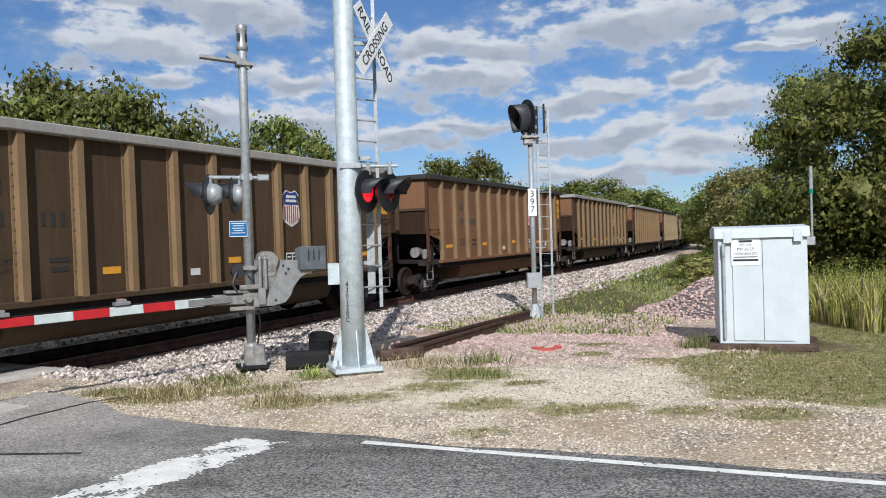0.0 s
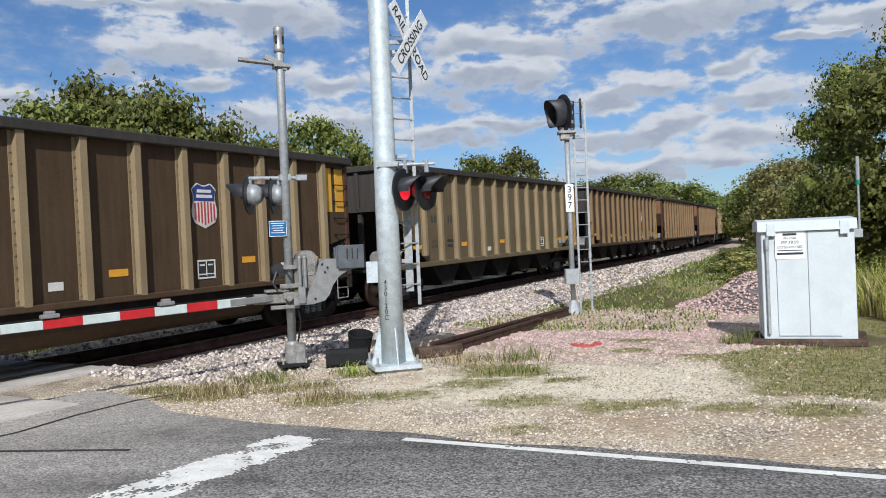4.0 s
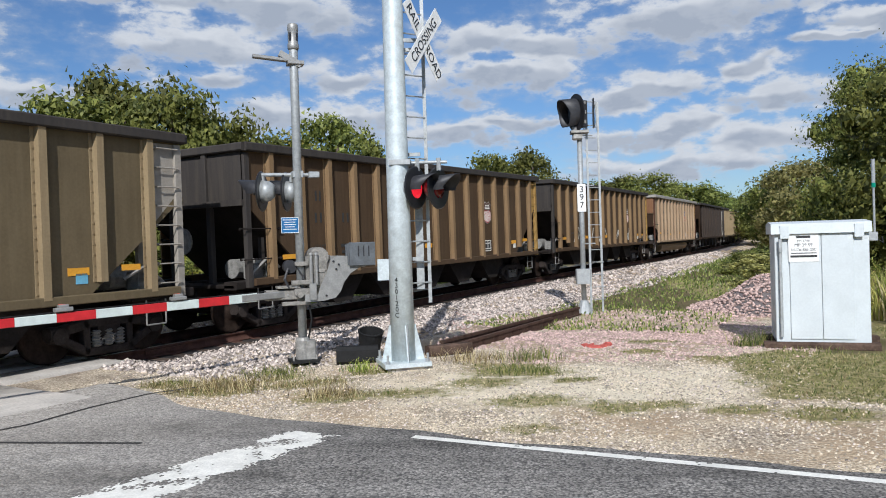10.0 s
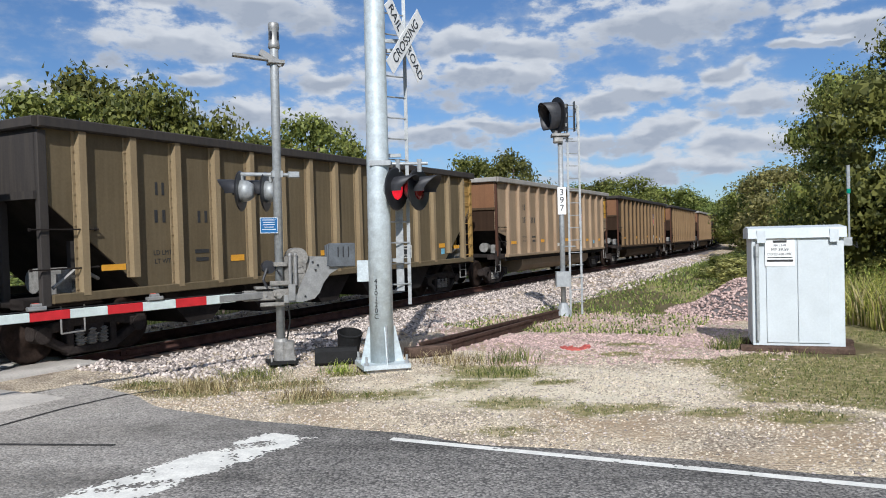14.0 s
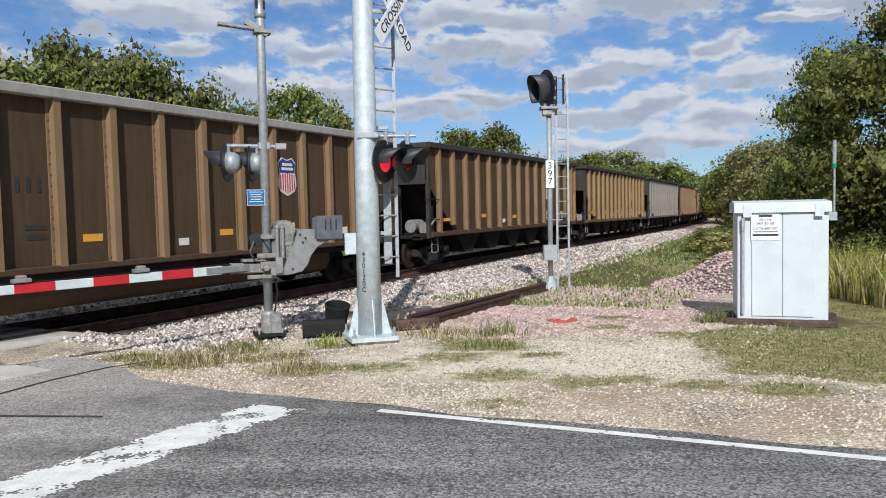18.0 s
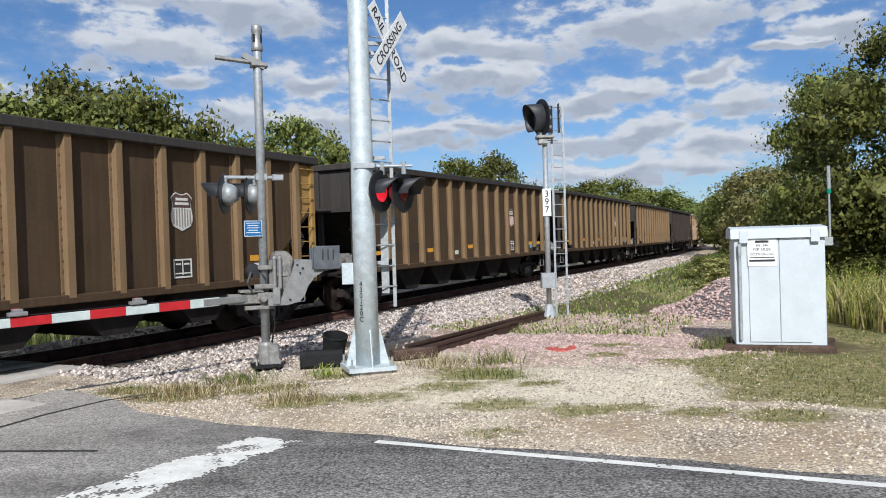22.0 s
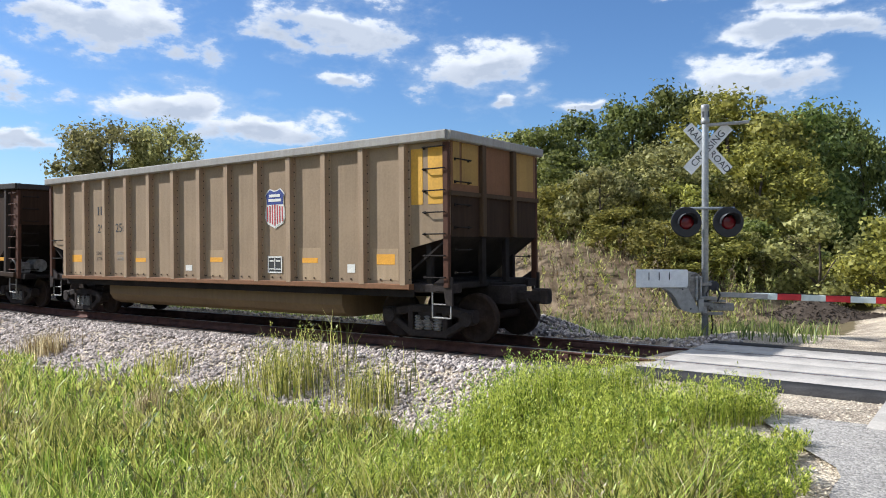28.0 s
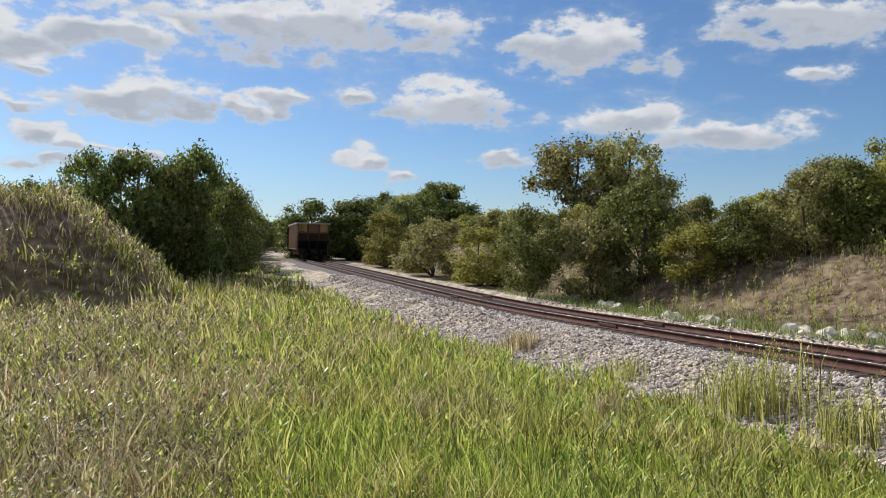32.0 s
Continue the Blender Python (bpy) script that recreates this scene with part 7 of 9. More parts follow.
def build_cabinet():
    """The white equipment cabinet on its timber base."""
    x, y = 5.00, 11.77
    yaw = -16
    th = thing("equipment_cabinet", "white metal railway equipment cabinet with printed notice", "cabinet", pose(x, y, 0.105, 0, 0, yaw) @ Matrix.Scale(0.955, 4))
    w, d, h = 1.33, 0.95, 1.80
    part("body", Shape().box((0, 0, h / 2), (w, d, h), cut=0.01), "cabinet_white", th, "white painted sheet metal body")
    part("roof", Shape().prism([(-d / 2 - 0.07, h - 0.10), (-d / 2 - 0.05, h + 0.06), (0, h + 0.10), (d / 2 + 0.05, h + 0.06), (d / 2 + 0.07, h - 0.10)], 0, -w / 2 - 0.05, w / 2 + 0.03), "cabinet_white", th, "overhanging white metal roof")
    for i, (a, b) in enumerate(((-0.45, -0.005), (0.005, 0.45))):
        part("door", Shape().box(((a + b) / 2, -d / 2 - 0.012, 0.87), (b - a, 0.02, 1.64), cut=0.004), "cabinet_white", th, "white flat sheet metal door")
    for s in (-1, 1):
        part("roof_bracket", Shape().box((s * 0.52, -d / 2 - 0.06, h - 0.07), (0.13, 0.03, 0.20), cut=0.005), "cabinet_white", th)
    part("handle_bar", Shape().box((-0.585, -d / 2 - 0.04, 0.78), (0.045, 0.05, 1.4), cut=0.008).box((-0.585, -d / 2 - 0.07, 1.52), (0.055, 0.04, 0.2), cut=0.01), "galv", th, "grey upright locking bar")
    s = part("notice", Shape().box((-0.25, -d / 2 - 0.027, 1.48), (0.43, 0.006, 0.44)), "white", th, "white notice with black print")
    for text, z, size in (("FM 1748", 1.585, 0.050), ("MP 39.59", 1.520, 0.068), ("DOT# 430120C", 1.447, 0.054)):
        part("print", lettering(text, size, "black_paint", 0.0006), None, s, at=pose(-0.25, -d / 2 - 0.0315, z, 90, 0, 0))
    for z, wide, tall in ((1.648, 0.20, 0.036), (1.395, 0.36, 0.014), (1.345, 0.38, 0.034)):
        part("print_bar", Shape().box((-0.25, -d / 2 - 0.031, z), (wide, 0.002, tall)), "label_black", s)
    part("antenna_bracket", Shape().box((w / 2 + 0.10, 0.1, 1.62), (0.24, 0.05, 0.14), cut=0.01), "galv", th)
    part("antenna", Shape().rod((w / 2 + 0.18, 0.1, 1.58), (w / 2 + 0.18, 0.1, 2.42), 0.017, 8).rod((w / 2 + 0.18, 0.1, 2.42), (w / 2 + 0.18, 0.1, 2.85), 0.028, 8), "galv", th, "slim grey whip antenna")
    part("antenna_band", Shape().rod((w / 2 + 0.18, 0.1, 2.40), (w / 2 + 0.18, 0.1, 2.47), 0.031, 8), "sign_green", th)
    part("cable", Shape().pipe([(w / 2 + 0.18, 0.1, 1.6), (w / 2 + 0.30, 0.1, 1.52), (w / 2 + 0.28, 0.1, 1.62)], 0.01, 5), "rubber", th)
    sk = thing("cabinet_base", "dark weathered timber base under the cabinet", "timber base", pose(x, y, 0.0, 0, 0, yaw))
    part("beam", Shape().box((-0.03, -0.41, 0.037), (1.56, 0.20, 0.13), cut=0.03), "wood_dark", sk)
    part("beam", Shape().box((0.05, 0.38, 0.037), (1.66, 0.20, 0.13), cut=0.02), "wood_dark", sk)


build_cabinet()


def build_far_signal():
    x, y = -15.95, 1.88
    th = thing("crossing_gate", "far crossing mast with crossbuck, two flashers and gate", "crossing gate", pose(x, y, -0.50, 0, 0, 90 + 8))
    gate_mechanism(th, 1, (0.42, 1.42, "white"))
    crossbuck(th, pose(0.08, 0.10, 4.22, 0, 0, 0))
    part("light_bar", Shape().box((0.42, -0.03, 4.70), (0.85, 0.10, 0.06), Matrix.Rotation(radians(-4), 3, "Y"), cut=0.01), "alu", th, "bright metal crossbuck bracket")
    part("lamp_arm", Shape().rod((-0.5, -0.08, 3.0), (0.55, -0.08, 3.0), 0.028, 10), "galv", th)
    flasher(th, pose(-0.42, -0.18, 2.72), lit=False)
    flasher(th, pose(0.40, -0.18, 2.72))
    build_gate_arm((-15.95, 2.35), (-14.9, 10.4), 0.76, 0.60, "far lowered red and white gate arm", (0.55, 0.98))


build_far_signal()


def build_guide_sign():
    x, y = -24.6, 20.0
    z = ground_z(x, y)
    th = thing("guide_sign", "green direction sign on a single post", "road sign", pose(x, y, z, 0, 0, 50))
    part("post", Shape().rod((0, 0.03, 0), (0, 0.03, 1.7), 0.03, 8), "galv", th)
    p = part("panel", Shape().box((0, 0, 1.62 - z), (1.45, 0.012, 0.68)), "sign_green", th)
    part("border", Shape().box((0, -0.008, 1.94 - z), (1.4, 0.003, 0.015)).box((0, -0.008, 1.30 - z), (1.4, 0.003, 0.015)).box((-0.7, -0.008, 1.62 - z), (0.015, 0.003, 0.64)).box((0.7, -0.008, 1.62 - z), (0.015, 0.003, 0.64)), "white", p)
    part("lettering", lettering("Navasota", 0.26, "white", 0.001), None, p, at=pose(0.10, -0.010, 1.77 - z, 90, 0, 0))
    part("lettering", lettering("Conroe", 0.26, "white", 0.001), None, p, at=pose(-0.16, -0.010, 1.47 - z, 90, 0, 0))
    for s, xx, zz in ((-1, -0.55, 1.77), (1, 0.52, 1.47)):
        part("arrow", Shape().prism([(xx + s * 0.10, zz - z), (xx, zz - z + 0.06), (xx, zz - z + 0.02), (xx - s * 0.1, zz - z + 0.02), (xx - s * 0.1, zz - z - 0.02), (xx, zz - z - 0.02), (xx, zz - z - 0.06)], 1, -0.012, -0.007), "white", p)


build_guide_sign()


def build_old_rail():
    """Rusty rails and scrap lying beside the track."""
    for (x0, y0), (x1, y1), zz in (((-0.85, 11.75), (2.0, 17.55), 0.05), ((-0.55, 11.7), (1.2, 15.4), 0.03)):
        th_mesh = Shape()
        a, b = Vector((x0, y0, ground_z(x0, y0) + zz)), Vector((x1, y1, ground_z(x1, y1) + zz))
        d = (b - a)
        t = Matrix.Rotation(math.atan2(d.y, d.x), 3, "Z") @ Matrix.Rotation(-math.asin(d.z / d.length), 3, "Y")
        c = (a + b) / 2
        for off, size in (((0, 0, -0.02), (d.length, 0.15, 0.025)), ((0, 0, 0.05), (d.length, 0.03, 0.13)), ((0, 0, 0.125), (d.length, 0.07, 0.045))):
            th_mesh.box(c + t @ Vector(off), size, t)
        solid("old_rail", th_mesh, "old_rail", "rusty spare rail lying on the stones", "rail")
    solid("timber", Shape().box((-0.72, 11.55, 0.09), (0.75, 0.18, 0.16), Matrix.Rotation(radians(30), 3, "Z"), cut=0.02), "wood_dark", "dark broken timber beside the pole", "timber")


build_old_rail()


def build_clutter():
    # a black bucket and a tyre piece behind the pole
    th = thing("bucket", "battered black plastic bucket lying in the weeds", "bucket", pose(-1.95, 11.35, 0.02, 14, 8, 0))
    part("body", Shape().lathe([(0.15, 0.0), (0.19, 0.42), (0.20, 0.42), (0.20, 0.44), (0.175, 0.44), (0.14, 0.02)], 18), "rubber", th)
    solid("rubber_block", Shape().box((-2.05, 10.92, 0.13), (0.62, 0.24, 0.26), Matrix.Rotation(radians(10), 3, "Z"), cut=0.05), "rubber", "black rubber block on the gravel", "rubber block")
    rng = random.Random(5)
    for k in range(3):
        x, y = 1.48 + k * 0.16, 12.05 + rng.uniform(-0.10, 0.10)
        sh = Shape()
        ring = [(math.cos(i * 0.785) * rng.uniform(0.05, 0.14), math.sin(i * 0.785) * rng.uniform(0.04, 0.10), rng.uniform(0.0, 0.05)) for i in range(8)]
        low = [(p * 1.05, q * 1.05, 0.0) for p, q, _ in ring]
        top = [(p, q, h + 0.012) for p, q, h in ring]
        sh.add(low + top + [(0, 0, rng.uniform(0.02, 0.07))], [(i, (i + 1) % 8, 8 + (i + 1) % 8, 8 + i) for i in range(8)] + [(8 + i, 8 + (i + 1) % 8, 16) for i in range(8)])
        sh.v = [(p + x, q + y, h + ground_z(x, y)) for p, q, h in sh.v]
        solid("rag", sh, "rag_red", "faded red cloth scrap on the gravel", "cloth scrap")
    # weathered timber on the far side
    for k in range(4):
        s = -2.5 - 0.0 + k * 0.2
        p = at_track(17.0 + k * 0.5, -4.3 - 0.25 * k, -0.25)
        solid("timber", Shape().box((p.x, p.y, ground_z(p.x, p.y) + 0.12), (2.4, 0.22, 0.18), Matrix.Rotation(radians(55 + 9 * k), 3, "Z"), cut=0.02), "bark", "old grey sleeper dumped beyond the track", "timber")
    # tar seams across the lane
    for pts in ([(4.58, 7.42), (5.1, 7.27), (5.9, 7.34), (6.7, 7.28), (7.2, 7.0)], [(3.79, 10.2), (4.0, 8.6), (4.4, 7.2), (4.95, 5.5)]):
        sh = Shape()
        for (n0, a0), (n1, a1) in zip(pts[:-1], pts[1:]):
            p, q = on_road(a0, n0, 0.004), on_road(a1, n1, 0.004)
            side = (q - p).cross(Vector((0, 0, 1))).normalized() * 0.028
            sh.add([p - side, q - side, q + side, p + side], [(0, 1, 2, 3)])
        tagged(new("tar_seam", sh.mesh("tar_seam", MAT["asphalt_patch"])), "dark tar seam across the asphalt", "road seam", kind="structure")


build_clutter()


def build_vehicles():
    """Far down the road: a parked pickup and a warning board."""
    th = thing("suv", "silver off-road car parked beyond the bend", "car", pose(-93.5, 42.0, ground_z(-93.5, 42.0), 0, 0, -62))
    part("body", Shape().prism([(-2.3, 0.45), (-2.3, 1.0), (-2.1, 1.1), (-1.0, 1.15), (-0.4, 1.72), (1.7, 1.75), (2.2, 1.15), (2.3, 0.5)], 1, -0.9, 0.9), "vehicle_silver", th)
    part("window", Shape().prism([(-0.85, 1.17), (-0.35, 1.62), (1.6, 1.65), (1.95, 1.18)], 1, -0.91, 0.91), "dark_glass", th)
    for x in (-1.45, 1.45):
        for y in (-0.85, 0.85):
            part("wheel", Shape().rod((x, y - 0.12, 0.38), (x, y + 0.12, 0.38), 0.38, 16), "rubber", th)
    p = (-90.0, 38.4)
    th = thing("warning_board", "yellow chevron board beyond the bend", "road sign", pose(*p, ground_z(*p), 0, 0, -20 + 90))
    part("post", Shape().rod((0, 0, 0), (0, 0, 1.2), 0.05, 8), "galv", th)
    b = part("panel", Shape().box((0, 0, 1.5), (1.7, 0.03, 0.75)), "sign_yellow", th)
    for k in range(4):
        part("stripe", Shape().box((-0.6 + k * 0.4, -0.02, 1.5), (0.14, 0.01, 0.6), Matrix.Rotation(radians(35), 3, "Y")), "black_paint", b)


build_vehicles()


# ---------------------------------------------------------------- loose stones
def stone_field(name, x, y, z, size, mat, label, rs, low=False):
    """Many small angular stones in one mesh."""
    n = len(x)
    base = np.array([(1, 0, 0), (-1, 0, 0), (0, 1, 0), (0, -1, 0), (0, 0, 1), (0, 0, -1)], float)
    tri = np.array([(0, 2, 4), (2, 1, 4), (1, 3, 4), (3, 0, 4), (2, 0, 5), (1, 2, 5), (3, 1, 5), (0, 3, 5)])
    v = base[None] * rs.uniform(0.55, 1.1, (n, 6, 1)) + rs.uniform(-0.28, 0.28, (n, 6, 3))
    v[:, :, 2] *= 0.75
    a = rs.uniform(0, 6.283, n)
    c, s = np.cos(a)[:, None], np.sin(a)[:, None]
    vx, vy = v[:, :, 0] * c - v[:, :, 1] * s, v[:, :, 0] * s + v[:, :, 1] * c
    v = np.stack([vx, vy, v[:, :, 2]], -1) * size[:, None, None]
    v += np.stack([x, y, z], -1)[:, None]
    tri = tri[:4] if low else tri          # half sunk in the ground
    f = (tri[None] + (np.arange(n) * 6)[:, None, None]).reshape(-1, 3)
    ob = new(name, raw_mesh(name, v.reshape(-1, 3), f, MAT[mat]))
    return tagged(ob, label, "stones", kind="stuff")


def along_track(s, u):
    x, y, z, h = on_track(s)
    return x + np.cos(h) * u, y + np.sin(h) * u, z


def build_stones():
    rs = np.random.RandomState(11)
    pu_l, pz_l = [-3.4, -1.75, -1.0, 1.0, 1.75, 4.4], [-0.75, -0.24, -0.20, -0.20, -0.24, -0.80]
    pu_r, pz_r = [-3.4, -1.75, -1.0, 1.0, 1.75, 4.6], [-0.75, -0.24, -0.20, -0.20, -0.24, -0.62]
    for s0, s1, n, pu, pz, lo, hi, big in ((-22, -4.0, 26000, pu_l, pz_l, 1.22, 4.9, 0.044), (-48, -22, 9000, pu_l, pz_l, 1.22, 4.9, 0.065), (-30, -4.0, 5000, pu_l, pz_l, -3.4, -1.3, 0.05),
                                           (7.6, 26, 16000, pu_r, pz_r, 1.22, 5.0, 0.046), (26, 62, 9000, pu_r, pz_r, 1.22, 5.2, 0.075), (7.6, 22, 2500, pu_r, pz_r, -2.5, -1.3, 0.05)):
        s, u = rs.uniform(s0, s1, n), rs.uniform(lo, hi, n)
        keep = (np.abs(np.abs(u) - 0.755) > 0.12) & ((u < 4.3) | (rs.uniform(0, 1, n) < 0.4))
        s, u = s[keep], u[keep]
        x, y, zt = along_track(s, u)
        z = np.maximum(zt + np.interp(u, pu, pz), height(x, y)) + 0.008
        stone_field("ballast_stones", x, y, z, big * rs.uniform(0.65, 1.35, len(x)), "stone", "loose angular ballast stones, grey and pink", rs)
    # pale and pink gravel on the apron right of the road
    for n, x0, x1, y0, y1, mat, size, label in ((110000, -5.6, 6.5, 5.6, 12.0, "pale_stone", 0.0125, "scattered pale limestone gravel"), (16000, -5.6, 6.5, 5.6, 12.5, "stone", 0.015, "scattered grey and brown gravel"), (9000, 0.2, 4.8, 10.6, 14.0, "pink_stone", 0.026, "reddish gravel before the cabinet"), (9000, -1.0, 5.5, 12.0, 19.0, "pink_stone", 0.03, "pinkish gravel between road and track"),
                                                (2600, 2.0, 9.0, 5.8, 8.6, "pale_stone", 0.015, "scattered pale limestone gravel"), (5200, -9.8, -4.6, -1.6, 3.2, "pale_stone", 0.02, "gravel along the road's edge")):
        x, y = rs.uniform(x0, x1, n), rs.uniform(y0, y1, n)
        g, s, u, a, nn = gravel_amount(x, y)
        dense = 0.58 + 0.5 * ripple(x, y, 1.1, 2.0) + 0.4 * ripple(x, y, 3.3, 6.0)
        keep = (g > 0.5) & ((nn > 6.05 + 0.9 * step(a, 5.6, 8.2) * (a < 8.6)) | (nn < -0.6)) & (rs.uniform(0, 1, n) < np.clip(dense, 0.12, 1) * (1 - 0.9 * step(turf_amount(x, y), 0.2, 0.5)))
        x, y = x[keep], y[keep]
        stone_field("gravel", x, y, height(x, y) + 0.001, size * rs.uniform(0.6, 1.7, len(x)), mat, label, rs, True)
    # two heaps of spare ballast
    for cx, cy, rx, ry, hh, turn, n, mat, label in ((-18.6, -2.7, 4.2, 1.6, 0.74, 64, 4500, "stone", "heap of spare grey ballast beyond the track"), (7.4, 19.6, 3.4, 2.2, 0.85, 60, 3000, "pink_stone", "low heap of pinkish gravel"), (-21.9, 5.7, 1.7, 0.9, 0.62, 82, 900, "soil_dark", "small dark heap of road millings")):
        r, t = np.sqrt(rs.uniform(0, 1, n)), rs.uniform(0, 6.283, n)
        px, py = np.cos(t) * r * rx, np.sin(t) * r * ry
        c, s = math.cos(radians(turn)), math.sin(radians(turn))
        x, y = cx + px * c - py * s, cy + px * s + py * c
        lump = hh * (1 - step(r, 0.0, 1.0)) * (1 + 0.25 * ripple(x, y, 1.2, 3.0))
        k = 40
        gr, gt = np.meshgrid(np.linspace(0, 1.05, 12), np.linspace(0, 6.283, k), indexing="ij")
        qx, qy = np.cos(gt) * gr * rx, np.sin(gt) * gr * ry
        X, Y = cx + qx * c - qy * s, cy + qx * s + qy * c
        Z = height(X, Y) + hh * (1 - step(gr, 0.0, 1.0)) * (1 + 0.25 * ripple(X, Y, 1.2, 3.0)) - 0.03
        i = np.arange(X.size).reshape(X.shape)
        f = np.stack([i[:-1, :-1], i[1:, :-1], i[1:, 1:], i[:-1, 1:]], -1).reshape(-1, 4)
        tagged(new("gravel_heap", raw_mesh("gravel_heap", np.stack([X, Y, Z], -1).reshape(-1, 3), f, MAT["soil_dark" if mat == "soil_dark" else "ballast_bed"], True)), label, "gravel heap", kind="structure")
        stone_field("heap_stones", x, y, height(x, y) + lump, (0.03 if mat == "soil_dark" else 0.05) * rs.uniform(0.65, 1.35, n), mat, label, rs)


build_stones()


def rock_shape(rng, r):
    sh = Shape().sphere((0, 0, 0), r, 7, 5, (rng.uniform(0.9, 1.4), rng.uniform(0.7, 1.1), rng.uniform(0.55, 0.8)))
    sh.v = [tuple(c * rng.uniform(0.6, 1.3) for c in p) for p in sh.v]
    return sh


def build_rocks():
    rng = random.Random(21)
    shapes = [rock_shape(rng, 0.3).mesh("rock", MAT["rock"]) for _ in range(6)]
    for k in range(42):
        s = rng.choice((-13.5, -15.0, -16.0, -17.0, -22.0, -23.0, -28.0, -33.0, -10.0)) + rng.uniform(-1.2, 1.2)
        p = at_track(s, -4.7 - rng.uniform(0, 1.9), 0)
        ob = new("rock", rng.choice(shapes))
        k = rng.uniform(0.35, 1.35)
        ob.matrix_basis = pose(p.x, p.y, ground_z(p.x, p.y) + 0.08, 0, 0, rng.uniform(0, 360)) @ Matrix.Scale(k, 4)
        tagged(ob, "pale limestone boulder below the cut bank", "rock", "limestone boulders")


build_rocks()


# ---------------------------------------------------------------- grass
def blades(name, x, y, z, h, w, lean, mat, label, rs, category="grass"):
    """Curved blades of three faces each."""
    n = len(x)
    a, b = rs.uniform(0, 6.283, n), rs.uniform(0, 6.283, n)
    sx, sy = np.cos(a) * w / 2, np.sin(a) * w / 2
    lx, ly = np.cos(b) * lean * h, np.sin(b) * lean * h
    P = lambda fx, fz, side, k: np.stack([x + lx * fx + side * sx * k, y + ly * fx + side * sy * k, z + h * fz], -1)
    v = np.stack([P(0, -0.05, -1, 1), P(0, -0.05, 1, 1), P(0.3, 0.55, -1, 0.75), P(0.3, 0.55, 1, 0.75), P(1.0, 0.98 , 0, 0)], 1)
    f = np.array([(0, 1, 3), (0, 3, 2), (2, 3, 4)])[None] + (np.arange(n) * 5)[:, None, None]
    ob = new(name, raw_mesh(name, v.reshape(-1, 3), f.reshape(-1, 3), MAT[mat]))
    return tagged(ob, label, category, kind="stuff")


def build_grass():
    rs = np.random.RandomState(31)
    # the field left of the road, in tufts, ring by ring outwards
    for r0, r1, n, hs, ws in ((3.2, 7.0, 44000, 0.34, 0.013), (7.0, 12.0, 48000, 0.38, 0.018), (12.0, 20.0, 42000, 0.42, 0.028), (20.0, 38.0, 34000, 0.48, 0.045), (38.0, 75.0, 20000, 0.6, 0.09)):
        tufts = n // 11
        r = np.sqrt(rs.uniform(r0 ** 2, r1 ** 2, tufts))
        t = np.radians(rs.uniform(84, 174, tufts))
        tx, ty, th = -np.sin(t) * r, np.cos(t) * r, rs.uniform(0.5, 1.3, tufts) * rs.choice((0.8, 1.0, 1.0, 1.35), tufts)
        tk = rs.uniform(-0.6, 0.6, tufts)
        k = rs.randint(0, tufts, n)
        wide = 0.05 + 0.0055 * r0
        x, y = tx[k] + rs.normal(0, wide, n), ty[k] + rs.normal(0, wide, n)
        s, u = track_coords(x, y)
        a, nn = road_coords(x, y)
        patch = ripple(x, y, 0.55, 1.3) + 0.5 * ripple(x, y, 1.7, 0.2)
        edge = 4.5 + 0.7 * ripple(x, y, 0.8, 5.0)
        keep = (u > edge) & (nn < -1.5 + 0.25 * ripple(x, y, 2.0)) & (rs.uniform(0, 1, n) < np.clip(0.78 + 0.4 * patch, 0.3, 1))
        x, y, u, patch, k = x[keep], y[keep], u[keep], patch[keep], k[keep]
        z = height(x, y)
        kind = 0.8 * patch + tk[k] + rs.uniform(-0.15, 0.15, len(x)) + 0.75 * step(np.degrees(np.arctan2(-x, y)), 147, 161) - 0.25 * (1 - step(u, 5.0, 7.0))
        grow = (0.6 + 0.45 * step(u, 5.0, 7.5)) * th[k] * rs.uniform(0.55, 1.15, len(x))
        for lo, hi, mat, label in ((-9, -0.40, "grass_bright", "tall bright green grass"), (-0.40, 0.55, "grass", "tall green and yellow grass in seed"), (0.55, 9, "grass_dry", "dry tan grass stalks")):
            m = (kind >= lo) & (kind < hi)
            if m.sum() > 5:
                blades("grass", x[m], y[m], z[m], hs * grow[m], ws * rs.uniform(0.6, 1.5, m.sum()), rs.uniform(0.1, 0.8, m.sum()), mat, label, rs)
    # brown, half dead weeds towards the mound
    for r0, r1, n, leaves, size in ((3.4, 9.0, 1300, 24, 0.036), (9.0, 24.0, 2000, 18, 0.07)):
        r, t = np.sqrt(rs.uniform(r0 ** 2, r1 ** 2, n)), np.radians(rs.uniform(146, 174, n))
        x, y = -np.sin(t) * r, np.cos(t) * r
        keep = (ripple(x, y, 1.1, 3.0) > -0.25) & (rs.uniform(0, 1, n) < step(np.degrees(t), 147, 160) + 0.15)
        x, y = x[keep], y[keep]
        for k, (mat, label) in enumerate((("brush_stem", "brown half-dead weeds in the grass"), ("weed_leaf", "low leafy weeds in the grass"))):
            m = np.arange(len(x)) % 3 == 0 if k else np.arange(len(x)) % 3 > 0
            leafy_stems("weeds", x[m], y[m], height(x[m], y[m]), rs.uniform(0.3, 0.75, m.sum()), leaves, size, mat, label, rs)
    # fresh bright weeds by the crossing
    n = 26000
    x, y = rs.uniform(-11.0, -5.6, n), rs.uniform(-3.4, 1.6, n)
    s, u = track_coords(x, y)
    a, nn = road_coords(x, y)
    lump = ripple(x, y, 1.5, 0.7) + 0.5 * ripple(x, y, 3.3, 2.0)
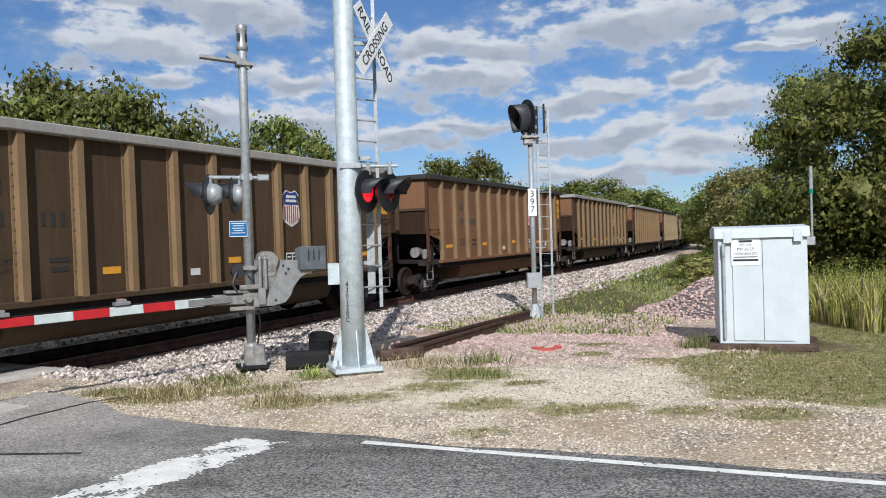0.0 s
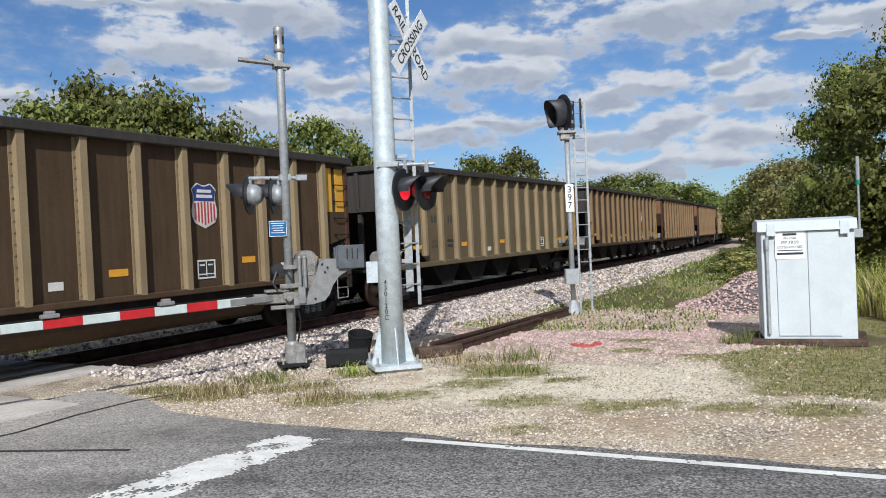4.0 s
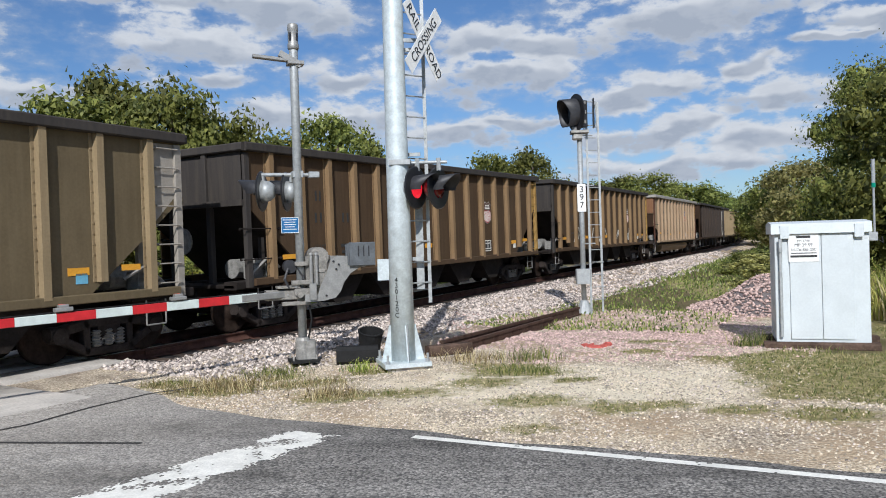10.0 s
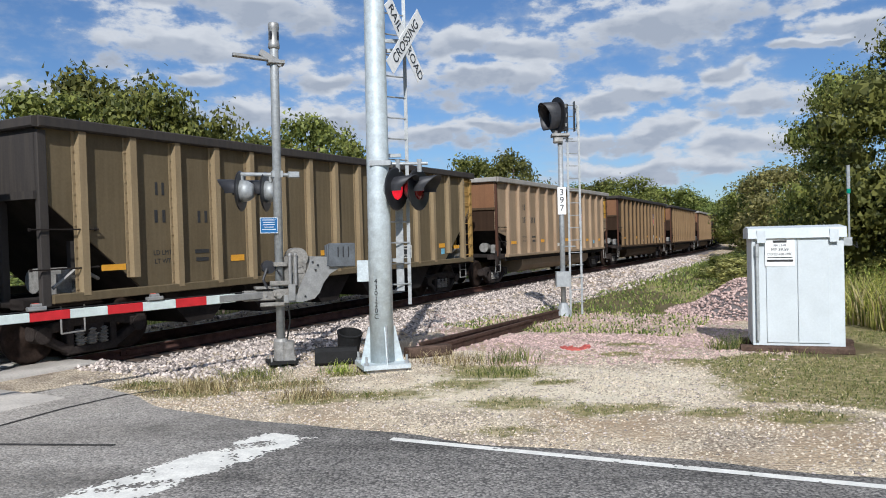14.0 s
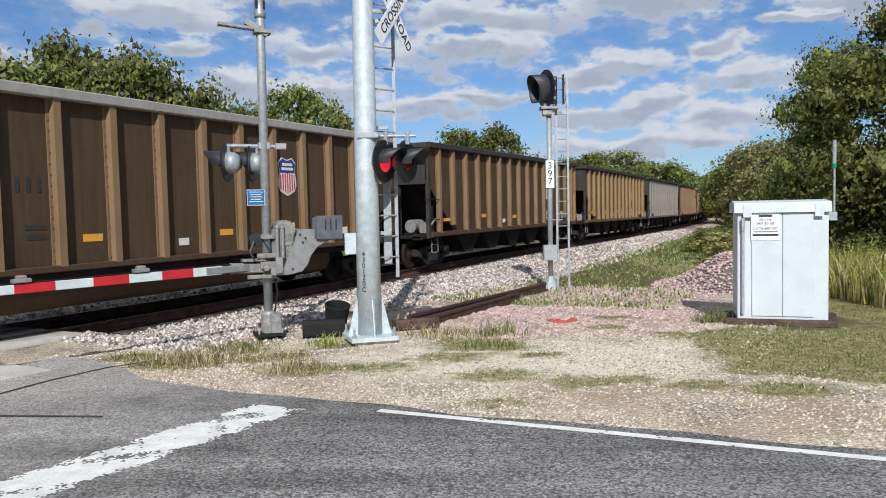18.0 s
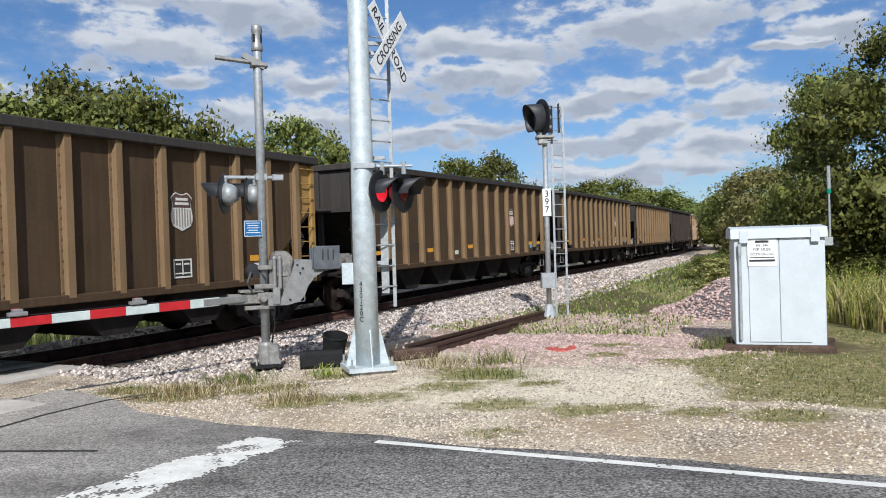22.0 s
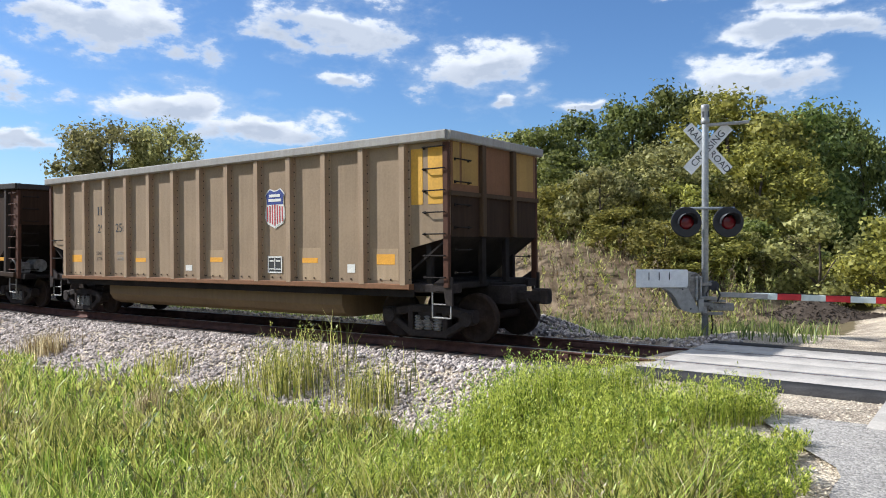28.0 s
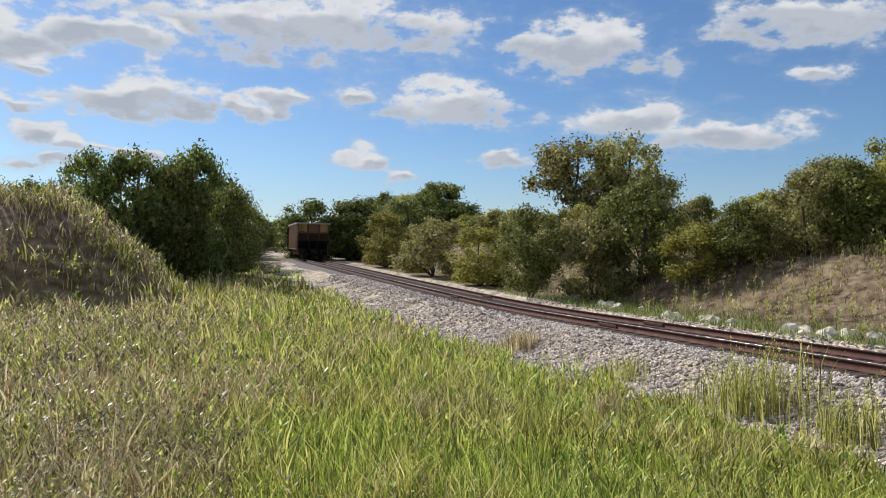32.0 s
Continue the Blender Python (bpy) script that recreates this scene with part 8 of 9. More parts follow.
    keep = (u > 3.5) & (nn < -1.15 + 0.2 * ripple(x, y, 2.5)) & (nn > -4.6) & (lump > -0.35)
    x, y, lump = x[keep], y[keep], lump[keep]
    rim = 0.35 + 0.65 * step(-(road_coords(x, y)[1] + 1.15), 0.0, 1.1) * step(-5.6 - x, 0.0, 0.9)
    lump = (0.44 + 0.26 * lump) * rim / 0.26 - 0.44 / 0.26
    stem = rs.uniform(0, 1, len(x)) < 0.26
    leafy_stems("weeds", x[stem], y[stem], height(x[stem], y[stem]), (0.44 + 0.26 * lump[stem]) * rs.uniform(0.7, 1.1, stem.sum()), 34, 0.030, "weed_bright", "bushy bright green weeds beside the crossing", rs)
    stem = rs.uniform(0, 1, len(x)) < 0.5
    x, y, lump = x[stem], y[stem], lump[stem]
    blades("weeds", x, y, height(x, y), np.maximum(0.06, 0.38 + 0.26 * lump) * rs.uniform(0.6, 1.2, len(x)), 0.010 * rs.uniform(0.7, 1.5, len(x)), rs.uniform(0.02, 0.28, len(x)), "weed_bright", "dense bright green weeds beside the crossing", rs, "weeds")
    # tall seeding weeds on the ballast's edge
    for cx, cy, rr, n, hh, mat in ((-11.6, -5.2, 0.9, 380, 0.85, "grass"), (-12.8, -8.2, 0.5, 160, 0.45, "grass"), (-10.8, -3.6, 0.6, 200, 0.6, "grass"), (-14.8, -12.6, 0.5, 350, 0.5, "grass_dry"), (-9.4, -6.3, 0.25, 160, 0.5, "grass_dry")):
        x, y = cx + rs.normal(0, rr * 0.5, n), cy + rs.normal(0, rr * 0.5, n)
        blades("weeds", x, y, height(x, y) + 0.05, hh * rs.uniform(0.4, 1.1, n), 0.014 * rs.uniform(0.7, 1.5, n), rs.uniform(0.05, 0.45, n), mat, "clump of tall seeding weeds", rs, "weeds")
    # mown grass round the cabinet and low mats on the gravel
    n = 210000
    x, y = rs.uniform(-5.2, 12.0, n), rs.uniform(6.5, 14.2, n)
    a, nn = road_coords(x, y)
    cover = turf_amount(x, y)
    keep = (nn > 6.25) & (rs.uniform(0, 1, n) < np.clip((cover - 0.22) * 1.7, 0, 1) * np.clip(0.75 + 0.5 * ripple(x, y, 4.1, 2.0), 0.2, 1))
    x, y = x[keep], y[keep]
    dry = rs.uniform(0, 1, len(x)) < 0.16 + 0.55 * ((x < -1.4) & (y < 9.6)) + 0.25 * (ripple(x, y, 1.6, 6.0) > 0.35)
    for m, mat, label in ((~dry, "grass_low", "short green grass matted on the gravel"), (dry, "grass_dry", "short dry grass matted on the gravel")):
        blades("grass", x[m], y[m], height(x[m], y[m]), (0.022 + 0.025 * (x[m] < -1.2)) * rs.uniform(0.4, 1.9, m.sum()), 0.007 * rs.uniform(0.7, 1.6, m.sum()), rs.uniform(0.3, 1.8, m.sum()), mat, label, rs)
    # taller tufts by the masts
    for cx, cy, rr, n, hh, mat, label in ((-3.5, 9.4, 0.5, 420, 0.16, "grass_dry", "dry tan tufts by the mast"), (-2.0, 8.7, 0.3, 160, 0.14, "grass_dry", "dry tan tufts by the mast"), (-3.1, 10.2, 0.4, 260, 0.14, "grass_low", "green tufts by the mast"),
                                          (0.5, 10.9, 0.35, 220, 0.22, "grass_low", "green weeds beside the old rail"), (-0.3, 10.9, 0.5, 320, 0.17, "grass_dry", "dry stalks beside the old rail"), (0.4, 9.9, 0.4, 260, 0.12, "grass_low", "green tufts on the gravel"),
                                          (-1.9, 10.3, 0.2, 140, 0.15, "grass_bright", "fresh green tuft by the pole"), (4.7, 11.15, 0.55, 160, 0.08, "grass_low", "weeds at the cabinet's foot"), (3.95, 11.8, 0.22, 200, 0.26, "grass_low", "green weeds beside the cabinet")):
        x, y = cx + rs.normal(0, rr * 0.6, n), cy + rs.normal(0, rr * 0.4, n)
        blades("grass", x, y, height(x, y), hh * rs.uniform(0.35, 1.3, n), 0.009 * rs.uniform(0.7, 1.5, n), rs.uniform(0.15, 1.0, n), mat, label, rs)
    n = 24000
    s, u = 14 + 81 * rs.uniform(0, 1, n) ** 1.5, rs.uniform(4.6, 9.5, n)
    x, y, zt = along_track(s, u)
    keep = (rs.uniform(0, 1, n) < 0.6 + 0.5 * ripple(x, y, 0.5)) & (np.hypot(x - 7.4, y - 19.6) > 2.6)
    x, y, s = x[keep], y[keep], s[keep]
    blades("grass", x, y, height(x, y), (0.07 + 0.28 * step(s, 22, 60)) * rs.uniform(0.4, 1.4, len(x)), (0.014 + 0.0010 * s) * rs.uniform(0.7, 1.5, len(x)), rs.uniform(0.1, 0.8, len(x)), "grass_strip", "short green grass along the track", rs)
    # far side: strip below the train, the cut bank's tufts and dry brush
    n = 34000
    s, u = rs.uniform(-34, 40, n), -rs.uniform(2.7, 7.6, n)
    x, y, zt = along_track(s, u)
    a, nn = road_coords(x, y)
    keep = (np.abs(nn - 2.6) > 4.6) & (rs.uniform(0, 1, n) < 0.65 + 0.5 * ripple(x, y, 0.6))
    x, y = x[keep], y[keep]
    blades("grass", x, y, height(x, y), (0.30 + 0.14 * (s[keep] > 4)) * rs.uniform(0.4, 1.4, len(x)), 0.020 * rs.uniform(0.7, 1.5, len(x)), rs.uniform(0.1, 0.8, len(x)), "grass_strip", "green grass beyond the track", rs)
    n = 30000
    s, u = rs.uniform(-60, 3, n), -rs.uniform(6.0, 17.0, n)
    x, y, zt = along_track(s, u)
    keep = rs.uniform(0, 1, n) < np.clip(0.34 + 0.5 * ripple(x, y, 0.9, 2.0) + 0.5 * step(-u, 10.5, 13) + 0.5 * step(s, -14.0, -8.0), 0.10, 1)
    keep &= road_coords(x, y)[1] < -3.4
    x, y, u = x[keep], y[keep], u[keep]
    tall = 0.22 + 0.70 * step(-u, 10.0, 13.0) * step(-s[keep], 16.0, 28.0)
    mix = rs.uniform(0, 1, len(x)) < 0.34 + 0.62 * step(s[keep], -16.0, -5.0)
    for m, mat, label in ((mix, "grass_strip", "green tufts on the cut bank"), (~mix, "grass_dry", "dry brush and stalks on the cut bank")):
        blades("brush", x[m], y[m], height(x[m], y[m]), tall[m] * rs.uniform(0.3, 1.5, m.sum()), 0.022 * rs.uniform(0.5, 1.4, m.sum()), rs.uniform(0.05, 0.6, m.sum()), mat, label, rs, "brush")
    n = 9000
    x, y = rs.uniform(-19, -1, n), rs.uniform(-48, -25, n)
    keep = (height(x, y) > 0.4) & (ripple(x, y, 0.7, 1.0) > -0.1)
    x, y = x[keep], y[keep]
    m = np.arange(len(x)) % 4 == 0
    leafy_stems("brush", x[m], y[m], height(x[m], y[m]), rs.uniform(0.3, 0.9, m.sum()), 16, 0.13, "weed_leaf", "low green brush on the earth mound", rs)
    m = np.arange(len(x)) % 4 == 1
    leafy_stems("brush", x[m], y[m], height(x[m], y[m]), rs.uniform(0.3, 0.8, m.sum()), 16, 0.12, "brush_stem", "brown brush on the earth mound", rs)
    for k, (mat, lab) in enumerate((("grass_dry", "dry grass on the earth mound"), ("brush_stem", "brown stalks on the earth mound"))):
        m = (np.arange(len(x)) % 4) == 2 + k
        blades("grass", x[m], y[m], height(x[m], y[m]), 0.45 * rs.uniform(0.3, 1.4, m.sum()), 0.045 * rs.uniform(0.6, 1.5, m.sum()), rs.uniform(0.1, 0.8, m.sum()), mat, lab, rs)


def leafy_stems(name, x, y, z, h, leaves, size, mat, label, rs, top=None):
    """Upright weeds: many small leaves set along thin stems, seed heads at the top."""
    n = len(x)
    k = np.repeat(np.arange(n), leaves)
    m = len(k)
    q = rs.uniform(0.15 if top is None else 0.7, 1.0, m)
    lean, way = rs.uniform(0, 0.3, n), rs.uniform(0, 6.283, n)
    px = x[k] + np.cos(way[k]) * lean[k] * h[k] * q + rs.normal(0, 0.018, m)
    py = y[k] + np.sin(way[k]) * lean[k] * h[k] * q + rs.normal(0, 0.018, m)
    pz = z[k] + h[k] * q
    a, up = rs.uniform(0, 6.283, m), rs.uniform(0.0, 1.5, m)
    s = size * rs.uniform(0.6, 1.4, m)
    dx, dy, dz = np.cos(a) * s, np.sin(a) * s, up * s
    wx, wy = -np.sin(a) * s * 0.2, np.cos(a) * s * 0.2
    P = lambda f, g: np.stack([px + dx * f + wx * g, py + dy * f + wy * g, pz + dz * f], -1)
    v = np.stack([P(0, 0), P(0.5, 1), P(1, 0), P(0.5, -1)], 1).reshape(-1, 3)
    f = np.arange(m * 4).reshape(-1, 4)
    ob = new(name, raw_mesh(name, v, f, MAT[mat]))
    return tagged(ob, label, "weeds", kind="stuff")


def build_weeds():
    rs = np.random.RandomState(41)
    for r0, r1, n, hs, leaves, size in ((3.4, 8.0, 1500, 0.42, 16, 0.045), (8.0, 18.0, 2600, 0.5, 12, 0.07), (18.0, 40.0, 2200, 0.55, 10, 0.13)):
        r, t = np.sqrt(rs.uniform(r0 ** 2, r1 ** 2, n)), np.radians(rs.uniform(86, 172, n))
        x, y = -np.sin(t) * r, np.cos(t) * r
        s, u = track_coords(x, y)
        a, nn = road_coords(x, y)
        keep = (u > 5.0) & (nn < -1.8) & (ripple(x, y, 0.8, 2.2) + 0.5 * ripple(x, y, 2.1, 0.3) > -0.15)
        x, y = x[keep], y[keep]
        half = np.arange(len(x)) % 3
        for k, (mat, top, label) in enumerate((("weed_leaf", None, "leafy green and yellow weeds among the grass"), ("grass_bright", None, "leafy bright green weeds among the grass"), ("seed_head", 1, "pale seed heads above the grass"))):
            m = half == k
            leafy_stems("weeds", x[m], y[m], height(x[m], y[m]), hs * rs.uniform(0.6, 1.3, m.sum()), leaves if top is None else 6, size if top is None else size * 0.6, mat, label, rs, top)
    # the tall seeding weeds on the ballast's edge, and the rank growth behind the cabinet
    for cx, cy, rx, ry, n, hh, mat in ((-11.6, -5.2, 0.5, 0.5, 70, 0.95, "weed_leaf"), (-10.8, -3.6, 0.35, 0.35, 30, 0.7, "weed_leaf"), (-9.0, -1.5, 1.6, 1.0, 160, 0.5, "grass_bright"),
                                   (9.3, 14.6, 2.0, 1.2, 420, 1.15, "weed_leaf"), (12.0, 16.5, 2.5, 2.0, 420, 1.3, "weed_leaf"), (9.8, 17.5, 1.6, 1.5, 240, 1.1, "grass_bright")):
        x, y = cx + rs.normal(0, rx * 0.6, n), cy + rs.normal(0, ry * 0.6, n)
        leafy_stems("weeds", x, y, height(x, y), hh * rs.uniform(0.5, 1.2, n), 34, 0.04, mat, "tall leafy seeding weeds", rs)
    # shrubby growth on the cut bank and beyond the far mast
    n = 4200
    s, u = rs.uniform(-55, 3, n), -rs.uniform(6.0, 16.0, n)
    x, y, zt = along_track(s, u)
    a, nn = road_coords(x, y)
    keep = (rs.uniform(0, 1, n) < np.clip(0.45 + 0.6 * ripple(x, y, 0.7, 1.0) + 0.7 * step(s, -20.0, -8.0) + 0.3 * step(-u, 10, 13), 0.12, 1)) & (nn < -4.2)
    x, y = x[keep], y[keep]
    for k, (mat, label) in enumerate((("weed_leaf", "low green shrubs on the cut bank"), ("leaf_olive", "dull olive brush on the cut bank"), ("brush_stem", "grey brown brush on the cut bank"))):
        m = np.arange(len(x)) % 3 == k
        leafy_stems("brush", x[m], y[m], height(x[m], y[m]), rs.uniform(0.3, 1.1, m.sum()), 30, 0.085, mat, label, rs)
    n = 9000
    x, y = rs.uniform(7.6, 16.0, n), rs.uniform(12.9, 20.0, n)
    keep = (x > 7.6 + 0.35 * ripple(x, y, 1.2)) & (y > 13.2 + 0.4 * ripple(x, y, 0.9, 2.0))
    x, y = x[keep], y[keep]
    for k, mat in enumerate(("grass", "grass_dry", "grass")):
        m = np.arange(len(x)) % 3 == k
        blades("grass", x[m], y[m], height(x[m], y[m]), 0.85 * rs.uniform(0.4, 1.3, m.sum()), 0.03 * rs.uniform(0.6, 1.4, m.sum()), rs.uniform(0.05, 0.5, m.sum()), mat, "rank tall grass behind the cabinet", rs)


build_grass()
build_weeds()


# ---------------------------------------------------------------- trees
def crown_mesh(seed, leaves, lobes, leaf, flat, mat, low=0.18, spread=0.42):
    """A crown one metre tall and wide: leaves in uneven lobes, each with a ragged inner mass of twigs and leaves."""
    rs = np.random.RandomState(seed)
    cs = []
    for k in range(lobes):
        t, q = rs.uniform(0, 6.283), rs.uniform(0, 1)
        zz = low + (1 - low) * q * 0.86
        reach = spread * math.sin(math.pi * min(1.0, 0.18 + 0.74 * q)) ** 0.75
        rr = reach * math.sqrt(rs.uniform(0.15, 1.0))
        cs.append((math.cos(t) * rr, math.sin(t) * rr, zz, rs.uniform(0.065, 0.185) * (1.15 - 0.4 * q)))
    cs.append((0, 0, 0.80, 0.16))
    cs = np.array(cs)
    pick = rs.choice(len(cs), leaves, p=(cs[:, 3] ** 2) / (cs[:, 3] ** 2).sum())
    d = rs.normal(size=(leaves, 3))
    d /= np.linalg.norm(d, axis=1, keepdims=True)
    rad = cs[pick, 3] * rs.uniform(0.45, 1.0, leaves) ** 0.5 * (1 + np.where(rs.uniform(0, 1, leaves) < 0.3, 0.4, 0.2) * np.clip(rs.normal(size=leaves), -1.6, 1.4))
    c = cs[pick, :3] + d * rad[:, None] * np.array([1, 1, flat])
    c[:, 2] = np.maximum(c[:, 2], low * 0.7)
    u = rs.normal(size=(leaves, 3)) + np.array([0, 0, -0.3])
    u /= np.linalg.norm(u, axis=1, keepdims=True)
    w = np.cross(u, d)
    w /= np.linalg.norm(w, axis=1, keepdims=True) + 1e-9
    size = leaf * rs.uniform(0.6, 1.5, (leaves, 1))
    v = [np.stack([c - u * size, c + w * size * 0.75 + u * size * 0.4, c - w * size * 0.75 + u * size * 0.4], 1).reshape(-1, 3)]
    f = [np.arange(leaves * 3).reshape(-1, 3)]
    # inner masses: open, torn shells, one facet an island
    for k in range(len(cs)):
        n = 36
        d = rs.normal(size=(n, 3))
        d /= np.linalg.norm(d, axis=1, keepdims=True)
        r = cs[k, 3]
        c = cs[k, :3] + d * (r * rs.uniform(0.2, 0.62, (n, 1))) * np.array([1, 1, flat])
        u = np.cross(d, rs.normal(size=(n, 3)))
        u /= np.linalg.norm(u, axis=1, keepdims=True) + 1e-9
        w = np.cross(u, d)
        s = r * rs.uniform(0.22, 0.40, (n, 1)) * 0.62
        v.append(np.stack([c - u * s, c + w * s * 0.9 + u * s * 0.5, c - w * s * 0.9 + u * s * 0.5], 1).reshape(-1, 3))
        f.append(np.arange(n * 3).reshape(-1, 3) + (leaves + k * n) * 3)
    return raw_mesh("crown", np.concatenate(v), np.concatenate(f), MAT[mat]), cs


def trunk_mesh(seed, cs, low):
    """A tapered, slightly bent trunk with limbs that reach into the lobes."""
    rng = random.Random(seed)
    sh = Shape()
    p, r = Vector((0, 0, -0.03)), 0.022
    bend = [Vector((rng.uniform(-0.03, 0.03), rng.uniform(-0.03, 0.03), 0.2)) for _ in range(4)]
    spine = [p]
    for b in bend:
        q = p + b
        sh.rod(p, q, r, 7, r * 0.78, caps=False)
        p, r = q, r * 0.78
        spine.append(p)
    for c in sorted(map(tuple, cs), key=lambda c: -c[3])[:11]:
        k = min(3, max(0, int(c[2] / 0.2) - 1))
        a, b = spine[k], Vector(c[:3])
        m = (a + b) / 2 + Vector((0, 0, 0.03))
        sh.rod(a, m, 0.009, 5, 0.006, caps=False)
        sh.rod(m, b, 0.006, 5, 0.002, caps=False)
    return sh.mesh("trunk", MAT["bark"])


VARIANTS = {}
for seed, kind, mat, leaves, lobes, leaf, flat, low, label in (
    (31, "oak", "leaf_oak", 9500, 62, 0.0165, 0.75, 0.16, "broad green oak with an uneven crown"), (57, "elm", "leaf_oak", 9000, 52, 0.0155, 0.9, 0.12, "green leafy tree with gaps in its crown"),
    (83, "dark", "leaf_dark", 9500, 64, 0.0165, 0.8, 0.06, "dense dark green leafy tree"), (109, "yellow", "leaf_yellow", 9000, 50, 0.0155, 0.9, 0.08, "yellow-green leafy tree in early autumn"),
    (131, "olive", "leaf_olive", 8500, 48, 0.015, 0.85, 0.08, "dull olive green thin-leaved tree"), (157, "big", "leaf_oak", 30000, 120, 0.0085, 0.7, 0.12, "tall spreading dark oak with open lower branches"),
):
    VARIANTS[kind] = []
    for k in range(1 if kind == "big" else 2):
        cm, cs = crown_mesh(seed + 17 * k, leaves, lobes, leaf, flat, mat, low)
        VARIANTS[kind].append((cm, trunk_mesh(k + len(kind), cs, low), label))
for kind, mat, label in (("bush", "leaf_oak", "bushy green shrub in the thicket"), ("dry_bush", "leaf_olive", "thin half-dry olive shrub"), ("yellow_bush", "leaf_yellow", "yellow-green shrub in the thicket"), ("dark_bush", "leaf_dark", "dark green shrub in the thicket")):
    VARIANTS[kind] = []
    for k in range(2):
        cm, cs = crown_mesh(90 + k + ord(kind[0]), 4200, 28, 0.024, 0.8, mat, 0.02)
        VARIANTS[kind].append((cm, trunk_mesh(k + 40, cs, 0.02), label))


def plant(kind, x, y, tall, wide, rng, category="tree"):
    crown, trunk, label = rng.choice(VARIANTS[kind])
    th = thing("tree" if category == "tree" else "bush", label, category, pose(x, y, ground_z(x, y), 0, 0, rng.uniform(0, 360)))
    sc = Matrix.Diagonal((wide * 1.12, wide * 1.12, tall * 0.98, 1))
    part("trunk", trunk, None, th, at=Matrix.Diagonal((tall, tall, tall, 1)))
    part("crown", crown, None, th, at=sc)
    return th


def build_trees():
    rng = random.Random(77)
    # beyond the track, seen over the train: x, y, height, width
    for x, y, h, w, kind in (
        (-22.7, 40.0, 11.0, 8.0, "oak"), (-21.3, 43.0, 13.2, 7.5, "oak"), (-18.3, 42.2, 11.7, 6.6, "elm"), (-16.1, 43.1, 10.9, 5.8, "oak"), (-15.6, 49.6, 10.4, 6.4, "elm"),
        (-14.3, 54.1, 10.6, 6.3, "yellow"), (-10.5, 50.9, 11.3, 6.6, "oak"), (-8.8, 53.3, 9.6, 5.3, "oak"), (0.7, 84.0, 11.9, 7.5, "oak"), (4.9, 83.9, 12.1, 8.3, "elm"),
        (18.5, 110.5, 10.4, 9.5, "oak"), (22.9, 109.6, 10.7, 9.4, "elm"), (30.9, 118.0, 9.8, 9.3, "oak"), (35.4, 120.9, 8.7, 7.8, "dark"), (48.0, 162.6, 8.2, 9.1, "dark"),
        (-26.5, 40.5, 10.2, 7.0, "elm")):
        plant(kind, x, y, h * 1.05, w * 1.25, rng)
    for x, y, h, w, kind in (
        (-50.6, 35.9, 17.0, 9.0, "dark"), (-34.8, 41.4, 15.4, 7.8, "yellow"), (-30.1, 39.9, 13.4, 6.0, "elm"), (-30.8, 25.6, 6.2, 5.2, "yellow"), (-32.9, 32.2, 8.3, 5.9, "dark"),
        (-38.5, 33.0, 8.0, 6.5, "yellow"), (-43.0, 36.0, 9.5, 7.5, "dark"), (-27.5, 31.0, 6.5, 5.5, "dark")):
        plant(kind, x, y, h, w, rng)
    # right: the big oak and the wood behind the cabinet
    for x, y, h, w, kind in (
        (42.8, 122.7, 6.5, 9.9, "dark"), (22.2, 53.6, 7.4, 8.0, "olive"), (22.2, 58.5, 6.8, 6.0, "elm"), (22.0, 47.1, 5.6, 5.4, "yellow"), (20.4, 39.0, 4.6, 5.2, "oak"),
        (14.6, 23.6, 9.6, 7.6, "big"), (17.6, 22.4, 9.4, 8.0, "big"), (15.4, 29.4, 9.0, 6.5, "big"), (18.4, 30.0, 5.2, 5.9, "big"), (20.5, 27.0, 8.0, 7.0, "big"),
        (55.0, 168.0, 8.5, 12.0, "dark"), (62.0, 172.0, 9.0, 14.0, "oak"), (30.5, 84.0, 7.0, 8.0, "oak"), (34.0, 92.0, 7.5, 8.0, "elm")):
        plant(kind, x, y, h, w, rng)
    # along the road beyond the crossing
    for x, y, h, w, kind in (
        (-24.7, 24.6, 8.0, 6.7, "yellow"), (-27.0, 27.0, 9.0, 6.5, "oak"), (-57.8, 15.0, 7.0, 7.5, "dark"), (-151.0, 73.0, 19.0, 19.0, "oak"), (-140.0, 62.0, 12.0, 14.0, "dark"), (-71.7, 41.7, 10.5, 9.3, "elm"),
        (-56.6, 34.0, 10.0, 8.4, "dark"), (-46.9, 30.9, 10.0, 8.1, "dark"), (-41.9, 31.0, 9.0, 7.5, "oak"), (-64.0, 12.0, 7.0, 8.0, "oak"), (-50.0, 9.0, 6.2, 7.0, "dark")):
        plant(kind, x, y, h, w, rng)
    # the wood behind the far mast and on the bank
    for x, y, h, w, kind in (
        (-45.9, 12.5, 8.7, 6.6, "dark"), (-41.8, 9.6, 8.0, 7.0, "dark"), (-39.5, 6.2, 7.6, 7.5, "yellow"), (-42.5, 4.0, 8.0, 6.4, "dark"), (-42.1, 1.5, 7.4, 5.8, "dark"), (-40.2, -1.0, 6.6, 5.6, "dark"),
        (-38.6, -3.5, 5.6, 5.0, "oak"), (-34.5, 6.6, 5.2, 5.8, "yellow"), (-33.0, 2.6, 4.2, 5.0, "olive"), (-32.6, -1.2, 3.8, 4.6, "oak"), (-43.5, 13.4, 8.3, 4.6, "dark"), (-40.0, -13.8, 4.9, 4.0, "olive"),
        (-40.6, -11.0, 5.4, 4.2, "yellow"), (-39.4, -8.0, 5.3, 5.0, "oak"), (-39.8, -5.6, 5.6, 5.0, "olive")):
        plant(kind, x, y, h, w, rng)
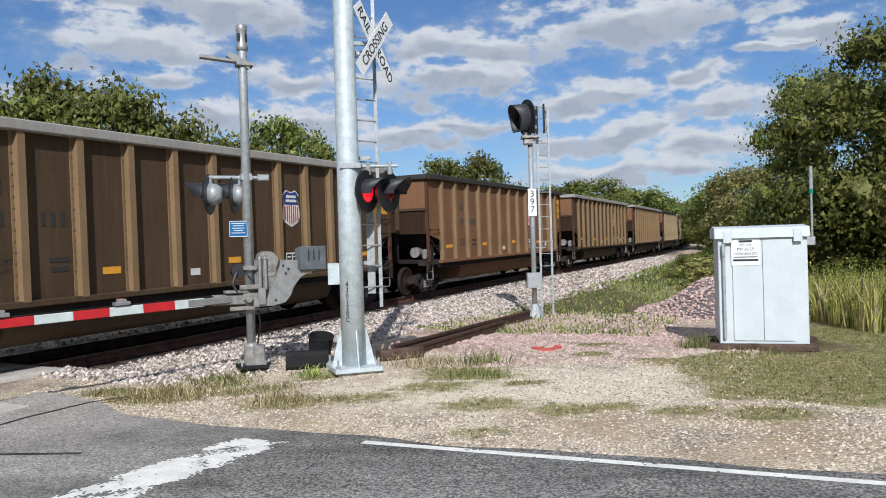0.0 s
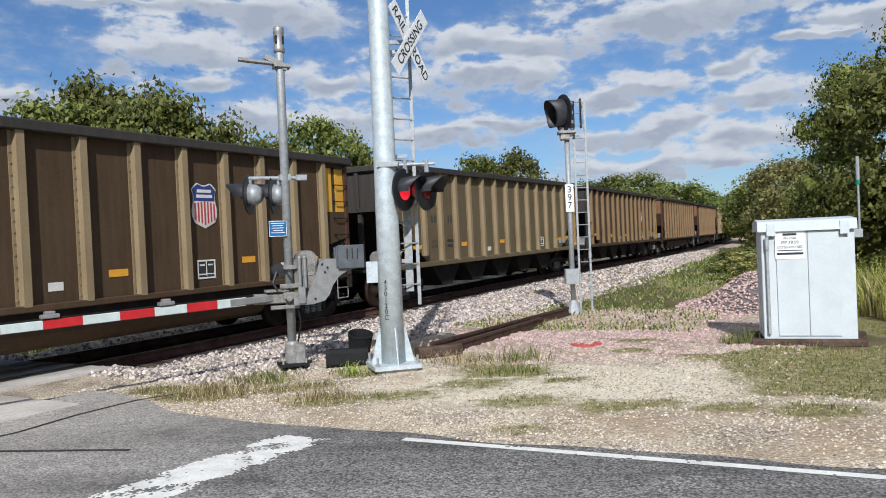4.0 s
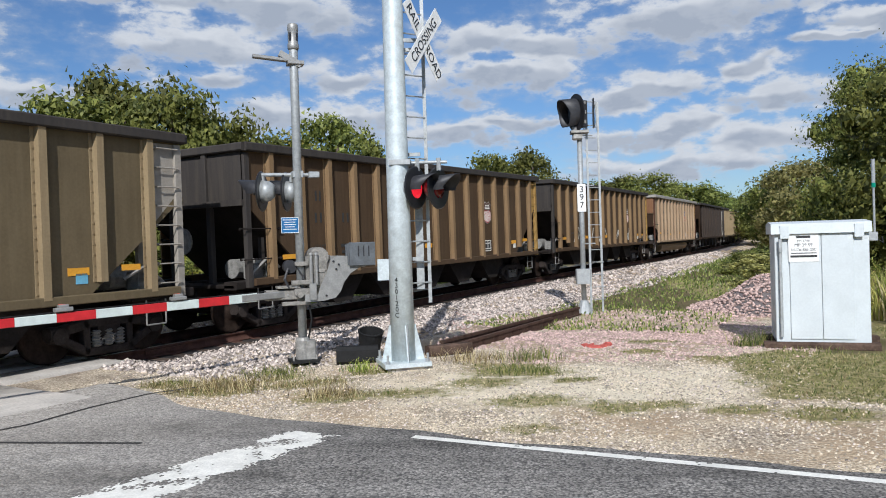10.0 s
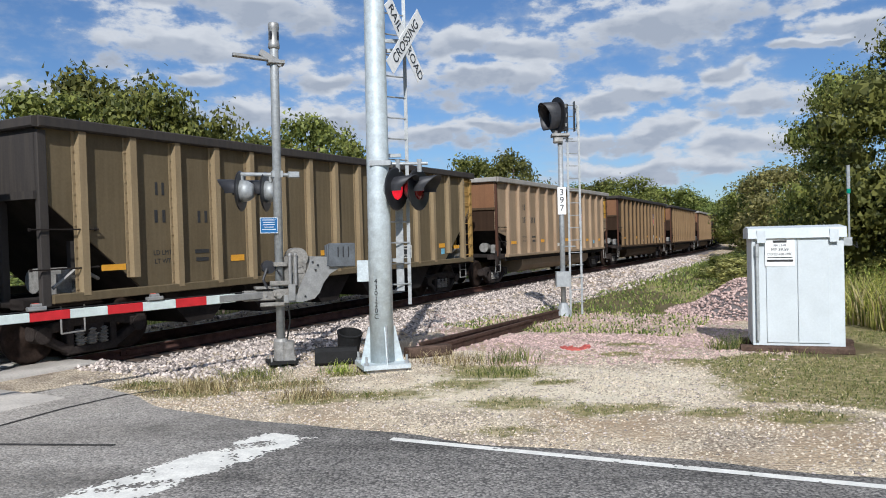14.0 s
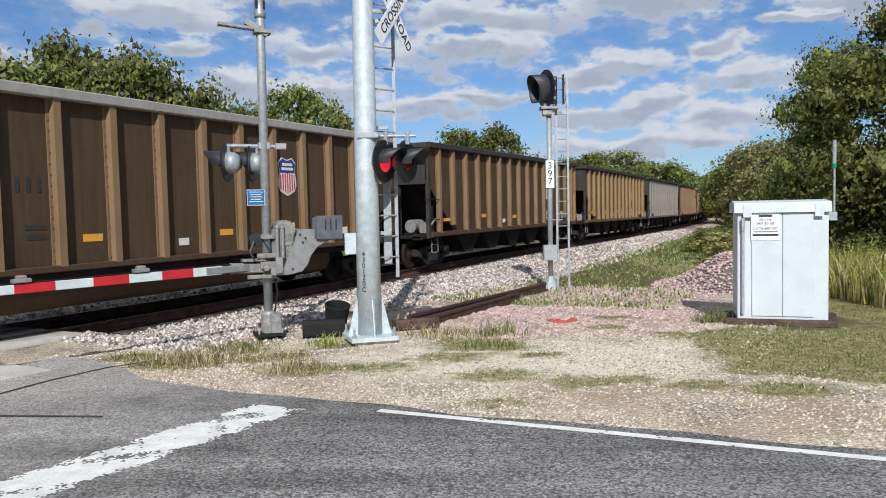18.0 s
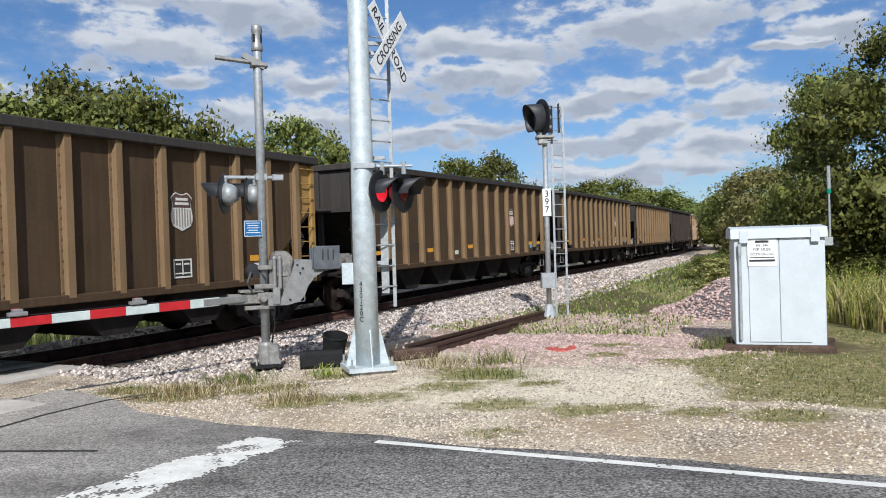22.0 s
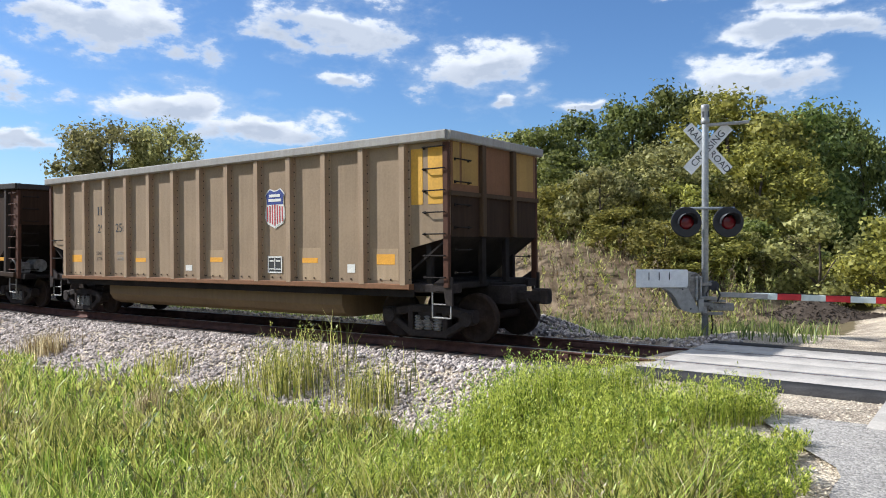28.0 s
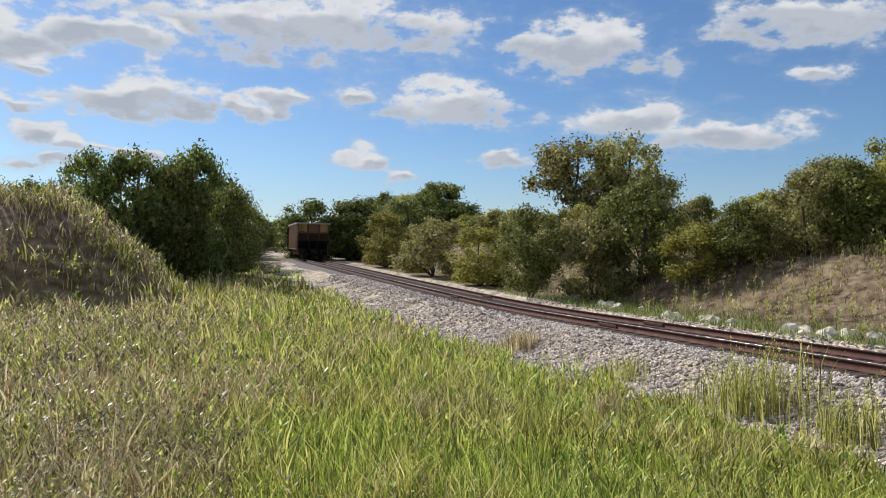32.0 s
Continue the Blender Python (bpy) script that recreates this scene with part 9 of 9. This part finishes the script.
    for x, y, h, w, kind in (
        (-60.9, -44.4, 11.0, 10.4, "olive"), (-63.7, -40.3, 11.3, 9.4, "olive"), (-57.7, -75.8, 8.2, 8.7, "dark"), (-58.9, -61.8, 7.4, 8.1, "oak"), (-52.5, -79.6, 8.6, 8.0, "dark"), (-56.9, -76.5, 8.6, 7.5, "dark"),
        (-44.7, -54.4, 5.6, 5.8, "yellow"), (-37.7, -40.3, 4.9, 5.8, "olive"), (-33.3, -31.4, 3.9, 4.6, "yellow"), (-28.6, -23.6, 4.9, 3.8, "elm"), (-30.5, -21.3, 4.6, 4.3, "olive"), (-31.9, -19.6, 5.4, 4.4, "elm"),
        (-30.5, -15.9, 3.0, 3.4, "yellow"), (-31.2, -14.3, 3.2, 3.2, "oak"), (-32.2, -11.9, 3.9, 3.6, "olive"), (-32.8, -10.2, 4.2, 3.6, "oak"), (-33.3, -8.2, 4.7, 4.0, "yellow"), (-33.6, -6.3, 4.9, 4.0, "oak")):
        plant(kind, x, y, h, w, rng)
    # dark clump on the camera's side of the line
    for x, y, h, w, kind in (
        (-13.6, -41.2, 6.8, 4.2, "elm"), (-15.4, -39.6, 7.6, 4.6, "dark"), (-17.4, -39.0, 7.0, 4.0, "oak"), (-19.2, -40.5, 8.2, 4.8, "dark"), (-22.1, -42.8, 6.2, 4.4, "elm"), (-24.8, -47.0, 5.4, 4.4, "dark"), (-29.8, -55.5, 6.4, 5.0, "oak"),
        (-20.0, -44.5, 6.8, 6.0, "dark"), (-35.0, -68.0, 7.0, 7.0, "oak"), (-40.0, -78.0, 7.5, 8.0, "dark"), (-12.0, -45.0, 5.6, 5.0, "dark")):
        plant(kind, x, y, h, w, rng)
    # the wood closes in on both sides where the line curves away
    for k in range(30):
        p = at_track(-62 - 5.2 * k, 8.5 + rng.uniform(0, 6.0) + 0.02 * k)
        plant(rng.choice(("dark", "oak", "elm", "dark")), p.x, p.y, rng.uniform(6.5, 9.5), rng.uniform(6.0, 8.5), rng)
        p = at_track(-78 - 4.6 * k, -9.5 - rng.uniform(0, 6.0))
        plant(rng.choice(("oak", "elm", "yellow", "dark")), p.x, p.y, rng.uniform(5.5, 8.5), rng.uniform(5.5, 8.0), rng)
    # scrub and small trees on the mound's back
    for k in range(14):
        x, y = -9.5 + rng.uniform(-6, 7), -41.0 + rng.uniform(-6, 6)
        plant(rng.choice(("bush", "dry_bush", "dark_bush", "yellow_bush")), x, y, rng.uniform(1.2, 2.6), rng.uniform(1.8, 3.2), rng, "bush")
    # thicket: bushes along the bank's top, the wood's foot, and beyond the track
    for k in range(150):
        s, u = rng.uniform(-92, 1), -rng.uniform(12.0, 21.0)
        p = at_track(s, u)
        plant(rng.choice(("bush", "dry_bush", "dry_bush", "yellow_bush", "yellow_bush")), p.x, p.y, rng.uniform(1.4, 3.3), rng.uniform(1.8, 3.6), rng, "bush")
    for k in range(30):
        s, u = rng.uniform(9, 60), -rng.uniform(9.0, 26.0)
        p = at_track(s, u)
        if abs(road_coords(p.x, p.y)[1] - 2.6) > 5.5:
            plant(rng.choice(("bush", "yellow_bush", "dark_bush")), p.x, p.y, rng.uniform(1.2, 2.4), rng.uniform(2.0, 3.4), rng, "bush")
    for k in range(26):
        x, y = rng.uniform(9.0, 24.0), rng.uniform(19.0, 34.0)
        if x > 8 + 0.16 * (y - 19):
            plant(rng.choice(("bush", "bush", "yellow_bush", "dry_bush")), x, y, rng.uniform(0.9, 1.9), rng.uniform(1.6, 2.8), rng, "bush")
    for k in range(44):
        p = at_track(rng.uniform(-9, 2), -rng.uniform(8.8, 18.0))
        if road_coords(p.x, p.y)[1] < -5.5:
            plant(rng.choice(("bush", "dry_bush", "yellow_bush", "bush", "dark_bush")), p.x, p.y, rng.uniform(0.8, 2.2), rng.uniform(1.5, 3.0), rng, "bush")
    for k in range(22):
        s, u = rng.uniform(45, 150), rng.uniform(9.5, 15.0)
        p = at_track(s, u)
        plant(rng.choice(("bush", "yellow_bush", "dark_bush")), p.x, p.y, rng.uniform(1.6, 3.6), rng.uniform(2.5, 4.5), rng, "bush")
    for k in range(26):
        s, u = rng.uniform(60, 200), -rng.uniform(8.5, 16.0)
        p = at_track(s, u)
        plant(rng.choice(("oak", "dark", "elm")), p.x, p.y, rng.uniform(6.0, 9.0), rng.uniform(5.5, 8.0), rng)


build_trees()


# ---------------------------------------------------------------- what moves
def motions():
    for number, car, wheel_list in CARS:
        walk(car, [(k * 0.5, car_pose(number, k * 0.5)) for k in range(65)])
        # the wheels turn while the car is near
        pass_t = 24.5 + (TAIL_S - PITCH * (number + 0.5) - 10) / SPEED
        f0, f1 = max(0, int((pass_t - 2.4) * 30)), min(960, int((pass_t + (2.2 if number else 6.0)) * 30))
        if f1 - f0 < 3:
            continue
        for w in wheel_list:
            x = w.matrix_basis.translation.x
            rows = []
            for f in sorted({0, 960, *range(f0, f1 + 1)}):
                g = min(max(f, f0), f1) - f0
                rows.append((f / 30, pose(x, 0, 0.457, 0, -math.degrees(SPEED / 30 * g / 0.457) % 360, 0)))
            walk(w, rows)


motions()
